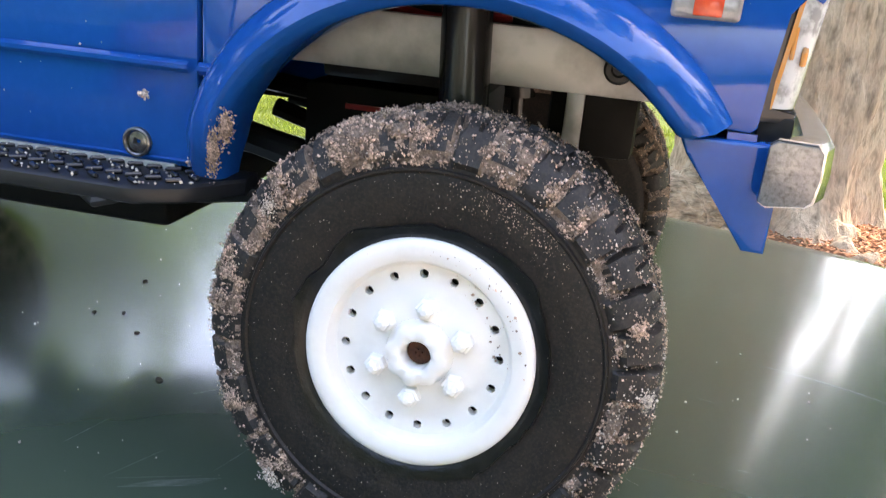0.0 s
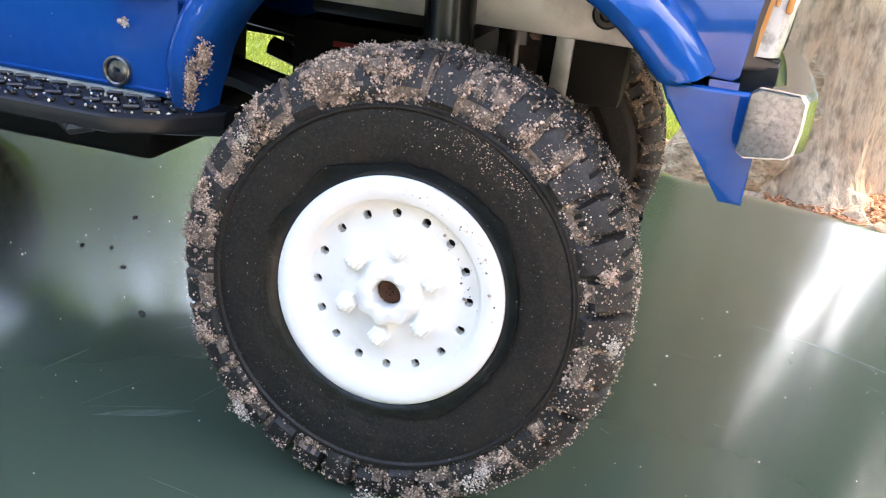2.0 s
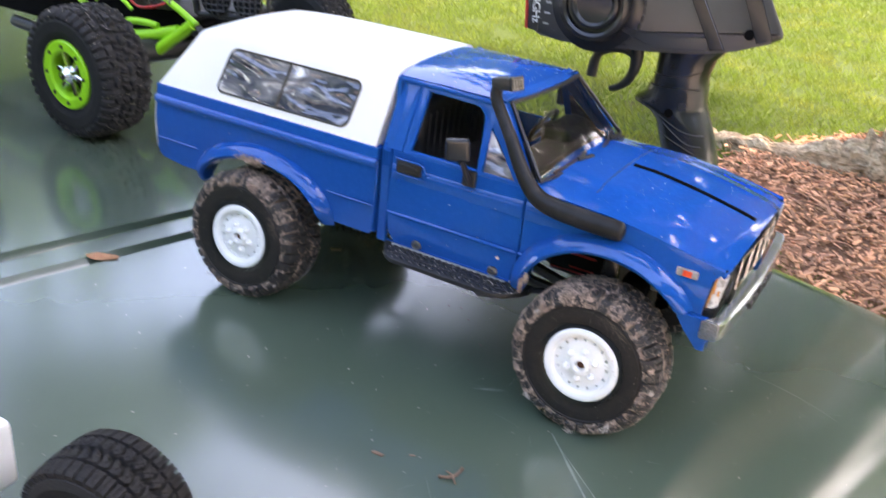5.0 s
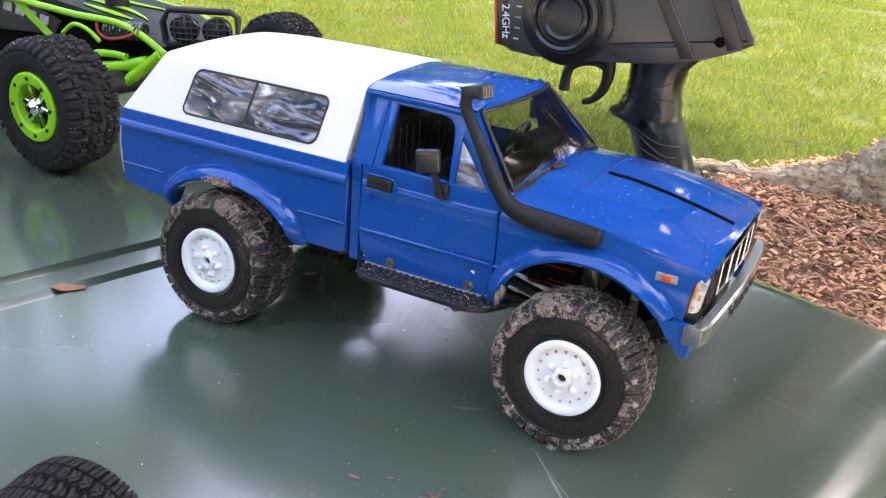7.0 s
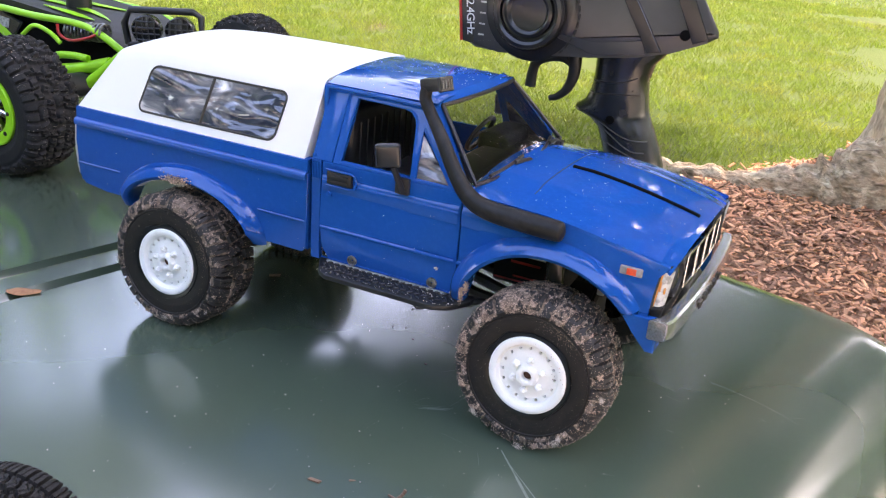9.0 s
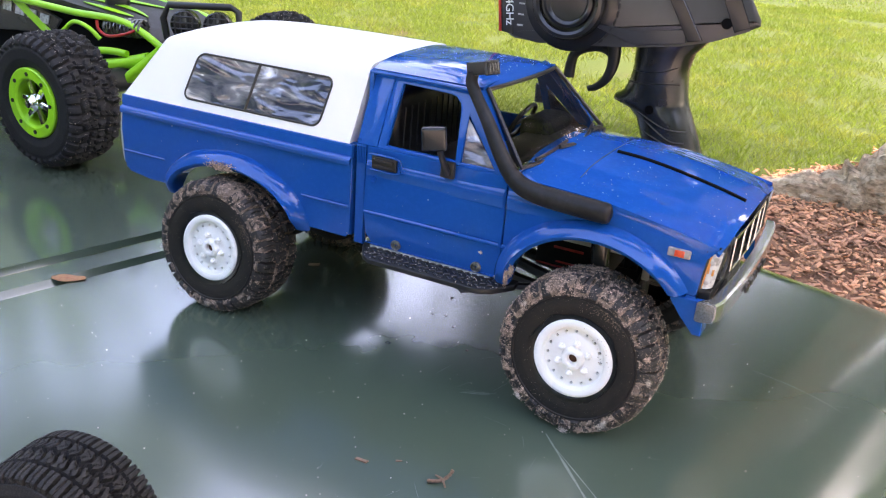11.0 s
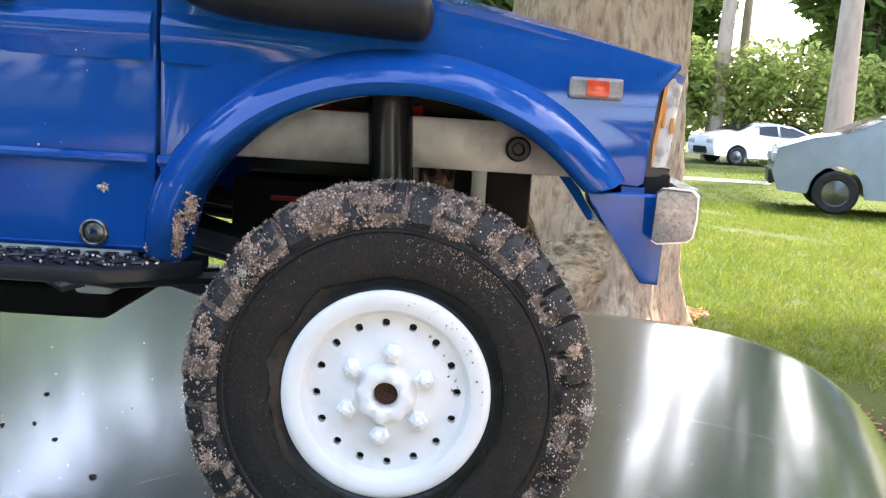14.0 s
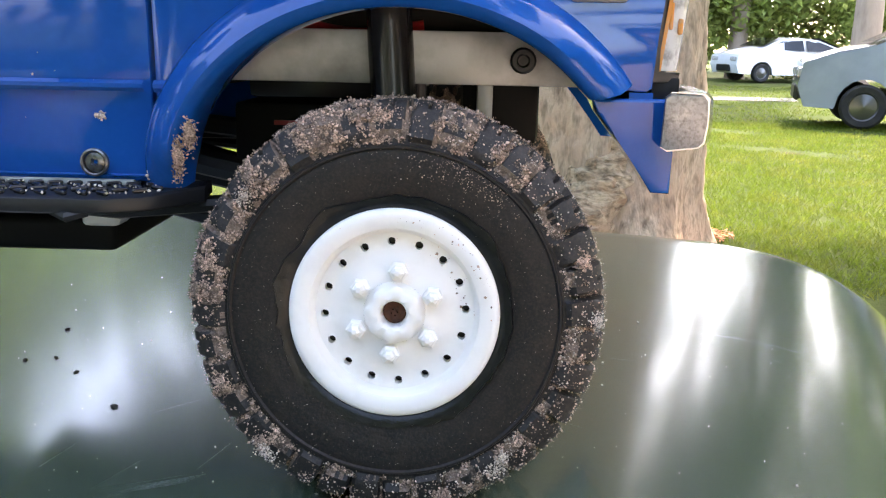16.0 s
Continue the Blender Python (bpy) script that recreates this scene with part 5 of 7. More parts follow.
def leafy(name, base, lighter, scale, spread, through_share=0.45):
    """Thin leaves: light falls through them as well as off them."""
    m = material(name, base, 0.6, spec=0.15, island=spread, spots=lighter, scale=scale)
    nt = m.node_tree
    b, out = nt.nodes["Principled BSDF"], nt.nodes["Material Output"]
    tl = nt.nodes.new("ShaderNodeBsdfTranslucent")
    nt.links.new(b.inputs["Base Color"].links[0].from_socket, tl.inputs["Color"])
    mx = nt.nodes.new("ShaderNodeMixShader")
    mx.inputs[0].default_value = through_share
    nt.links.new(b.outputs[0], mx.inputs[1])
    nt.links.new(tl.outputs[0], mx.inputs[2])
    nt.links.new(mx.outputs[0], out.inputs["Surface"])
    return m


BLADE = leafy("grass_blades", (0.125, 0.185, 0.024), (0.19, 0.215, 0.04), 2.2, 0.35, 0.45)
LEAF = leafy("oak_leaves", (0.09, 0.15, 0.03), (0.13, 0.19, 0.04), 0.6, 0.5, 0.35)
LEAF_LIGHT = leafy("light_leaves", (0.30, 0.37, 0.10), (0.42, 0.46, 0.16), 0.5, 0.4, 0.6)
LEAF_DARK = leafy("hedge_leaves", (0.05, 0.10, 0.025), (0.08, 0.14, 0.035), 1.2, 0.5)
ROAD = material("asphalt", (0.16, 0.15, 0.14), 0.9, spots=(0.2, 0.19, 0.18), scale=1.5, grain=(0.1, 0.1, 0.1), grain_scale=60)
WALL = material("pale_stucco", (0.7, 0.67, 0.6), 0.85, spots=(0.62, 0.59, 0.52), scale=1.0, bump=0.3, bump_scale=40, bump_dist=0.004)
ROOF = material("shingle_roof", (0.14, 0.12, 0.11), 0.9, spots=(0.09, 0.08, 0.075), scale=2)
PANE = material("window_pane", (0.03, 0.035, 0.04), 0.08, coat=0.5, spots=(0.05, 0.055, 0.06), scale=1.0)
CAR_WHITE = material("white_car_paint", (0.8, 0.8, 0.79), 0.25, coat=0.8, spots=(0.76, 0.76, 0.75), scale=2)
CAR_GREY = material("silver_car_paint", (0.34, 0.38, 0.43), 0.25, metal=0.4, coat=0.8, spots=(0.40, 0.44, 0.49), scale=2)
CAR_TYRE = material("car_tyre", (0.02, 0.02, 0.02), 0.8, spots=(0.035, 0.033, 0.03), scale=9)


def ground_z(x, y):
    """Level under the hood, rising gently at the foot of the oak."""
    d = math.hypot(x - TREE[0], y - TREE[1])
    return GROUND + 0.10 * math.exp(-(d / 0.9) ** 2)


TREE = (0.81, 4.3)
bm = bmesh.new()
steps_ = [-400, -150, -60, -30, -15, -8, -5] + [-3.5 + i * 0.25 for i in range(29)] + [5, 8, 15, 30, 60, 150, 400]
vs = [[bm.verts.new((TREE[0] + dx, TREE[1] + dy, ground_z(TREE[0] + dx, TREE[1] + dy))) for dx in steps_] for dy in steps_]
for a, b in zip(vs, vs[1:]):
    for k in range(len(a) - 1):
        bm.faces.new((a[k], a[k + 1], b[k + 1], b[k]))
solo("ground", bm, LAWN, "sunlit green lawn with bare patches", "lawn", kind="structure", smooth=60)


def mulch_edge(a):
    return 0.72 - 0.10 * max(0, math.cos(a)) ** 2 - 0.42 * max(0, math.cos(a - 2.75)) ** 2 - 0.34 * max(0, math.cos(a + 0.45)) ** 2 + 0.15 * max(0, -math.cos(a)) + 1.5 * max(0, -math.sin(a)) ** 2 + 0.10 * math.sin(2 * a + 0.6) + 0.12 * math.sin(5 * a + 1.0)


bm = bmesh.new()
rows = []
for i in range(13):
    rows.append([])
    for k in range(49):
        a = 2 * math.pi * k / 48
        r = mulch_edge(a) * i / 12
        x, y = TREE[0] + r * math.cos(a), TREE[1] + r * math.sin(a)
        rows[-1].append((x, y, ground_z(x, y) + 0.03 * (1 - (i / 12) ** 4) + 0.001))
grid_surface(bm, rows[1:])
solo("mulch_bed", bm, MULCH_BED, "reddish brown bark mulch bed round an oak", "mulch", kind="structure", smooth=60)
rm = random.Random(3)
bm = bmesh.new()
for _ in range(34000):
    a = rm.random() * 2 * math.pi
    r = mulch_edge(a) * math.sqrt(rm.random()) * (1.02 if rm.random() < 0.9 else 1.2)
    if r < 0.2:
        continue
    x, y = TREE[0] + r * math.cos(a), TREE[1] + r * math.sin(a)
    l, w, h = 0.006 + 0.024 * rm.random() ** 1.8, 0.003 + 0.007 * rm.random(), 0.002
    m = Matrix.Translation((x, y, ground_z(x, y) + 0.034 + 0.012 * rm.random())) @ Euler((rm.uniform(-0.5, 0.5), rm.uniform(-0.5, 0.5), rm.random() * 6.28)).to_matrix().to_4x4()
    p = [bm.verts.new(m @ Vector(c)) for c in ((-l, -w, -h), (l, -w * 0.6, -h), (l * 0.8, w, -h), (-l, w * 0.8, -h), (-l * 0.9, -w * 0.8, h), (l * 0.9, -w * 0.5, h), (l * 0.7, w * 0.8, h), (-l * 0.9, w * 0.7, h))]
    for q in ((0, 1, 5, 4), (1, 2, 6, 5), (2, 3, 7, 6), (3, 0, 4, 7), (4, 5, 6, 7)):
        bm.faces.new([p[i] for i in q])
solo("bark_chips", bm, MULCH, "loose reddish bark chips on the mulch bed", "bark chips", kind="stuff", smooth=0)


def grass_blades(count, seed, near, far, half):
    rg = random.Random(seed)
    bm = bmesh.new()
    made = 0
    while made < count:
        t = rg.random()
        y = near + (far - near) * t ** 1.35
        x = (rg.random() * 2 - 1) * half * (0.42 + 0.58 * (y - near) / (far - near)) + 0.1 * (y - near)
        d = math.hypot(x - TREE[0], y - TREE[1])
        an = math.atan2(y - TREE[1], x - TREE[0])
        if d < mulch_edge(an) * (0.92 + 0.2 * rg.random()) or noise.noise((x * 0.9, y * 0.9, 3.0)) + 0.25 * rg.random() > 0.49 or noise.noise((x * 3.1, y * 3.1, 9.0)) + 0.3 * rg.random() > 0.62:
            continue
        z = ground_z(x, y)
        h, w = 0.018 + 0.034 * rg.random(), 0.0007 + 0.001 * rg.random() + y * 0.00024
        a = rg.random() * 6.28
        dx, dy = math.cos(a) * w, math.sin(a) * w
        lx, ly = rg.uniform(-0.04, 0.04), rg.uniform(-0.04, 0.04)
        v = [bm.verts.new(c) for c in ((x - dx, y - dy, z), (x + dx, y + dy, z), (x + lx * 0.5 + dx * 0.6, y + ly * 0.5 + dy * 0.6, z + h * 0.6), (x + lx, y + ly, z + h))]
        bm.faces.new((v[0], v[1], v[2]))
        bm.faces.new((v[0], v[2], v[3]))
        made += 1
    return bm


solo("grass", grass_blades(360000, 8, 0.6, 13, 9), BLADE, "short bright green lawn grass", "grass", kind="stuff", smooth=0)
solo("grass", grass_blades(80000, 9, 12, 27, 18), BLADE, "short bright green grass of the far lawn", "grass", kind="stuff", smooth=0)


# ---------------------------------------------------------------- the oak behind the hood
def wavy(p, s, amp):
    return amp * noise.noise((p[0] * s, p[1] * s, p[2] * s))


oak = thing("oak_tree", (TREE[0], TREE[1], GROUND), "large oak with pale scaly bark and surface roots in mulch", "tree")
bm = bmesh.new()
rows = []
heights = [-0.12 + 0.025 * i for i in range(64)] + [1.5 + 0.1 * i for i in range(30)]
for h in heights:
    base = 0.435 + 0.10 * math.exp(-max(h, 0) / 0.11) - 0.012 * h
    row = []
    for k in range(161):
        a = 2 * math.pi * k / 160
        fl = math.exp(-max(h, 0) / 0.2)
        r = base + fl * 0.16 * max(0, math.cos(3 * (a - 2.9))) ** 2 + fl * 0.08 * max(0, math.cos(5 * a + 1)) 
        r += wavy((math.cos(a) * 2, math.sin(a) * 2, h * 1.2), 1.3, 0.04) + wavy((math.cos(a) * 9, math.sin(a) * 9, h * 2.2), 1.0, 0.016)
        q = noise.noise((math.cos(a) * 6.5, math.sin(a) * 6.5, h * 6))
        r += 0.02 * min(abs(q) * 3, 0.7) + wavy((math.cos(a) * 20, math.sin(a) * 20, h * 22), 1.0, 0.008)
        row.append((TREE[0] + r * math.cos(a) - 0.03 * h, TREE[1] + r * math.sin(a) + 0.02 * h, GROUND + h))
    row[-1] = row[0]
    rows.append(row)
grid_surface(bm, rows)
bmesh.ops.remove_doubles(bm, verts=bm.verts, dist=1e-5)
part("trunk", bm, BARK, oak, smooth=180)


def root(pts, radii, mat):
    bm = bmesh.new()
    p = smooth_path([(TREE[0] + x, TREE[1] + y, GROUND + z) for x, y, z in pts], 22)
    n = len(p)
    rad = [np.interp(i / (n - 1), np.linspace(0, 1, len(radii)), radii) * (1 + 0.25 * noise.noise((i * 0.25, radii[0] * 50, 0))) for i in range(n)]
    rings = tube(bm, p, [float(r) for r in rad], 56)
    for ring in rings:
        for v in ring:
            q = v.co.copy()
            crack = 0.02 * (abs(noise.noise((q.x * 9, q.y * 20, q.z * 24))) ** 0.5 - 0.5)
            v.co += Vector((wavy(q, 14, 0.022), wavy(q + Vector((5, 0, 0)), 14, 0.022) - crack, wavy(q + Vector((0, 7, 0)), 14, 0.03) + crack + wavy(q, 42, 0.008)))
    part("root", bm, mat, oak, "weathered grey-brown root", smooth=180)


root([(0.02, -0.24, 0.80), (-0.10, -0.34, 0.48), (-0.27, -0.45, 0.25), (-0.5, -0.6, 0.14), (-0.71, -0.65, 0.07), (-0.915, -0.66, 0.03), (-1.2, -0.62, 0.01), (-1.5, -0.5, -0.03)], [0.11, 0.15, 0.18, 0.155, 0.12, 0.09, 0.07, 0.04], ROOT_BARK)
root([(-0.10, -0.26, 0.10), (-0.2, -0.52, 0.03), (-0.3, -0.75, 0.0), (-0.42, -0.95, -0.06)], [0.15, 0.11, 0.08, 0.03], BARK)
root([(0.15, -0.26, 0.10), (0.22, -0.54, 0.03), (0.4, -0.8, 0.0), (0.6, -0.95, -0.06)], [0.15, 0.11, 0.07, 0.03], BARK)



def leaf_cloud(bm, centres, count, size, rg, flat=0.6):
    """Loose leaf sprays round a set of twig ends."""
    for _ in range(count):
        c, R = centres[rg.randrange(len(centres))]
        d = Vector((rg.gauss(0, 1), rg.gauss(0, 1), rg.gauss(0, flat))).normalized() * R * rg.random() ** 0.45
        p = Vector(c) + d
        q = Euler((rg.uniform(-1.0, 1.0), rg.uniform(-1.0, 1.0), rg.random() * 6.28)).to_matrix()
        s = size * (0.55 + 0.9 * rg.random())
        v = [bm.verts.new(p + q @ Vector(k)) for k in ((-s, 0, 0), (-s * 0.2, -s * 0.45, s * 0.12), (s, 0, -s * 0.1), (-s * 0.1, s * 0.5, s * 0.1))]
        bm.faces.new((v[0], v[1], v[2]))
        bm.faces.new((v[0], v[2], v[3]))


ro = random.Random(21)
limbs, ends = bmesh.new(), []
for i in range(9):
    a = i * 2.4 + 0.5
    l = 2.6 + 1.6 * ro.random()
    p0 = Vector((TREE[0] - 0.12, TREE[1] + 0.08, GROUND + 3.6 + 0.12 * i))
    p1 = p0 + Vector((math.cos(a) * l * 0.45, math.sin(a) * l * 0.45, 0.9 + 0.4 * ro.random()))
    p2 = p0 + Vector((math.cos(a) * l, math.sin(a) * l, 1.1 + 1.0 * ro.random()))
    tube(limbs, smooth_path([p0, p1, p2], 4), [0.15, 0.13, 0.12, 0.1, 0.08, 0.06, 0.05, 0.04, 0.03], 8)
    ends += [(p1 + Vector((0, 0, 0.5)), 0.8), (p2, 1.0), (p2.lerp(p1, 0.5) + Vector((0, 0, 0.5)), 0.9)]
# unseen leaf clusters towards the sun, added to keep the truck shaded
for i in range(28):
    q = sd * 5.45 + Vector((ro.gauss(0, 0.7), ro.gauss(0, 0.7), ro.gauss(0, 0.5)))
    ends.append((q, 0.75))
part("limb", limbs, BARK, oak, smooth=60)
for i in range(56):                   # boughs that reach over the hood's front
    az, el, d = radians(ro.uniform(-24, 46)), radians(ro.uniform(22, 52)), ro.uniform(5.4, 7.5)
    ends.append((Vector((d * math.sin(az) * math.cos(el), d * math.cos(az) * math.cos(el), d * math.sin(el))), 0.7))
ends = [e for e in ends if e[0].y > -0.2]


def in_gap(p):
    """The break in the crown through which the bright sky shows."""
    az, el = math.degrees(math.atan2(p.x, p.y)), math.degrees(math.atan2(p.z, math.hypot(p.x, p.y)))
    return abs(az - 17.0) < 4.8 and el < 24


thin = random.Random(4)
for i in range(8):                    # unseen leaf clusters lower down, added to dim sky streaks on the hood
    az, el, d = radians(thin.uniform(28, 52)), radians(thin.uniform(27, 40)), thin.uniform(9.0, 11.0)
    ends.append((Vector((d * math.sin(az) * math.cos(el), d * math.cos(az) * math.cos(el), d * math.sin(el))), 1.15))
for i in range(10):                   # denser unseen leaves in front of the sun, added to cut its glow on the hood
    az, el, d = radians(thin.uniform(30, 49)), radians(thin.uniform(38, 56)), thin.uniform(5.6, 7.2)
    ends.append((Vector((d * math.sin(az) * math.cos(el), d * math.cos(az) * math.cos(el), d * math.sin(el))), 0.8))
ends = [e for e in ends if not in_gap(e[0]) or thin.random() < 0.3]
for i in range(34):                   # the crown straight overhead
    az, el, d = thin.uniform(0, 2 * math.pi), radians(thin.uniform(60, 88)), thin.uniform(6.0, 7.2)
    ends.append((Vector((d * math.sin(az) * math.cos(el), d * math.cos(az) * math.cos(el), d * math.sin(el))), 0.8))
bm = bmesh.new()
for i in range(5):                    # thin made-up boughs off the vehicle's side, darkening the hood's left reflection
    az, el, d = radians(thin.uniform(-76, -48)), radians(thin.uniform(34, 56)), thin.uniform(6.0, 7.2)
    ends.append((Vector((d * math.sin(az) * math.cos(el), d * math.cos(az) * math.cos(el), d * math.sin(el))), 0.7))
leaf_cloud(bm, ends, 42000, 0.115, ro)
part("crown", bm, LEAF, oak, "green oak leaves with gaps of sky", smooth=0)


# ---------------------------------------------------------------- background trees, hedge, cars, house
def far_tree(loc, h, trunk_r, crown_r, seed, lean=0.0, mat=LEAF, low=0.45, clumps=13, leaves=3000):
    rg = random.Random(seed)
    t = thing("tree", (loc[0], loc[1], GROUND), "tall tree with brown trunk and loose green crown across the lawn", "tree", "trees across the lawn")
    bm = bmesh.new()
    p = smooth_path([(loc[0], loc[1], GROUND - 0.05), (loc[0] + lean * 0.4, loc[1], GROUND + h * 0.3), (loc[0] + lean, loc[1], GROUND + h * 0.75)], 6)
    tube(bm, p, [trunk_r * (1.25 - 0.8 * i / (len(p) - 1)) for i in range(len(p))], 12)
    cs = []
    for i in range(clumps):
        a, u = rg.random() * 6.28, rg.random()
        r = crown_r * (0.3 + 0.6 * rg.random())
        c = Vector((loc[0] + lean + math.cos(a) * r, loc[1] + math.sin(a) * r, GROUND + h * (low + (0.95 - low) * u)))
        cs.append((c, crown_r * (0.35 + 0.25 * rg.random())))
        b0 = Vector(p[-5]) if u < 0.5 else Vector(p[-1])
        tube(bm, [b0, b0.lerp(c, 0.5) + Vector((0, 0, 0.2)), c], [trunk_r * 0.35, trunk_r * 0.2, trunk_r * 0.1], 6)
    part("trunk", bm, BARK_FAR, t, smooth=60)
    bm = bmesh.new()
    leaf_cloud(bm, cs, leaves, crown_r * 0.085, rg, 0.7)
    part("crown", bm, mat, t, smooth=0)
    return t


rt = random.Random(77)
SPOTS = [(10.6, 34, 22, 0.3, 2.2, 0.8), (11.9, 26, 20, 0.36, 2.2, 0.8), (4.5, 46, 14, 0.4, 6, 0.12), (-4, 47, 14, 0.4, 6, 0.12), (-13, 42, 14, 0.4, 6, 0.12), (0, 58, 17, 0.4, 8, 0.1), (-10, 57, 17, 0.4, 8, 0.1)]
for k in range(22):                   # trees all round the drive, mostly out of view, heights set to shape reflections
    a = radians(60 + 268 * k / 21) if k else radians(52)
    d = 19 + 9 * ((k * 7) % 5) / 5
    SPOTS.append((d * math.sin(a), d * math.cos(a), (9.5 + 3.5 * ((k * 3) % 4) / 4) * {0: 1.1, 1: 1.2, 19: 1.4, 20: 0.92, 21: 0.76}.get(k, 1.25), 0.35, 4.6 + 0.5 * (k % 3), 0.2))
for i, (x, y, h, tr, cr, lo) in enumerate(SPOTS):
    far_tree((x, y), h, tr, cr, 100 + i, rt.uniform(-0.6, 0.6), low=lo, leaves=4500 if i > 10 else 3000)
for i, (az, half) in enumerate(((2.5, 5.0), (11.7, 5.4), (25.4, 5.6), (38.4, 6.2))):      # the tall wood beyond, with two gaps of sky
    far_tree((47 * math.sin(radians(az)), 47 * math.cos(radians(az))), 25, 0.5, 47 * math.tan(radians(half)) / 1.12, 400 + i, 0.0, low=0.04, clumps=60, leaves=15000)
for i, (az, d, h, r, lo) in enumerate(((18.6, 54, 29, 3.2, 0.56), (31.4, 52, 23, 3.0, 0.47), (47.5, 44, 24, 4.0, 0.12), (50.5, 44, 22, 4.0, 0.3))):
    far_tree((d * math.sin(radians(az)), d * math.cos(radians(az))), h, 0.3, r, 420 + i, 0.0, low=lo, clumps=20, leaves=3600)
for i, (az, h) in enumerate(((-9, 15.5), (-16, 16.5), (-23, 14.5), (-30, 15))):
    far_tree((43 * math.sin(radians(az)), 43 * math.cos(radians(az))), h, 0.4, 5.2, 440 + i, 0.0, low=0.08, clumps=26, leaves=6500)


def bush(loc, size, seed, name="bush", label="rounded dark green shrub beside the lawn"):
    rg = random.Random(seed)
    bm = bmesh.new()
    cs = [(Vector((loc[0] + rg.uniform(-1, 1) * size[0] * 0.6, loc[1] + rg.uniform(-1, 1) * size[1] * 0.6, GROUND + size[2] * (0.25 + 0.45 * rg.random()))), 0.42 * min(size)) for _ in range(10)]
    leaf_cloud(bm, cs, 1500, 0.07 * max(size) ** 0.5, rg, 0.9)
    return solo(name, bm, LEAF_DARK, label, "bush", "bushes", smooth=0, loc=(loc[0], loc[1], GROUND))


for i, (x, y, s) in enumerate(((-2.6, 24, (1.6, 1.0, 1.3)), (-0.6, 25, (1.4, 1.0, 1.0)), (-5.2, 24.5, (1.8, 1.2, 1.6)), (3.2, 27, (1.6, 1.1, 1.1)), (6.5, 30, (1.8, 1.2, 1.4)))):
    bush((x, y), s, 300 + i)
bm = bmesh.new()
rg = random.Random(9)
cs = [(Vector((-26 + i * 0.62, 24 + 0.4 * math.sin(i), GROUND + 1.1)), 1.0) for i in range(28)]
leaf_cloud(bm, cs, 9000, 0.13, rg, 0.9)
solo("hedge", bm, LEAF_DARK, "long dense dark green hedge along the lawn", "hedge", smooth=0, loc=(-17, 24, GROUND))

bm = bmesh.new()
cs = [(Vector((-3 + i * 0.95, 34.6 + 0.8 * math.sin(i * 1.9), GROUND + 1.2 + 2.3 * abs(math.sin(i * 1.3)))), 1.6) for i in range(38)]
leaf_cloud(bm, cs, 52000, 0.16, rg, 0.9)
solo("hedge", bm, LEAF_LIGHT, "tall loose light green thicket behind the parked cars", "hedge", kind="stuff", smooth=0, loc=(15, 34.6, GROUND))

bm = bmesh.new()
box(bm, -60, 60, 19.0, 20.4, GROUND - 0.05, GROUND + 0.012)
solo("path", bm, ROAD, "pale grey footpath across the lawn", "path", kind="structure", smooth=0)
bm = bmesh.new()
box(bm, -3.4, 3.4, -30, 40, GROUND - 0.06, GROUND + 0.016, 0, 1, pose(13.2, 20, 0, 0, 0, -14))
solo("driveway", bm, ROAD, "asphalt parking strip beside the lawn", "road", kind="structure", smooth=0)


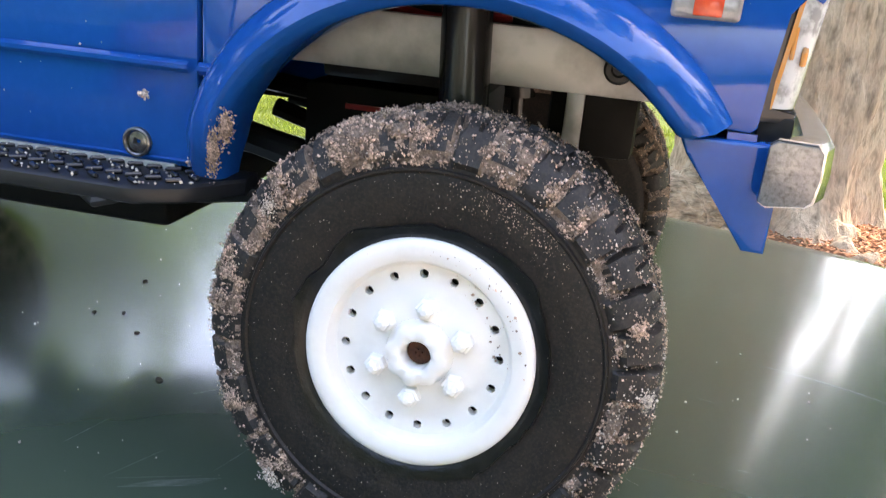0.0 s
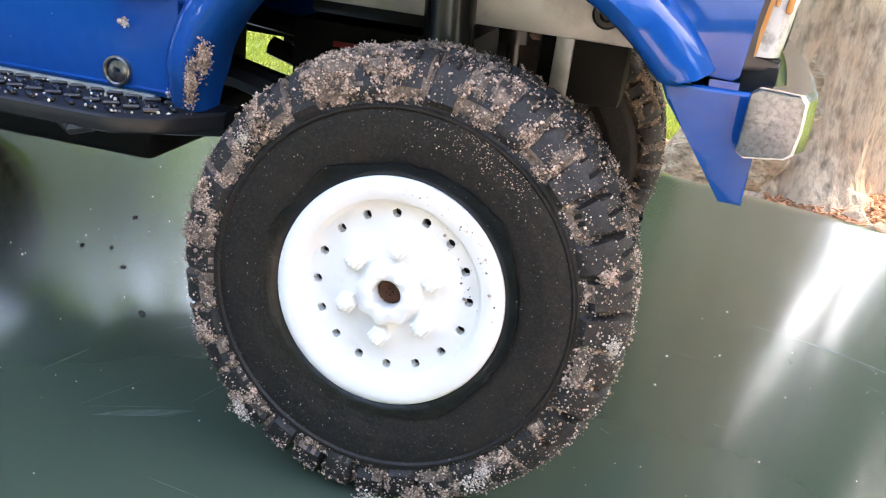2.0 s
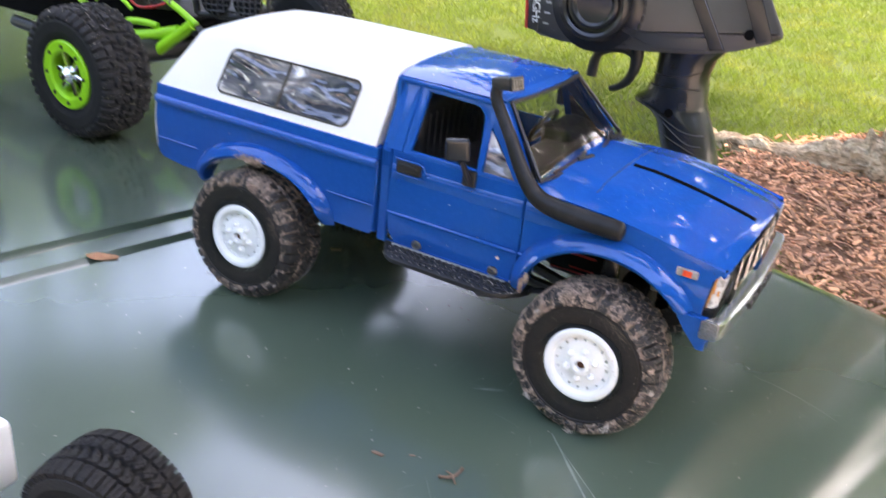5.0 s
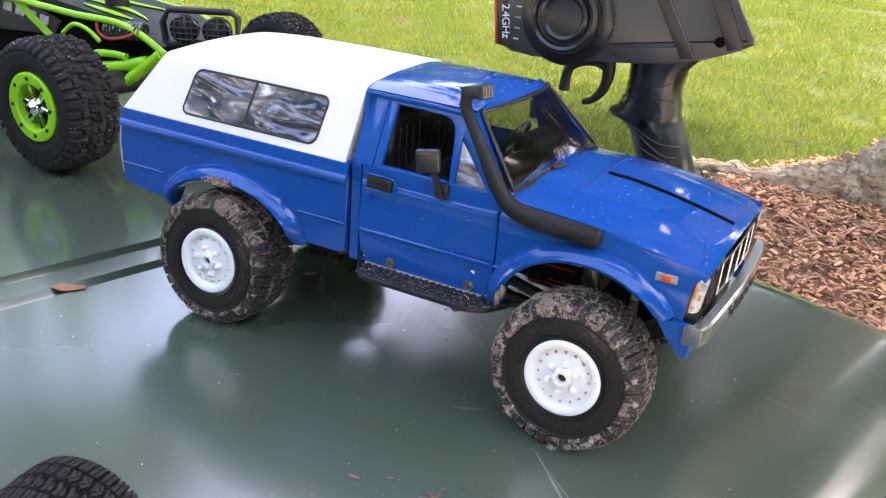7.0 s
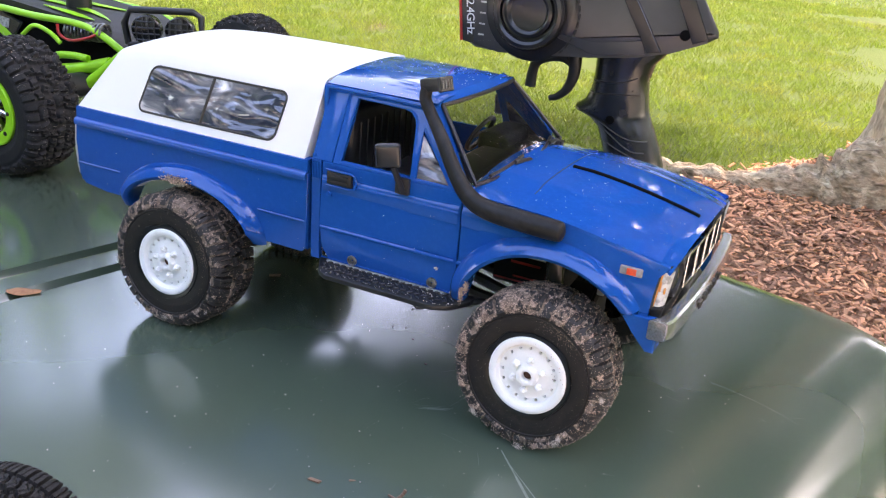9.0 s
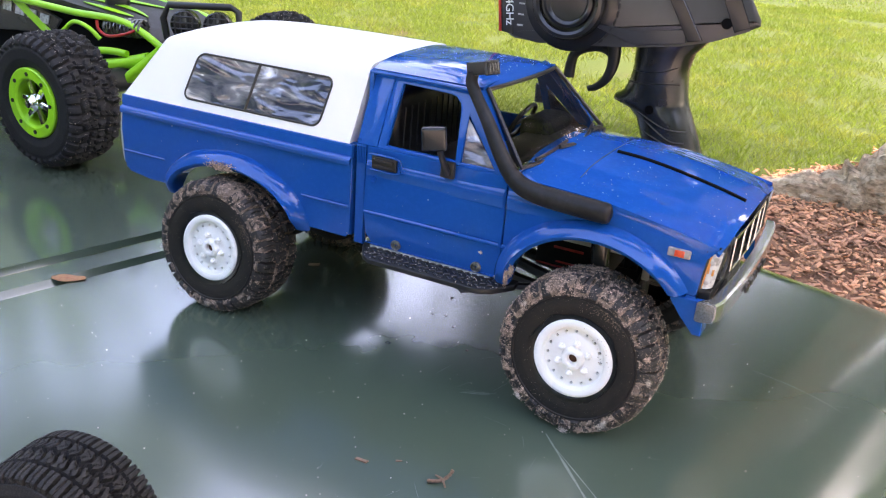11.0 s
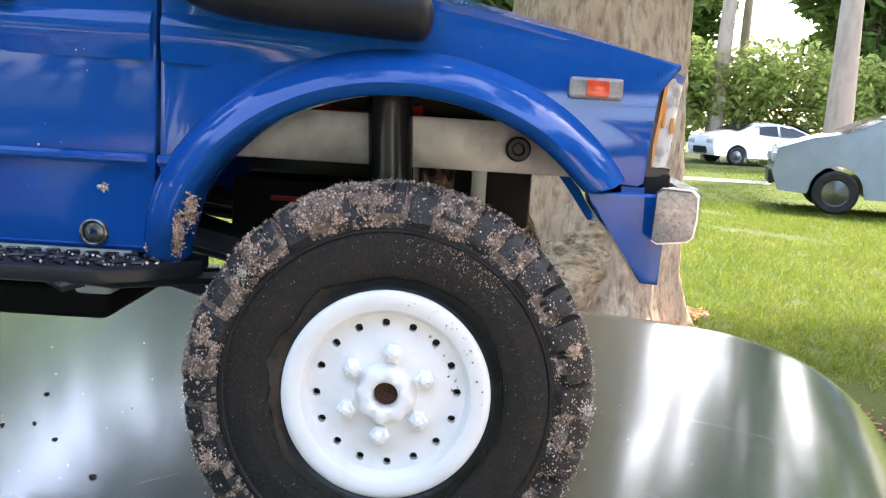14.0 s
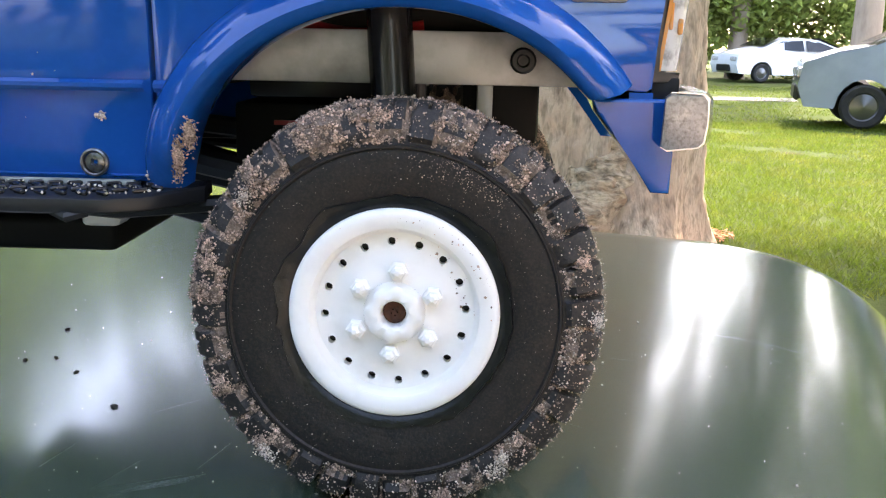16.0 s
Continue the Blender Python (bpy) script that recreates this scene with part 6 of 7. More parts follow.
def parked_car(loc, turn, paint, label, length=4.5, wid=1.8, hgt=1.42):
    c = thing("parked_car", (loc[0], loc[1], GROUND), label, "car", "parked cars")
    M = pose(loc[0], loc[1], GROUND + 0.016, 0, 0, turn)
    sx, sz = length / 4.5, hgt / 1.42
    side = [(-2.22, 0.34), (-2.25, 0.62), (-2.18, 0.92), (-1.55, 0.98), (-0.55, 1.36), (0.1, 1.42), (0.75, 1.36), (1.3, 1.1), (1.75, 1.02), (2.2, 0.86), (2.25, 0.55), (2.15, 0.28), (1.76, 0.26)]
    def wheel_gap(cx):
        return [(cx + 0.36 * math.cos(radians(a)), 0.3 + 0.36 * math.sin(radians(a))) for a in range(0, 181, 20)]
    pts = [(2.15, 0.28)] + [(1.76, 0.26)] + wheel_gap(1.38) + [(1.0, 0.24), (-0.98, 0.24)] + wheel_gap(-1.36) + [(-1.76, 0.28)] + side[:-2]
    bm = bmesh.new()
    rows = []
    for y, k, dz in ((-0.88, 1, 0), (-0.90, 1, 0), (-0.5, 1, 0.02), (0, 1, 0.04), (0.5, 1, 0.02), (0.90, 1, 0), (0.88, 1, 0)):
        rows.append([bm.verts.new(M @ Vector((x * sx, y * (1 if z < 1.0 else 0.80) * wid / 1.8, (z + (dz if z > 0.8 else 0)) * sz))) for x, z in pts])
    for a, b in zip(rows, rows[1:]):
        for i in range(len(pts)):
            bm.faces.new((a[i], a[(i + 1) % len(pts)], b[(i + 1) % len(pts)], b[i]))
    bm.faces.new(rows[0])
    bm.faces.new(list(reversed(rows[-1])))
    part("body", bm, paint, c, smooth=30)
    for y in (-0.84, 0.84):
        for q in (((-1.35, 1.0), (-0.55, 1.31), (-0.1, 1.34), (-0.1, 1.0)), ((0.0, 1.0), (0.0, 1.34), (0.7, 1.3), (1.2, 1.05))):
            bm = bmesh.new()
            vv = [bm.verts.new(M @ Vector((x * sx, (0.905 if z < 1.02 else 0.735) * (1 if y > 0 else -1) * wid / 1.8, z * sz))) for x, z in q]
            bm.faces.new(vv)
            bmesh.ops.solidify(bm, geom=list(bm.faces), thickness=0.02)
            part("side_window", bm, PANE, c, "dark car glass")
    for x0, z0, x1, z1, nm in ((0.78, 1.38, 1.32, 1.12, "windscreen"), (-0.58, 1.39, -1.5, 1.02, "rear_window")):
        bm = bmesh.new()
        vv = [bm.verts.new(M @ Vector((x * sx + (0.03 if x > 0 else -0.03), y * wid / 1.8, (z + 0.035) * sz))) for x, y, z in ((x0, -0.66, z0), (x0, 0.66, z0), (x1, 0.76, z1), (x1, -0.76, z1))]
        bm.faces.new(vv)
        bmesh.ops.solidify(bm, geom=list(bm.faces), thickness=0.02)
        part(nm, bm, PANE, c, "dark car glass")
    for cx in (1.38, -1.36):
        for y, s in ((-0.9, 1), (0.9, -1)):
            bm = bmesh.new()
            lathe(bm, [(0.05, 0.2 * s), (0.30, 0.2 * s), (0.315, 0.14 * s), (0.315, 0.02 * s), (0.28, -0.01 * s), (0.2, 0.0)], 24, M @ pose(cx * sx, y * wid / 1.8, 0.315))
            w = part("tyre", bm, CAR_TYRE, c)
            bm = bmesh.new()
            lathe(bm, [(0.2, 0.005 * s), (0.18, 0.03 * s), (0.06, 0.0), (0, -0.01 * s)], 20, M @ pose(cx * sx, y * wid / 1.8, 0.315))
            part("hubcap", bm, SCREW_STEEL, w)
    for y in (-0.62, 0.62):
        bm = bmesh.new()
        box(bm, 2.0 * sx, 2.26 * sx, (y - 0.2) * wid / 1.8, (y + 0.2) * wid / 1.8, 0.66 * sz, 0.8 * sz, 0.05, 2, M)
        part("headlight", bm, CLEAR, c, "clear headlight")
        bm = bmesh.new()
        box(bm, -2.28 * sx, -2.2 * sx, y - 0.16, y + 0.16, 0.68, 0.84, 0.02, 1, M)
        part("tail_light", bm, ORANGE, c, "red tail light")
    bm = bmesh.new()
    box(bm, 2.18 * sx, 2.27 * sx, -0.45, 0.45, 0.36, 0.6, 0.03, 1, M)
    part("grille", bm, BLACK, c)
    return c


parked_car((11.6, 31.2), -168, CAR_WHITE, "white parked saloon car on the parking strip", 5.0, 1.85, 1.52)
parked_car((7.3, 12.6), 162, CAR_GREY, "silver grey parked car facing the lawn", 4.6, 1.85, 1.5)
parked_car((16.4, 30.0), -120, CAR_WHITE, "white parked car behind a tree trunk", 4.4)

house = thing("house", (-7.5, 36, GROUND), "pale stucco single-storey house behind shrubs", "house")
bm = bmesh.new()
box(bm, -13, -2, 33, 40, GROUND, GROUND + 2.8)
part("wall", bm, WALL, house)
bm = bmesh.new()
v = [bm.verts.new(c) for c in ((-13.5, 32.5, GROUND + 2.75), (-1.5, 32.5, GROUND + 2.75), (-1.5, 40.5, GROUND + 2.75), (-13.5, 40.5, GROUND + 2.75), (-11, 36.5, GROUND + 4.8), (-4, 36.5, GROUND + 4.8))]
for q in ((0, 1, 5, 4), (1, 2, 5), (2, 3, 4, 5), (3, 0, 4), (3, 2, 1, 0)):
    bm.faces.new([v[i] for i in q])
part("roof", bm, ROOF, house, smooth=0)
for x in (-11.5, -8.2, -4.2):
    bm = bmesh.new()
    box(bm, x - 0.7, x + 0.7, 32.95, 33.02, GROUND + 0.9, GROUND + 2.2)
    wn_ = part("window", bm, PANE, house, "dark window pane")
    bm = bmesh.new()
    for a0, a1, b0, b1 in ((-0.78, 0.78, 2.2, 2.3), (-0.78, 0.78, 0.8, 0.9), (-0.78, -0.7, 0.9, 2.2), (0.7, 0.78, 0.9, 2.2), (-0.03, 0.03, 0.9, 2.2)):
        box(bm, x + a0, x + a1, 32.9, 33.0, GROUND + b0, GROUND + b1)
    part("window_frame", bm, WHITE_SHELL, wn_)

bm = bmesh.new()
box(bm, -9, 7, -12, 0.3, GROUND - 0.05, GROUND + 0.014, 0, 1)
solo("drive", bm, material("sandy_concrete", (0.36, 0.295, 0.24), 0.9, spots=(0.29, 0.235, 0.19), scale=3.0, grain=(0.42, 0.35, 0.29), grain_scale=60), "pinkish sandy drive under the vehicle", "drive", kind="structure", smooth=0)

# ---------------------------------------------------------------- the pistol-grip transmitter behind the truck
SATIN = material("satin_black_grip", (0.013, 0.013, 0.013), 0.24, spec=0.7, spots=(0.022, 0.022, 0.022), scale=90, rough_var=0.06, bump=0.08, bump_scale=2000)
tx = thing("radio_transmitter", (0.0, 0.182, 0), "black plastic pistol-grip radio transmitter standing on the hood", "remote control")


def slab(bm, outline, y0, y1, bevel=0.0, seg=3):
    """A block with an outline in x and z between two depths, its rims rounded."""
    a = [bm.verts.new((x, y0, z)) for x, z in outline]
    b = [bm.verts.new((x, y1, z)) for x, z in outline]
    f, g = bm.faces.new(a), bm.faces.new(list(reversed(b)))
    for i in range(len(a)):
        j = (i + 1) % len(a)
        bm.faces.new((a[i], b[i], b[j], a[j]))
    if bevel:
        bmesh.ops.bevel(bm, geom=list(f.edges) + list(g.edges), offset=bevel, segments=seg, affect="EDGES", profile=0.6)


bm = bmesh.new()
slab(bm, mmpts((-105, 121.5), (-99, 118.8), (-86, 118.6), (-62, 120.5), (-44, 122.4), (-36, 123.2), (-12, 127), (4, 131.5), (20, 138.6), (24.8, 141.4), (24.6, 144), (14, 160), (0, 178), (-20, 190), (-70, 193), (-98, 186), (-112, 165), (-109, 145)), 0.158, 0.212, 0.004)
for v in bm.verts:                    # the far side is narrower at its rear end
    k = min(1.0, max(0.0, (v.co.x + 0.02) / 0.045)) * min(1.0, max(0.0, (v.co.y - 0.16) / 0.05))
    v.co.x -= 0.014 * k
head = part("housing", bm, HOUSING, tx, "matt black housing", smooth=40)
for outline, depth, rim in ((((-7.5, 130), (-0.5, 131.4), (-22, 164), (-30, 166)), 0.1562, 0.0008), (((13.5, 137.2), (20.5, 140.4), (7, 166), (-2, 167)), 0.1568, 0.0006)):
    bm = bmesh.new()
    slab(bm, mmpts(*outline), depth, 0.160, rim)
    part("side_rib", bm, BLACK_GLOSS, head)
bm = bmesh.new()
slab(bm, mmpts((-34, 124.6), (-8, 129), (-10, 136), (-32, 131), (-56, 133), (-56, 131.4)), 0.1574, 0.160, 0.0005)
part("side_facet", bm, HOUSING, head)
for x, z in ((9.4, 141), (-8, 168)):
    bm = bmesh.new()
    lathe(bm, [(2.5 * MM, 0), (2.5 * MM, -0.9 * MM), (1.9 * MM, -0.9 * MM), (2.6 * MM, -0.95 * MM), (0, -0.95 * MM)], 20, pose(x * MM, 0.1578, z * MM))
    part("screw_well", bm, HOLE, head)
KNOB = pose(-69.5 * MM, 0.160, 142 * MM)
bm = bmesh.new()
lathe(bm, [(r * MM, y * MM) for r, y in ((25.5, 8), (25.5, -1.4), (24.6, -2.2), (19.4, -2.4), (19.2, -7), (18.2, -8.6), (16.4, -9), (15, -8.2), (14.6, -5.4), (13.4, -5.2), (12.9, -7), (11.4, -7.6), (10.2, -7.2), (9.6, -6.4), (8.6, -6.2), (0, -6.2))], 64, KNOB)
knob = part("steering_knob", bm, BLACK_GLOSS, tx, "ribbed black steering knob", smooth=40)
for i in range(9):
    bm = bmesh.new()
    box(bm, -1.5 * MM, 1.5 * MM, -2.6 * MM, 6 * MM, 24.9 * MM, 26.2 * MM, 0.3 * MM, 1, KNOB @ Matrix.Rotation(radians(62 + 9 * i), 4, "Y"))
    part("knob_rib", bm, BLACK, knob)
bm = bmesh.new()
slab(bm, mmpts((-106.6, 121.8), (-99.5, 121), (-103.4, 152), (-110.4, 152)), 0.1578, 0.166, 0.0004)
lab = part("label", bm, BLACK_GLOSS, tx, "black label with white lettering and red edge")
bm = bmesh.new()
slab(bm, mmpts((-107.6, 121.9), (-106.1, 121.8), (-109.8, 152), (-111.2, 152)), 0.1572, 0.167, 0.0003)
part("label_edge", bm, RED, lab, "red edge")
bm = bmesh.new()
slab(bm, mmpts((-109.0, 146.4), (-106.4, 146.4), (-107.2, 152), (-109.7, 152)), 0.1574, 0.159, 0.0002)
part("label_patch", bm, WHITE_SHELL, lab, "white patch")
words = bpy.data.curves.new("lettering", "FONT")
words.body, words.size, words.extrude, words.space_character = "2.4GHz", 6.2 * MM, 0.1 * MM, 0.92
ob = new("lettering", words)
bpy.context.view_layer.update()
me = bpy.data.meshes.new_from_object(ob.evaluated_get(bpy.context.evaluated_depsgraph_get()))
bpy.data.objects.remove(ob)
me.transform(Matrix(((0.125, 1, 0, -105.9 * MM), (0, 0, -1, 0.1577), (-1, 0.125, 0, 143.4 * MM), (0, 0, 0, 1))))
me.materials.append(WHITE_SHELL)
tagged(hang(new("lettering", me), lab), "white letters reading 2.4GHz")
for i in range(4):
    bm = bmesh.new()
    box(bm, -97.5 * MM, -94.4 * MM, 0.1574, 0.159, (126 + i * 5.6) * MM, (126.8 + i * 5.6) * MM)
    part("scale_mark", bm, CLEAR, head, "pale scale mark")

bm = bmesh.new()
arc = smooth_path([(-47 * MM, 0.1685, 126 * MM), (-45.6 * MM, 0.1685, 117 * MM), (-45.8 * MM, 0.1685, 110 * MM), (-48.4 * MM, 0.1685, 103 * MM), (-53 * MM, 0.1685, 98.6 * MM), (-57.2 * MM, 0.1685, 97.0 * MM)], 5)
tube(bm, arc, [(3.9 - 2.4 * i / (len(arc) - 1)) * MM for i in range(len(arc))], 12)
arc = smooth_path([(-46 * MM, 0.1685, 116 * MM), (-51 * MM, 0.1685, 118.6 * MM), (-56 * MM, 0.1685, 119 * MM), (-62 * MM, 0.1685, 117.6 * MM), (-66.8 * MM, 0.1685, 114.4 * MM), (-68.4 * MM, 0.1685, 109 * MM), (-68.8 * MM, 0.1685, 101.6 * MM)], 5)
tube(bm, arc, [(1.9 + 1.1 * (i / (len(arc) - 1)) ** 1.4) * MM for i in range(len(arc))], 12)
part("trigger", bm, BLACK, tx, "black throttle trigger", smooth=50)

# the grip is lofted from oval sections (centre x, half width, depth half, height)
bm = bmesh.new()
rows = []
GRIP = ((131, -38, 2, 17), (127, -37.4, -1.5, 17), (121, -37, -6.6, 16.5), (112, -36.6, -8.4, 16), (105, -37.4, -7.6, 16), (98, -40, -6.4, 16), (95, -44.4, -5.6, 16), (93, -45, -4.8, 16), (90.4, -37, -3.6, 16), (86, -31.4, -1.4, 16), (78, -28, 2.4, 16.5), (68, -24, 6.4, 17), (50, -18, 11.5, 18), (32, -16, 16, 19), (22, -20, 22, 23))
for z, xl, xr, d in GRIP:
    row = []
    for k in range(33):
        a = 2 * math.pi * k / 32
        c, s = math.cos(a), math.sin(a)
        e = 0.86
        row.append((((xl + xr) / 2 + (xr - xl) / 2 * math.copysign(abs(c) ** e, c)) * MM, 0.181 + d * MM * math.copysign(abs(s) ** e, s), z * MM))
    row[-1] = row[0]
    rows.append(row)
grid_surface(bm, rows)
bmesh.ops.remove_doubles(bm, verts=bm.verts, dist=1e-6)
grip = part("grip", bm, SATIN, tx, "gloss black moulded grip", smooth=60)


def grip_y(x, z):
    """Near face of the grip, in metres, at a place given in millimetres."""
    zs = [g[0] for g in reversed(GRIP)]
    xl, xr, d = (float(np.interp(z, zs, [g[k] for g in reversed(GRIP)])) for k in (1, 2, 3))
    c = min(0.999, abs((x - (xl + xr) / 2) / ((xr - xl) / 2))) ** (1 / 0.86)
    return 0.181 - d * MM * (1 - c * c) ** 0.43


bm = bmesh.new()
for pts in (((-35, 110), (-20, 112), (-12, 115)), ((-36, 104), (-18, 106), (-10, 106)), ((-28, 90), (-14, 84), (-2, 82.5)), ((-24, 80), (-12, 76), (-4, 73)), ((-24, 86), (-10, 78), (-2, 77))):
    tube(bm, [(p[0], grip_y(p[0] / MM, p[2] / MM) + 0.0001, p[2]) for p in smooth_path([(x * MM, 0, z * MM) for x, z in pts], 6)], 0.4 * MM, 6)
part("grip_moulding", bm, BLACK, grip)
bm = bmesh.new()
lathe(bm, [(2.3 * MM, 1 * MM), (2.3 * MM, -0.4 * MM), (1.7 * MM, -0.4 * MM), (2.3 * MM, -0.5 * MM), (0, -0.5 * MM)], 20, pose(-22 * MM, grip_y(-22, 92) + 0.0002, 92 * MM))
part("screw_well", bm, HOLE, grip)
bm = bmesh.new()
slab(bm, mmpts((-34, 0.5), (36, 0.5), (36, 14), (28, 22), (-24, 22), (-34, 14)), 0.152, 0.212, 0.004)
part("base", bm, BLACK_MATT, tx)


# ---------------------------------------------------------------- lime green rock crawler
def crawler_wheel_meshes(R, W, rim_mat, seed):
    """Outer face towards -y, middle of the outer face at the origin."""
    k = R / 49.0
    prof = [(24.5, 2), (26, 0.2), (31, -1.8), (38, -2.0), (42.4, 0.4), (44.6, 3.6), (45.4, 8), (45.8, W / 2), (45.4, W - 8), (44.6, W - 4), (42, W - 0.6), (36, W + 1), (26, W)]
    st = 2 * math.pi / 40

    def knobs(a, r, y):
        """Staggered worn knobs on the tread and bars down the shoulder."""
        worn = 0.35 * noise.noise((math.cos(a) * 8, math.sin(a) * 8, y * 0.3 + seed))
        if y < 4.6:
            f = a / st % 1
            return 2.2 * ease((min(f, 1 - f) - 0.12) / 0.1) * ease((r - 39.5) / 1.2) * ease((5.2 - y) / 1.0) + worn * (r > 40), 0
        if y > W - 1.5:
            return 0.0, 0
        row = int((y - 4.6) / 6.6)
        g = (y - 4.6) / 6.6 - row
        g += 0.14 * math.sin(a * 21 + row * 1.7) + 0.1 * math.sin(a * 34 + row)
        f = (a / st + 0.5 * (row % 2) + 0.2 * math.sin(a * 13 + row * 2.1) + 0.12 * math.sin(a * 29 + row) + (0.3 if row % 2 else -0.24) * g) % 1
        h = (2.4 + 0.9 * noise.noise((math.cos(a) * 14, math.sin(a) * 14, row + seed))) * ease((min(f, 1 - f) - 0.1) / 0.16) * ease((min(g, 1 - g) - 0.04) / 0.16)
        if abs(f - 0.5) < 0.05:
            h -= 0.6
        return max(h, 0.0) + worn, 0

    prof = [(r * k, y * k) for r, y in fine_profile(prof, 0.75)]
    tyre = moulded_tyre(prof, 480, lambda a, r, y: (knobs(a, r / k, y / k)[0] * k, 0), (RUBBER_CLEAN,))[0]
    bm = bmesh.new()
    lathe(bm, [(r * k * MM, y * k * MM) for r, y in ((25, 3), (25, -0.6), (24, -1.4), (18, -1.2), (16.5, 0), (16.2, 3), (16.2, 14))], 48)
    ring = finish(bm, "rim_ring", rim_mat, 35)
    bm = bmesh.new()
    for i in range(6):
        a = 2 * math.pi * i / 6
        box(bm, 4 * k * MM, 16.4 * k * MM, 2 * k * MM, 6 * k * MM, -2.3 * k * MM, 2.3 * k * MM, 0.8 * k * MM, 1, Matrix.Rotation(a, 4, "Y"))
    lathe(bm, [(6 * k * MM, 8 * k * MM), (6 * k * MM, 0), (4 * k * MM, -1.5 * k * MM), (3 * k * MM, -4 * k * MM), (0, -4.4 * k * MM)], 18)
    spokes = finish(bm, "spokes", CHROME_CLEAN, 35)
    bm = bmesh.new()
    lathe(bm, [(1.5 * k * MM, 0.5 * k * MM), (1.5 * k * MM, -0.5 * k * MM), (0, -0.7 * k * MM)], 8)
    bolt = finish(bm, "bolt", BLACK, 30)
    bm = bmesh.new()
    lathe(bm, [(16 * k * MM, 12 * k * MM), (0, 12 * k * MM)], 24)
    back = finish(bm, "hub_back", BLACK, 30)
    # dust and dry grass shreds caught on the tread
    rg = random.Random(seed + 50)
    skin = [v.co.copy() for v in tyre.vertices if math.hypot(v.co.x, v.co.z) > 41 * k * MM]
    bm = bmesh.new()
    spots = [(skin[rg.randrange(len(skin))], (0.08 + 0.22 * rg.random() ** 3) * MM) for _ in range(1500)]
    grains(bm, spots, rg)
    for _ in range(90):
        p = skin[rg.randrange(len(skin))] * 1.004
        d = Vector((rg.gauss(0, 1), rg.gauss(0, 1), rg.gauss(0, 1))).normalized() * (1.0 + 3.0 * rg.random()) * MM
        tube(bm, [p, p + d * 0.5 + Vector((0, -0.3 * MM, 0)), p + d], 0.1 * MM, 4)
    return tyre, ring, spokes, bolt, back, k, finish(bm, "tread_dust", GRIT, 0)


def put_crawler_wheel(parent, ms, m, label):
    tyre, ring, spokes, bolt, back, k, dust = ms
    ob = hang(new("wheel", ring), parent)
    ob.matrix_basis = m
    tagged(ob, label)
    kids = [("tyre", tyre, Matrix(), "knobbly black rubber tyre"), ("spokes", spokes, Matrix(), "chrome spokes"), ("hub_back", back, Matrix(), ""), ("tread_dust", dust, Matrix(), "pale dust and dry grass shreds")]
    for i in range(8):
        a = 2 * math.pi * (i + 0.3) / 8
        kids.append(("bolt", bolt, pose(20.5 * k * MM * math.cos(a), -1.4 * k * MM, 20.5 * k * MM * math.sin(a)), ""))
    for name, me, mm, lab in kids:
        o = new(name, me)
        o.parent = ob
        o.matrix_basis = mm
        tagged(o, lab, kind="stuff" if name == "tread_dust" else "")


crawler = thing("toy_rock_crawler", (-0.45, 0.2, 0), "black and lime green model rock crawler with big knobbly tyres", "toy car")
CW_A = crawler_wheel_meshes(44.3, 40, LIME, 1)
CW_C = crawler_wheel_meshes(49.0, 40, LIME, 3)
CW_B = crawler_wheel_meshes(42.0, 40, LIME, 2)
put_crawler_wheel(crawler, CW_A, pose(-0.394, 0.0895, 0.0447, 0, 10, -4), "lime green beadlock wheel with knobbly tyre")
put_crawler_wheel(crawler, CW_B, pose(-0.372, 0.345, 0.0422, 0, 30, 176), "lime green beadlock wheel with knobbly tyre")


def rod(name, pts, r, mat, label="", parent=None, n=8):
    bm = bmesh.new()
    tube(bm, smooth_path(pts, 4) if len(pts) > 2 else pts, r, n)
    return part(name, bm, mat, parent or crawler, label, smooth=60)


rod("cage_rail", [(-0.62, 0.18, 0.075), (-0.53, 0.18, 0.088), (-0.486, 0.18, 0.0875), (-0.452, 0.18, 0.086), (-0.412, 0.18, 0.086), (-0.389, 0.18, 0.081), (-0.366, 0.18, 0.070)], 0.0026, LIME, "lime green cage rail")
rod("cage_rail", [(-0.62, 0.26, 0.075), (-0.53, 0.26, 0.088), (-0.45, 0.26, 0.087), (-0.40, 0.26, 0.082), (-0.366, 0.26, 0.070)], 0.0032, LIME, "lime green cage rail")
rod("suspension_link", [(-0.368, 0.178, 0.070), (-0.392, 0.172, 0.050), (-0.418, 0.165, 0.031)], 0.0042, LIME, "lime green link")
rod("suspension_link", [(-0.38, 0.178, 0.063), (-0.405, 0.175, 0.056), (-0.436, 0.17, 0.050)], 0.0046, LIME, "lime green link")
rod("steering_arm", [(-0.398, 0.175, 0.064), (-0.41, 0.174, 0.0645), (-0.424, 0.172, 0.063), (-0.427, 0.172, 0.058)], 0.0026, LIME, "lime green arm")
rod("axle_tube", [(-0.408, 0.13, 0.047), (-0.39, 0.23, 0.045), (-0.372, 0.31, 0.042)], 0.0085, BLACK, "black axle tube", n=12)
rod("lower_link", [(-0.40, 0.16, 0.026), (-0.44, 0.17, 0.032), (-0.56, 0.18, 0.036)], 0.005, BLACK)
rod("lower_link", [(-0.37, 0.22, 0.044), (-0.362, 0.2, 0.05), (-0.37, 0.18, 0.068)], 0.005, BLACK)
rod("red_wire", [(-0.426, 0.176, 0.084), (-0.424, 0.175, 0.078), (-0.415, 0.175, 0.0745), (-0.40, 0.175, 0.0775), (-0.392, 0.178, 0.081)], 0.0011, RED, "red wire")
bm = bmesh.new()
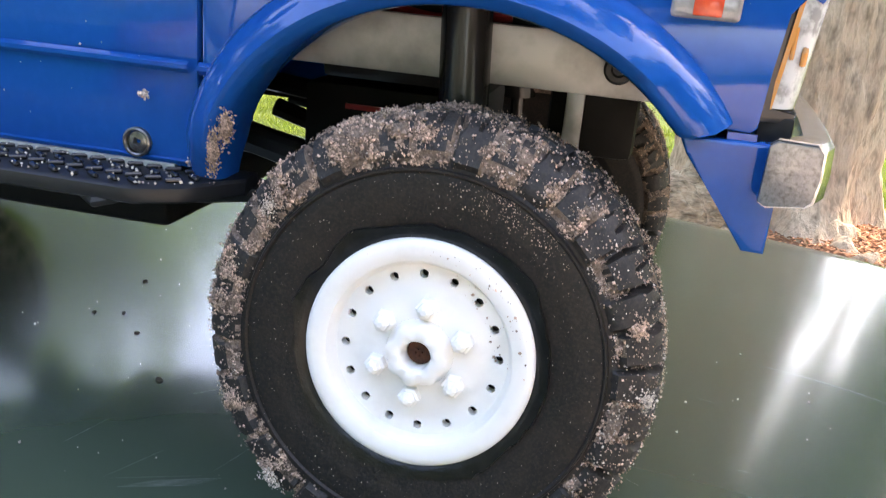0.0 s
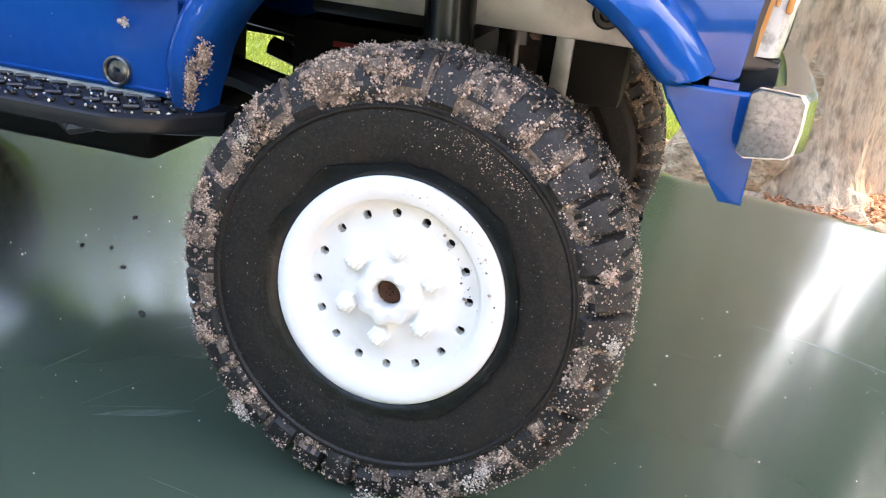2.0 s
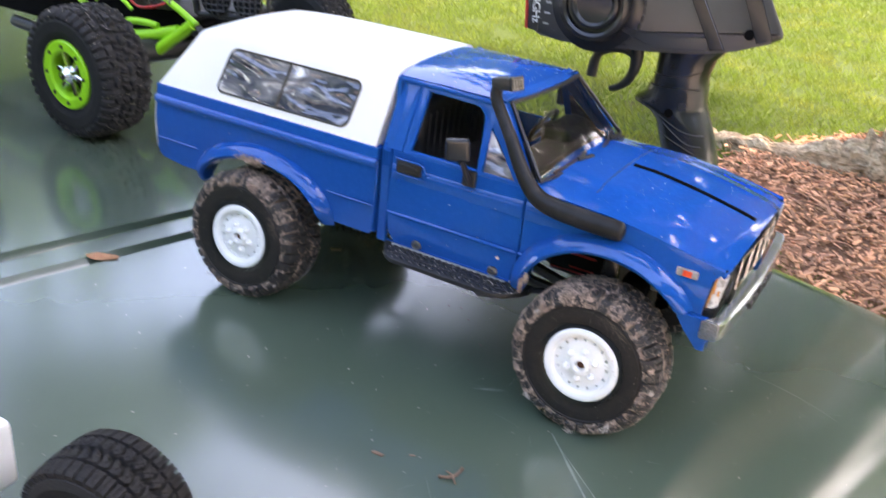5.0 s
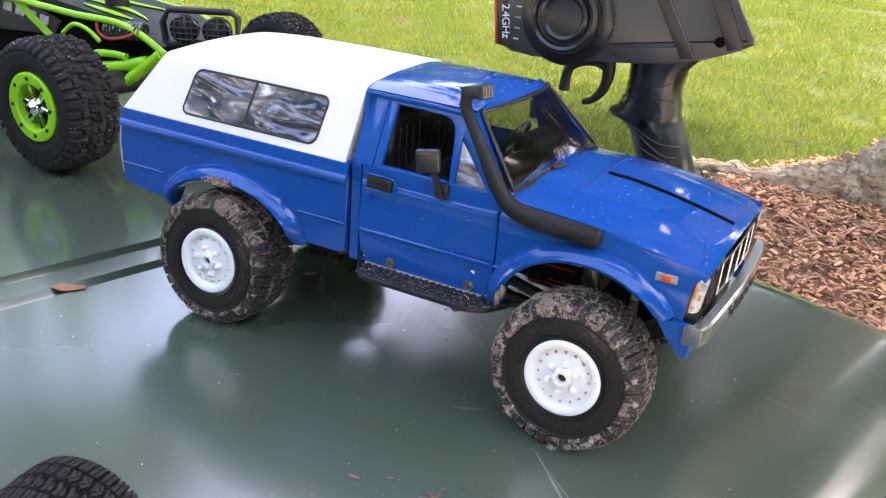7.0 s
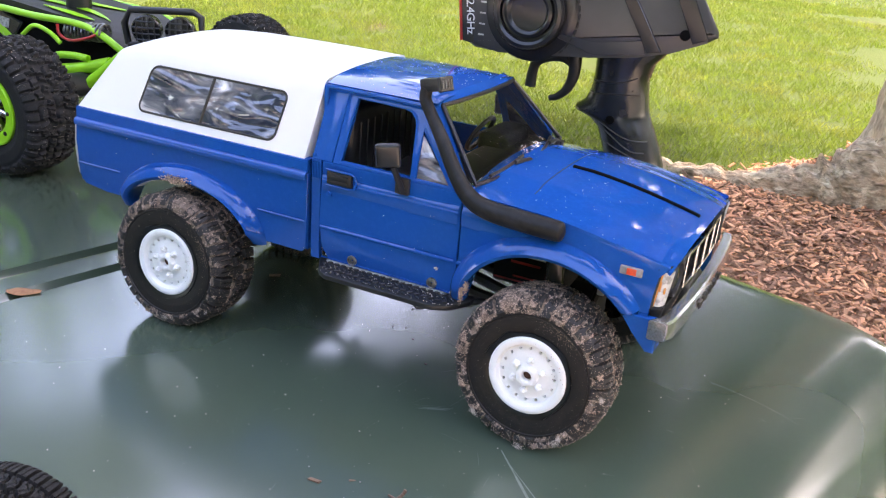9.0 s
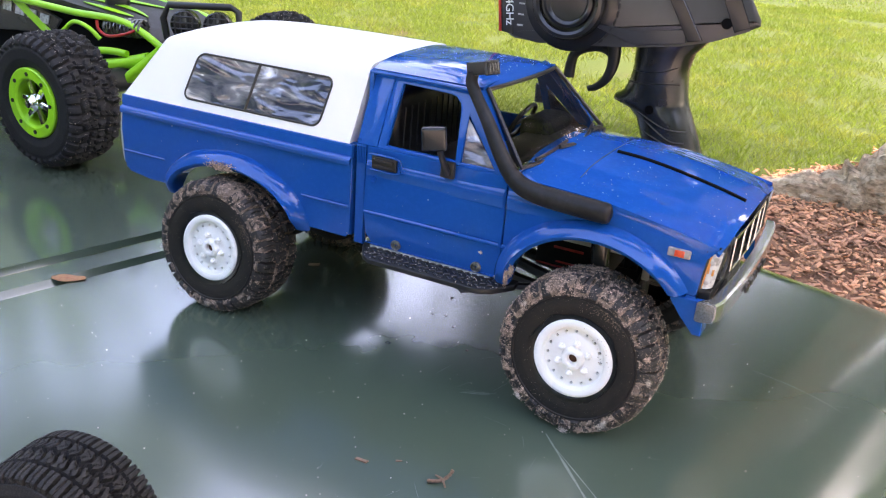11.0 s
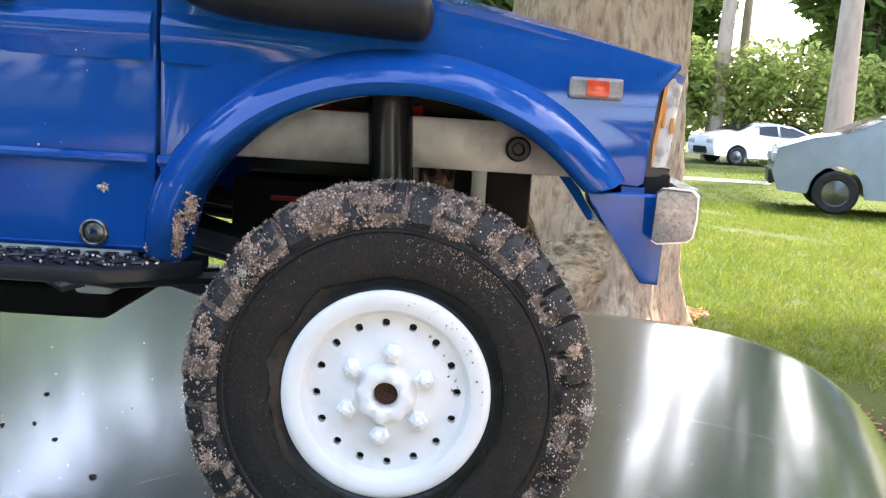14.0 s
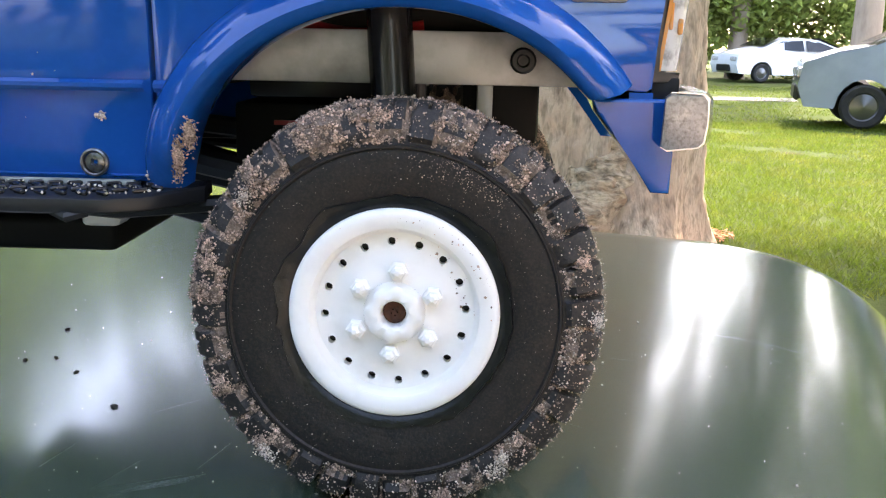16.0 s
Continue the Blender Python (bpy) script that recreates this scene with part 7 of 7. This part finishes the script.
coil = [(-0.424 + 0.036 * i / 90, 0.184 + 0.006 * math.cos(i * 0.75), 0.079 + 0.003 * i / 90 + 0.006 * math.sin(i * 0.75)) for i in range(91)]
tube(bm, coil, 0.0011, 6)
part("shock_spring", bm, SCREW_STEEL, crawler, "dark coil spring")
bm = bmesh.new()
slab(bm, mmpts((-640, 40), (-450, 42), (-395, 52), (-372, 66), (-392, 80), (-420, 84), (-500, 86), (-560, 110), (-640, 110)), 0.188, 0.252, 0.004, 2)
tub = part("body_tub", bm, HOLE, crawler, "black body tub", smooth=40)
bm = bmesh.new()
slab(bm, mmpts((-640, 112), (-560, 112), (-500, 92), (-440, 89.5), (-402, 87), (-372, 74), (-374, 70), (-405, 82), (-440, 85), (-500, 87), (-560, 104), (-640, 104)), 0.184, 0.256, 0.003, 2)
panel_top = part("hood_panel", bm, BLACK_MATT, crawler, "gloss black bonnet panel with lime flashes", smooth=40)
for pts in (((-0.50, 0.205), (-0.47, 0.212), (-0.43, 0.21), (-0.40, 0.20)), ((-0.49, 0.235), (-0.45, 0.23), (-0.41, 0.236)), ((-0.46, 0.196), (-0.43, 0.193), (-0.405, 0.19))):
    bm = bmesh.new()
    P = smooth_path([(x, y, 0.0) for x, y in pts], 5)
    rows = []
    for i, p in enumerate(P):
        w = 0.0035 * math.sin(math.pi * (i + 0.6) / (len(P) + 0.2))
        zt = np.interp(p.x, [-0.56, -0.50, -0.44, -0.402, -0.372], [0.112, 0.092, 0.0895, 0.087, 0.074]) + 0.0008
        rows.append([(p.x, p.y - w, float(zt)), (p.x, p.y + w, float(zt))])
    grid_surface(bm, rows, 0.0004)
    part("lime_flash", bm, LIME, panel_top, "lime green flash")
# lettered side panel: unreadable letters become plain bars
bm = bmesh.new()
slab(bm, mmpts((-560, 60), (-480, 66), (-470, 78), (-500, 88), (-560, 96)), 0.183, 0.188, 0.001, 1)
sidep = part("side_panel", bm, BLACK_GLOSS, crawler, "black side panel with lime and pale markings", smooth=40)
for i in range(5):
    bm = bmesh.new()
    x = -545 + i * 13
    slab(bm, mmpts((x, 80 - i * 1.6), (x + 9, 79 - i * 1.6), (x + 11, 87 - i * 1.9), (x + 2, 88 - i * 1.9)), 0.1822, 0.1835)
    part("marking_bar", bm, CLEAR, sidep, "pale bar")
bm = bmesh.new()
slab(bm, mmpts((-530, 92), (-512, 88), (-478, 66), (-486, 64)), 0.1820, 0.1834)
part("lime_flash", bm, LIME, sidep, "lime green flash")
rod("wheel_guard", [(-0.452, 0.168, 0.074), (-0.44, 0.168, 0.082), (-0.428, 0.17, 0.079), (-0.42, 0.172, 0.072)], 0.0016, LIME, "lime green guard")
# lamp bar: a black frame with two round caged lamps
LB = pose(-0.337, 0.185, 0.0925, 0, 0, 28)
bm = bmesh.new()
ring = [(-0.024, 0, -0.012), (-0.026, 0, 0.002), (-0.022, 0, 0.011), (0.02, 0, 0.012), (0.025, 0, 0.009), (0.025, 0, -0.012), (-0.024, 0, -0.012)]
tube(bm, [LB @ Vector(p) for p in ring], 0.0024, 8)
for v in ((-0.02, -0.012, -0.02), (0.02, -0.012, -0.02)):
    tube(bm, [LB @ Vector(v), LB @ Vector((v[0], 0.012, -0.03))], 0.0022, 8)
bar = part("lamp_bar", bm, BLACK, crawler, "black lamp bar", smooth=60)
for x in (-0.0105, 0.0115):
    bm = bmesh.new()
    lathe(bm, [(0.0095, 0.004), (0.0098, -0.003), (0.009, -0.004), (0.0085, -0.002), (0, -0.003)], 20, LB @ pose(x, -0.002, -0.001))
    l = part("lamp", bm, BLACK_GLOSS, bar, "round black lamp with mesh guard")
    for i in range(4):
        o = (-0.006 + 0.004 * i)
        hgt = math.sqrt(0.0092 ** 2 - o * o)
        for a, b in (((x + o, -0.0068, -hgt - 0.001), (x + o, -0.0068, hgt - 0.001)), ((x - hgt, -0.0068, o - 0.001), (x + hgt, -0.0068, o - 0.001))):
            tube(bm := bmesh.new(), [LB @ Vector(a), LB @ Vector(((a[0] + b[0]) / 2, -0.0085, (a[2] + b[2]) / 2)), LB @ Vector(b)], 0.0006, 5)
            part("guard_wire", bm, BLACK, bar)
bm = bmesh.new()
box(bm, -0.40, -0.35, 0.21, 0.25, 0.05, 0.078, 0.004, 2)
part("front_gearbox", bm, BLACK_MATT, crawler)
rod("antenna_post", [(-0.445, 0.215, 0.088), (-0.446, 0.215, 0.135)], 0.009, BLACK, "black post")

# another crawler, of which one tyre shows
crawler2 = thing("toy_buggy", (-0.50, -0.02, 0), "model buggy with big black knobbly tyre on the hood", "toy car")
put_crawler_wheel(crawler2, CW_C, pose(-0.462, 0.047, 0.0492, 0, 25, 180), "lime green beadlock wheel with knobbly tyre")
bm = bmesh.new()
tube(bm, [(-0.462, 0.02, 0.049), (-0.49, -0.12, 0.049)], 0.008, 12)
box(bm, -0.58, -0.47, -0.12, -0.04, 0.04, 0.075, 0.008, 2)
part("axle_housing", bm, BLACK, crawler2, "black axle housing")

# ---------------------------------------------------------------- the near model car, of which a tyre and a painted corner show
NEAR = (-0.091, -0.166)
car3 = thing("toy_stock_car", (-0.16, -0.2, 0), "model car with black all-terrain tyre and multicoloured body on the hood", "toy car")


def terrain_blocks(a, r, y):
    """All-terrain tread: shoulder bars and wavy centre blocks with fine slits."""
    st = 2 * math.pi / 40
    if y > 25 or (y < 2.5 and r < 23.2):
        return 0.0, 0
    if y < 6.8 or y > 19.2:
        f = (a / st + (0.0 if y < 12 else 0.4) + 0.012 * abs(y - 13)) % 1
        h = 2.0 * ease((min(f, 1 - f) - 0.07) / 0.06) * ease(abs(y - 13) / 0.5 - 12.2) * (ease((r - 23.2) / 0.6) if y < 2.5 else 1)
        if abs(f - 0.5) < 0.05:
            h -= 0.5
        return max(h, 0.0), 0
    row = int(y > 13 + 0.7 * math.sin(a * 40))
    f = (a / st + (0.35 if row else 0.75) + 0.16 * math.sin((y - 7) * 0.9) + 0.03 * (y - 13)) % 1
    edge = min(abs(y - 13 - 0.7 * math.sin(a * 40)), y - 6.8, 19.2 - y)
    h = 2.0 * ease((min(f, 1 - f) - 0.07) / 0.06) * ease((edge - 0.35) / 0.4)
    if abs(f - 0.45 - 0.12 * math.sin(y * 2.2)) < 0.045:
        h -= 0.55
    return max(h, 0.0), 0


t3 = moulded_tyre(fine_profile([(15, 2), (16.5, 0.4), (20, -0.6), (23, 0.3), (24.4, 2.5), (24.9, 6), (25.1, 13), (24.9, 20), (24.4, 23.5), (22, 26), (16, 25)], 0.4), 560, terrain_blocks, (RUBBER_CLEAN,))[0]
bm = bmesh.new()
lathe(bm, [(r * MM, y * MM) for r, y in ((15.2, 3), (15.2, 0.2), (14.4, -0.2), (13.2, 0.6), (12.6, 4), (12, 9), (4, 9), (3.4, 4), (0, 4))], 40)
w3 = finish(bm, "rim", BLACK_GLOSS, 40)
ob = hang(new("wheel", w3), car3)
ob.matrix_basis = pose(NEAR[0], NEAR[1], 0.0244, 0, 15, 6) @ Matrix.Scale(0.90, 4)
tagged(ob, "gloss black wheel")
o = new("tyre", t3)
o.parent = ob
tagged(o, "black all-terrain rubber tyre")
TEAL = material("teal_paint", (0.02, 0.32, 0.45), 0.3, coat=0.5, spots=(0.02, 0.28, 0.4), scale=40)
YELLOW = material("yellow_paint", (0.8, 0.38, 0.03), 0.3, coat=0.5, spots=(0.75, 0.33, 0.03), scale=40)
PURPLE = material("purple_paint", (0.3, 0.04, 0.25), 0.3, coat=0.5, spots=(0.25, 0.03, 0.22), scale=40)
for nm, x0, x1, mat, lab in (("body_corner", -0.1380, -0.1315, WHITE_SHELL, "white painted corner"), ("body_band", -0.147, -0.1381, YELLOW, "yellow band"), ("body_band", -0.155, -0.1471, PURPLE, "purple band"), ("body_band", -0.30, -0.1551, TEAL, "teal band")):
    bm = bmesh.new()
    box(bm, x0, x1, -0.30, -0.155, 0.018, 0.046 - (0.004 if nm == "body_corner" else 0), 0.002, 2)
    part(nm, bm, mat, car3, lab)
bm = bmesh.new()
tube(bm, [(-0.1, -0.155, 0.027), (-0.16, -0.29, 0.027)], 0.005, 10)
part("axle", bm, BLACK, car3)

# ---------------------------------------------------------------- dirt on the truck
SOIL = material("dark_soil", (0.06, 0.048, 0.038), 0.9, spots=(0.10, 0.08, 0.06), scale=900, bump=0.6, bump_scale=2500)
WOOD = material("dry_wood", (0.20, 0.12, 0.075), 0.9, spots=(0.11, 0.065, 0.04), scale=900, bump=0.5, bump_scale=2500)
SCRATCH = material("scratched_paint", (0.17, 0.20, 0.17), 0.6, spots=(0.10, 0.13, 0.10), scale=600)
LEAF_DRY = material("dry_leaf", (0.36, 0.17, 0.08), 0.8, spots=(0.24, 0.1, 0.05), scale=300, bump=0.4, bump_scale=900)
rd = random.Random(31)


def clump(name, centre, spread, count, size, mat, label, parent):
    bm = bmesh.new()
    sp = []
    for _ in range(count):
        p = [c + rd.gauss(0, s) for c, s in zip(centre, spread)]
        sp.append((p, size * (0.4 + rd.random())))
    grains(bm, sp, rd)
    part(name, bm, mat, parent, label, smooth=0)


def askew(v):
    """The cab and nose sit slightly askew on the chassis: the far side stands further forward."""
    k = min(1.0, max(0.0, (v.x + 0.112) / 0.06))
    return 0.07 * k * k * (3 - 2 * k) * max(0.0, v.y - 0.0135)


BODY = {"front_fender", "front_valance", "door", "crease", "shoulder", "cab_corner", "vent_ribs", "window_frame", "handle_recess_rim", "door_handle", "lock", "quarter_light",
        "roof", "rain_gutter", "windscreen_pillar", "windscreen", "windscreen_seal", "windscreen_header", "wiper", "bonnet", "bonnet_slot", "bonnet_gap", "scuttle",
        "grille_backing", "nose_panel", "grille_bar", "headlight", "headlight_rim", "corner_lamp", "amber_edge", "lamp_bezel", "side_marker", "red_lens", "front_bumper",
        "bumper_slots", "front_flare", "dashboard", "steering_wheel", "mirror_arm", "mirror_housing", "cab_floor"}
for ob in truck.children_recursive:
    if ob.name.split(".")[0] in BODY:
        for v in ob.data.vertices:
            v.co.x += askew(v.co)
        ob.data.update()


def settled(ob, count, size, seed, reach):
    """Pale dust and dried drops lying on the upper side of a panel."""
    me = ob.data
    tree = BVHTree.FromPolygons([v.co for v in me.vertices], [tuple(p.vertices) for p in me.polygons])
    xs, ys = [v.co.x for v in me.vertices], [v.co.y for v in me.vertices]
    rg, spots, tries = random.Random(seed), [], 0
    while len(spots) < count and tries < count * 40:
        tries += 1
        x, y = rg.uniform(min(xs), max(xs)), rg.uniform(min(ys), max(ys))
        if noise.noise((x * 70, y * 70, seed)) + 0.7 * rg.random() < reach:
            continue
        hit = tree.ray_cast(Vector((x, y, 1.0)), Vector((0, 0, -1)))
        if hit[0] is not None:
            spots.append((hit[0], size * (0.35 + 1.3 * rg.random() ** 3)))
    bm = bmesh.new()
    grains(bm, spots, rg)
    dust = part("dust_specks", bm, DUST, truck, "pale dried specks", smooth=0)
    dust.matrix_basis = ob.matrix_basis.copy()
    tagged(dust, "pale dried specks", kind="stuff")


DUST = material("dried_specks", (0.52, 0.52, 0.52), 0.6, island=0.35)
settled(bpy.data.objects["roof"], 420, 0.00018, 3, 0.25)
settled(bpy.data.objects["bonnet"], 420, 0.00013, 5, 0.3)
settled(bpy.data.objects["scuttle"], 140, 0.00017, 7, 0.25)
clump("mud_clump", (-0.0317, 0.0078, 0.0548), (0.00045, 0.0004, 0.0010), 900, 0.00015, MUD, "dried mud on the arch edge", truck)
clump("mud_clump", (-0.0336, 0.0079, 0.0510), (0.0004, 0.0004, 0.0014), 1000, 0.00015, MUD, "dried mud on the arch edge", truck)
clump("mud_clump", (-0.1735, 0.0082, 0.0676), (0.0034, 0.0007, 0.0009), 700, 0.00032, MUD, "dried mud on the arch edge", truck)
clump("mud_fleck", (-0.0472, side_y(-0.0472, 0.0575) - 0.0003, 0.0568), (0.0004, 0.0001, 0.00022), 60, 0.0002, GRIT, "pale mud fleck", truck)
clump("mud_fleck", (-0.0404, side_y(-0.04, 0.05) - 0.0003, 0.0474), (0.0003, 0.0001, 0.0004), 40, 0.0002, GRIT, "pale mud fleck", truck)
clump("mud_fleck", (0.0272, side_y(0.027, 0.082) - 0.0002, 0.0835), (0.0020, 0.0001, 0.0007), 26, 0.00011, SOIL, "brown mud flecks", truck)
bm = bmesh.new()
sp = []
for _ in range(150):
    x = rd.uniform(-0.23, 0.035)
    z = rd.uniform(0.047, 0.088)
    if math.hypot((x + 0.001) / 0.044, (z - 0.046) / 0.035) < 1 or math.hypot((x + 0.172) / 0.043, (z - 0.046) / 0.029) < 1:
        continue
    sp.append(((x, side_y(x, z) - 0.0001, z), 0.00006 + 0.00016 * rd.random() ** 3))
for _ in range(260):
    x = rd.uniform(-0.036, 0.04)
    row = bonnet_row(x / MM)
    p = row[rd.randrange(2, 23)]
    sp.append(((p[0] + rd.uniform(-1, 1) * 0.001, p[1] + rd.uniform(-1, 1) * 0.0015, p[2] + 0.0001), 0.00008 + 0.00016 * rd.random() ** 2))
for _ in range(160):
    p = roof_row(rd.uniform(-106, -62))[rd.randrange(1, 12)]
    sp.append(((p[0], p[1] + rd.uniform(-1, 1) * 0.002, p[2] + 0.0001), 0.00008 + 0.0002 * rd.random() ** 2))
for _ in range(150):
    sp.append(((rd.uniform(-0.098, -0.036), rd.uniform(0.003, 0.016), 0.0462), 0.0001 + 0.0002 * rd.random()))
grains(bm, sp, rd)
tagged(part("dust_specks", bm, GRIT, truck, "pale dust specks", smooth=0), kind="stuff")

# ---------------------------------------------------------------- grit, twigs and scratches on the hood
def on_hood(x, y):
    c, s = math.cos(radians(HOOD_TURN)), math.sin(radians(HOOD_TURN))
    return hood_z(c * x + s * y, -s * x + c * y)


bm = bmesh.new()
sp = []
for _ in range(520):
    x, y = rd.gauss(-0.06, 0.10), rd.gauss(-0.02, 0.09)
    if on_hood(x, y) < -0.03:
        continue
    sp.append(((x, y, on_hood(x, y) + 0.0001), 0.00008 + 0.00028 * rd.random() ** 4))
grains(bm, sp, rd)
solo("grit", bm, GRIT, "scattered pale grit on the green hood", "grit", kind="stuff", smooth=0)
for i, (x, y, s, mat, lab, cat) in enumerate(((-0.0555, -0.060, 0.75, WOOD, "small flat chip of brown wood on the hood", "wood chip"), (-0.044, -0.053, 0.4, WOOD, "tiny crumb of bark on the hood", "bark crumb"), (-0.086, 0.077, 0.34, SOIL, "dark crumb of mud under the truck", "mud crumb"),
                                              (-0.086, 0.056, 0.3, SOIL, "dark crumb of mud under the truck", "mud crumb"), (-0.080, 0.058, 0.3, SOIL, "dark crumb of mud under the truck", "mud crumb"), (-0.057, 0.033, 0.38, SOIL, "dark crumb of mud under the truck", "mud crumb"), (-0.072, 0.05, 0.28, SOIL, "dark crumb of mud under the truck", "mud crumb"),
                                              (-0.165, 0.07, 0.9, WOOD, "dark sliver of twig on the hood", "twig"), (-0.205, 0.075, 0.6, WOOD, "dark sliver of twig on the hood", "twig"))):
    bm = bmesh.new()
    if mat is WOOD:
        box(bm, -0.0032 * s, 0.0030 * s, -0.0009 * s, 0.0010 * s, 0, 0.0008 * s, 0.0002 * s, 1)
    else:
        box(bm, -0.0017 * s, 0.0016 * s, -0.0013 * s, 0.0014 * s, 0, 0.0013 * s, 0.0004 * s, 1)
    for v in bm.verts:
        v.co += Vector((noise.noise(v.co * 900), noise.noise(v.co * 900 + Vector((3, 0, 0))), 0)) * 0.0007 * s
    bmesh.ops.transform(bm, matrix=pose(x, y, on_hood(x, y), 0, 0, 30 * i), verts=bm.verts)
    solo("wood_chip" if mat is WOOD else "mud_crumb", bm, mat, lab, cat, "crumbs on the hood", smooth=0, loc=(x, y, on_hood(x, y)))
bm = bmesh.new()
tube(bm, smooth_path([(-0.0335, -0.0585, 0.0008), (-0.031, -0.0578, 0.0012), (-0.0285, -0.0562, 0.0016), (-0.0268, -0.0545, 0.0034), (-0.0262, -0.0535, 0.005)], 4), [0.00045 + 0.0003 * abs(math.sin(i * 1.7)) for i in range(17)], 7)
tube(bm, [(-0.0285, -0.0562, 0.0015), (-0.0305, -0.0545, 0.0008), (-0.0325, -0.054, 0.0006)], [0.0006, 0.0004, 0.0003], 6)
tube(bm, [(-0.0285, -0.0562, 0.0015), (-0.0272, -0.0582, 0.0022), (-0.0262, -0.0590, 0.0012)], [0.0006, 0.0004, 0.0003], 6)
tube(bm, [(-0.031, -0.0578, 0.0012), (-0.0322, -0.0596, 0.0020)], [0.0005, 0.0003], 6)
bmesh.ops.translate(bm, vec=(0.0035, 0.0005, HOOD_LEVEL - 0.0002), verts=bm.verts)
solo("twig", bm, WOOD, "small crooked broken twig lying on the hood", "twig", smooth=40, loc=(-0.03, -0.056, 0))
bm = bmesh.new()
rows = []
for i in range(9):
    t = i / 8
    x, y = -0.2590 + 0.014 * t, -0.018 + 0.008 * t
    w = 0.0036 * math.sin(math.pi * (0.08 + 0.86 * t))
    rows.append([(x - w * 0.4, y + w, HOOD_LEVEL + 0.0008 + 0.0005 * math.sin(i)), (x, y, HOOD_LEVEL + 0.0016), (x + w * 0.4, y - w, HOOD_LEVEL + 0.0007)])
grid_surface(bm, rows, 0.0003)
solo("dry_leaf", bm, LEAF_DRY, "dry brown leaf lying in the hood groove", "leaf", smooth=60, loc=(-0.252, -0.014, 0))
# curved decal on the hood's front edge
DECAL = thing("decal", (0.155, 0.08, -0.02), "curved yellow orange decal bands on the hood's front edge", "decal")
DECAL_YELLOW = material("yellow_orange_vinyl", (0.75, 0.36, 0.03), 0.35, spots=(0.62, 0.27, 0.03), scale=60, coat=0.4)
DECAL_DARK = material("dark_purple_vinyl", (0.06, 0.04, 0.05), 0.4, spots=(0.04, 0.03, 0.035), scale=60)
for nm, u0, v0, v1, w, mat, lift in (("backing", 0.1185, 0.118, 0.205, 0.0042, DECAL_DARK, 0.0004), ("band", 0.1164, 0.122, 0.175, 0.0015, DECAL_YELLOW, 0.0008), ("band", 0.1208, 0.122, 0.200, 0.0014, DECAL_YELLOW, 0.0008)):
    bm = bmesh.new()
    rows = []
    for i in range(17):
        t = i / 16
        v = v0 + (v1 - v0) * t
        ww = w * min(1.0, 0.15 + 2.2 * (1 - t))
        cu = u0 + 0.001 * math.sin(3.0 * t)
        row = []
        for q in (-1, -0.33, 0.33, 1):
            x, y = hood_axes(cu + q * ww, v)
            row.append((x + lift, y, hood_z(cu + q * ww, v) + lift))
        rows.append(row)
    grid_surface(bm, rows, 0.0002)
    part(nm, bm, mat, DECAL, smooth=60)
# scratches: thin slivers of bared paint
bm = bmesh.new()


def scratch(x0, y0, x1, y1, w):
    n = 8
    d = Vector((x1 - x0, y1 - y0, 0)).normalized()
    p = Vector((-d.y, d.x, 0)) * w
    rows = []
    for i in range(n + 1):
        t = i / n
        x, y = x0 + (x1 - x0) * t, y0 + (y1 - y0) * t
        z = on_hood(x, y) + 0.00012
        k = 0.25 + 0.75 * math.sin(math.pi * min(1, max(0.05, t))) * (0.6 + 0.4 * math.sin(i * 2.3))
        rows.append([(x - p.x * k, y - p.y * k, z), (x + p.x * k, y + p.y * k, z)])
    grid_surface(bm, rows)


scratch(-0.004, -0.008, 0.031, -0.048, 0.0007)
scratch(-0.001, -0.012, 0.034, -0.043, 0.0003)
scratch(0.033, -0.050, 0.035, -0.043, 0.0006)
for i in range(6):
    scratch(-0.045 + 0.0007 * i, 0.0 + 0.0006 * i, -0.034 + 0.0005 * i, 0.0045 + 0.0006 * i, 0.00009)
for i in range(9):
    scratch(-0.082 + 0.002 * i, -0.125 + 0.001 * i, -0.076 + 0.002 * i, -0.117 + 0.001 * i, 0.00014)
for i in range(40):
    x, y = rd.uniform(-0.1, 0.1), rd.uniform(-0.08, 0.12)
    a = rd.random() * 6.28
    l = 0.002 + 0.012 * rd.random() ** 2
    scratch(x, y, x + l * math.cos(a), y + l * math.sin(a), 0.00005)
scratch(0.06, 0.09, 0.10, 0.083, 0.0001)
solo("scratches", bm, SCRATCH, "pale scratches in the green enamel", "scratches", kind="stuff", smooth=0)
for t_ in (crawler, crawler2, car3, tx):
    t_.location.z += HOOD_LEVEL
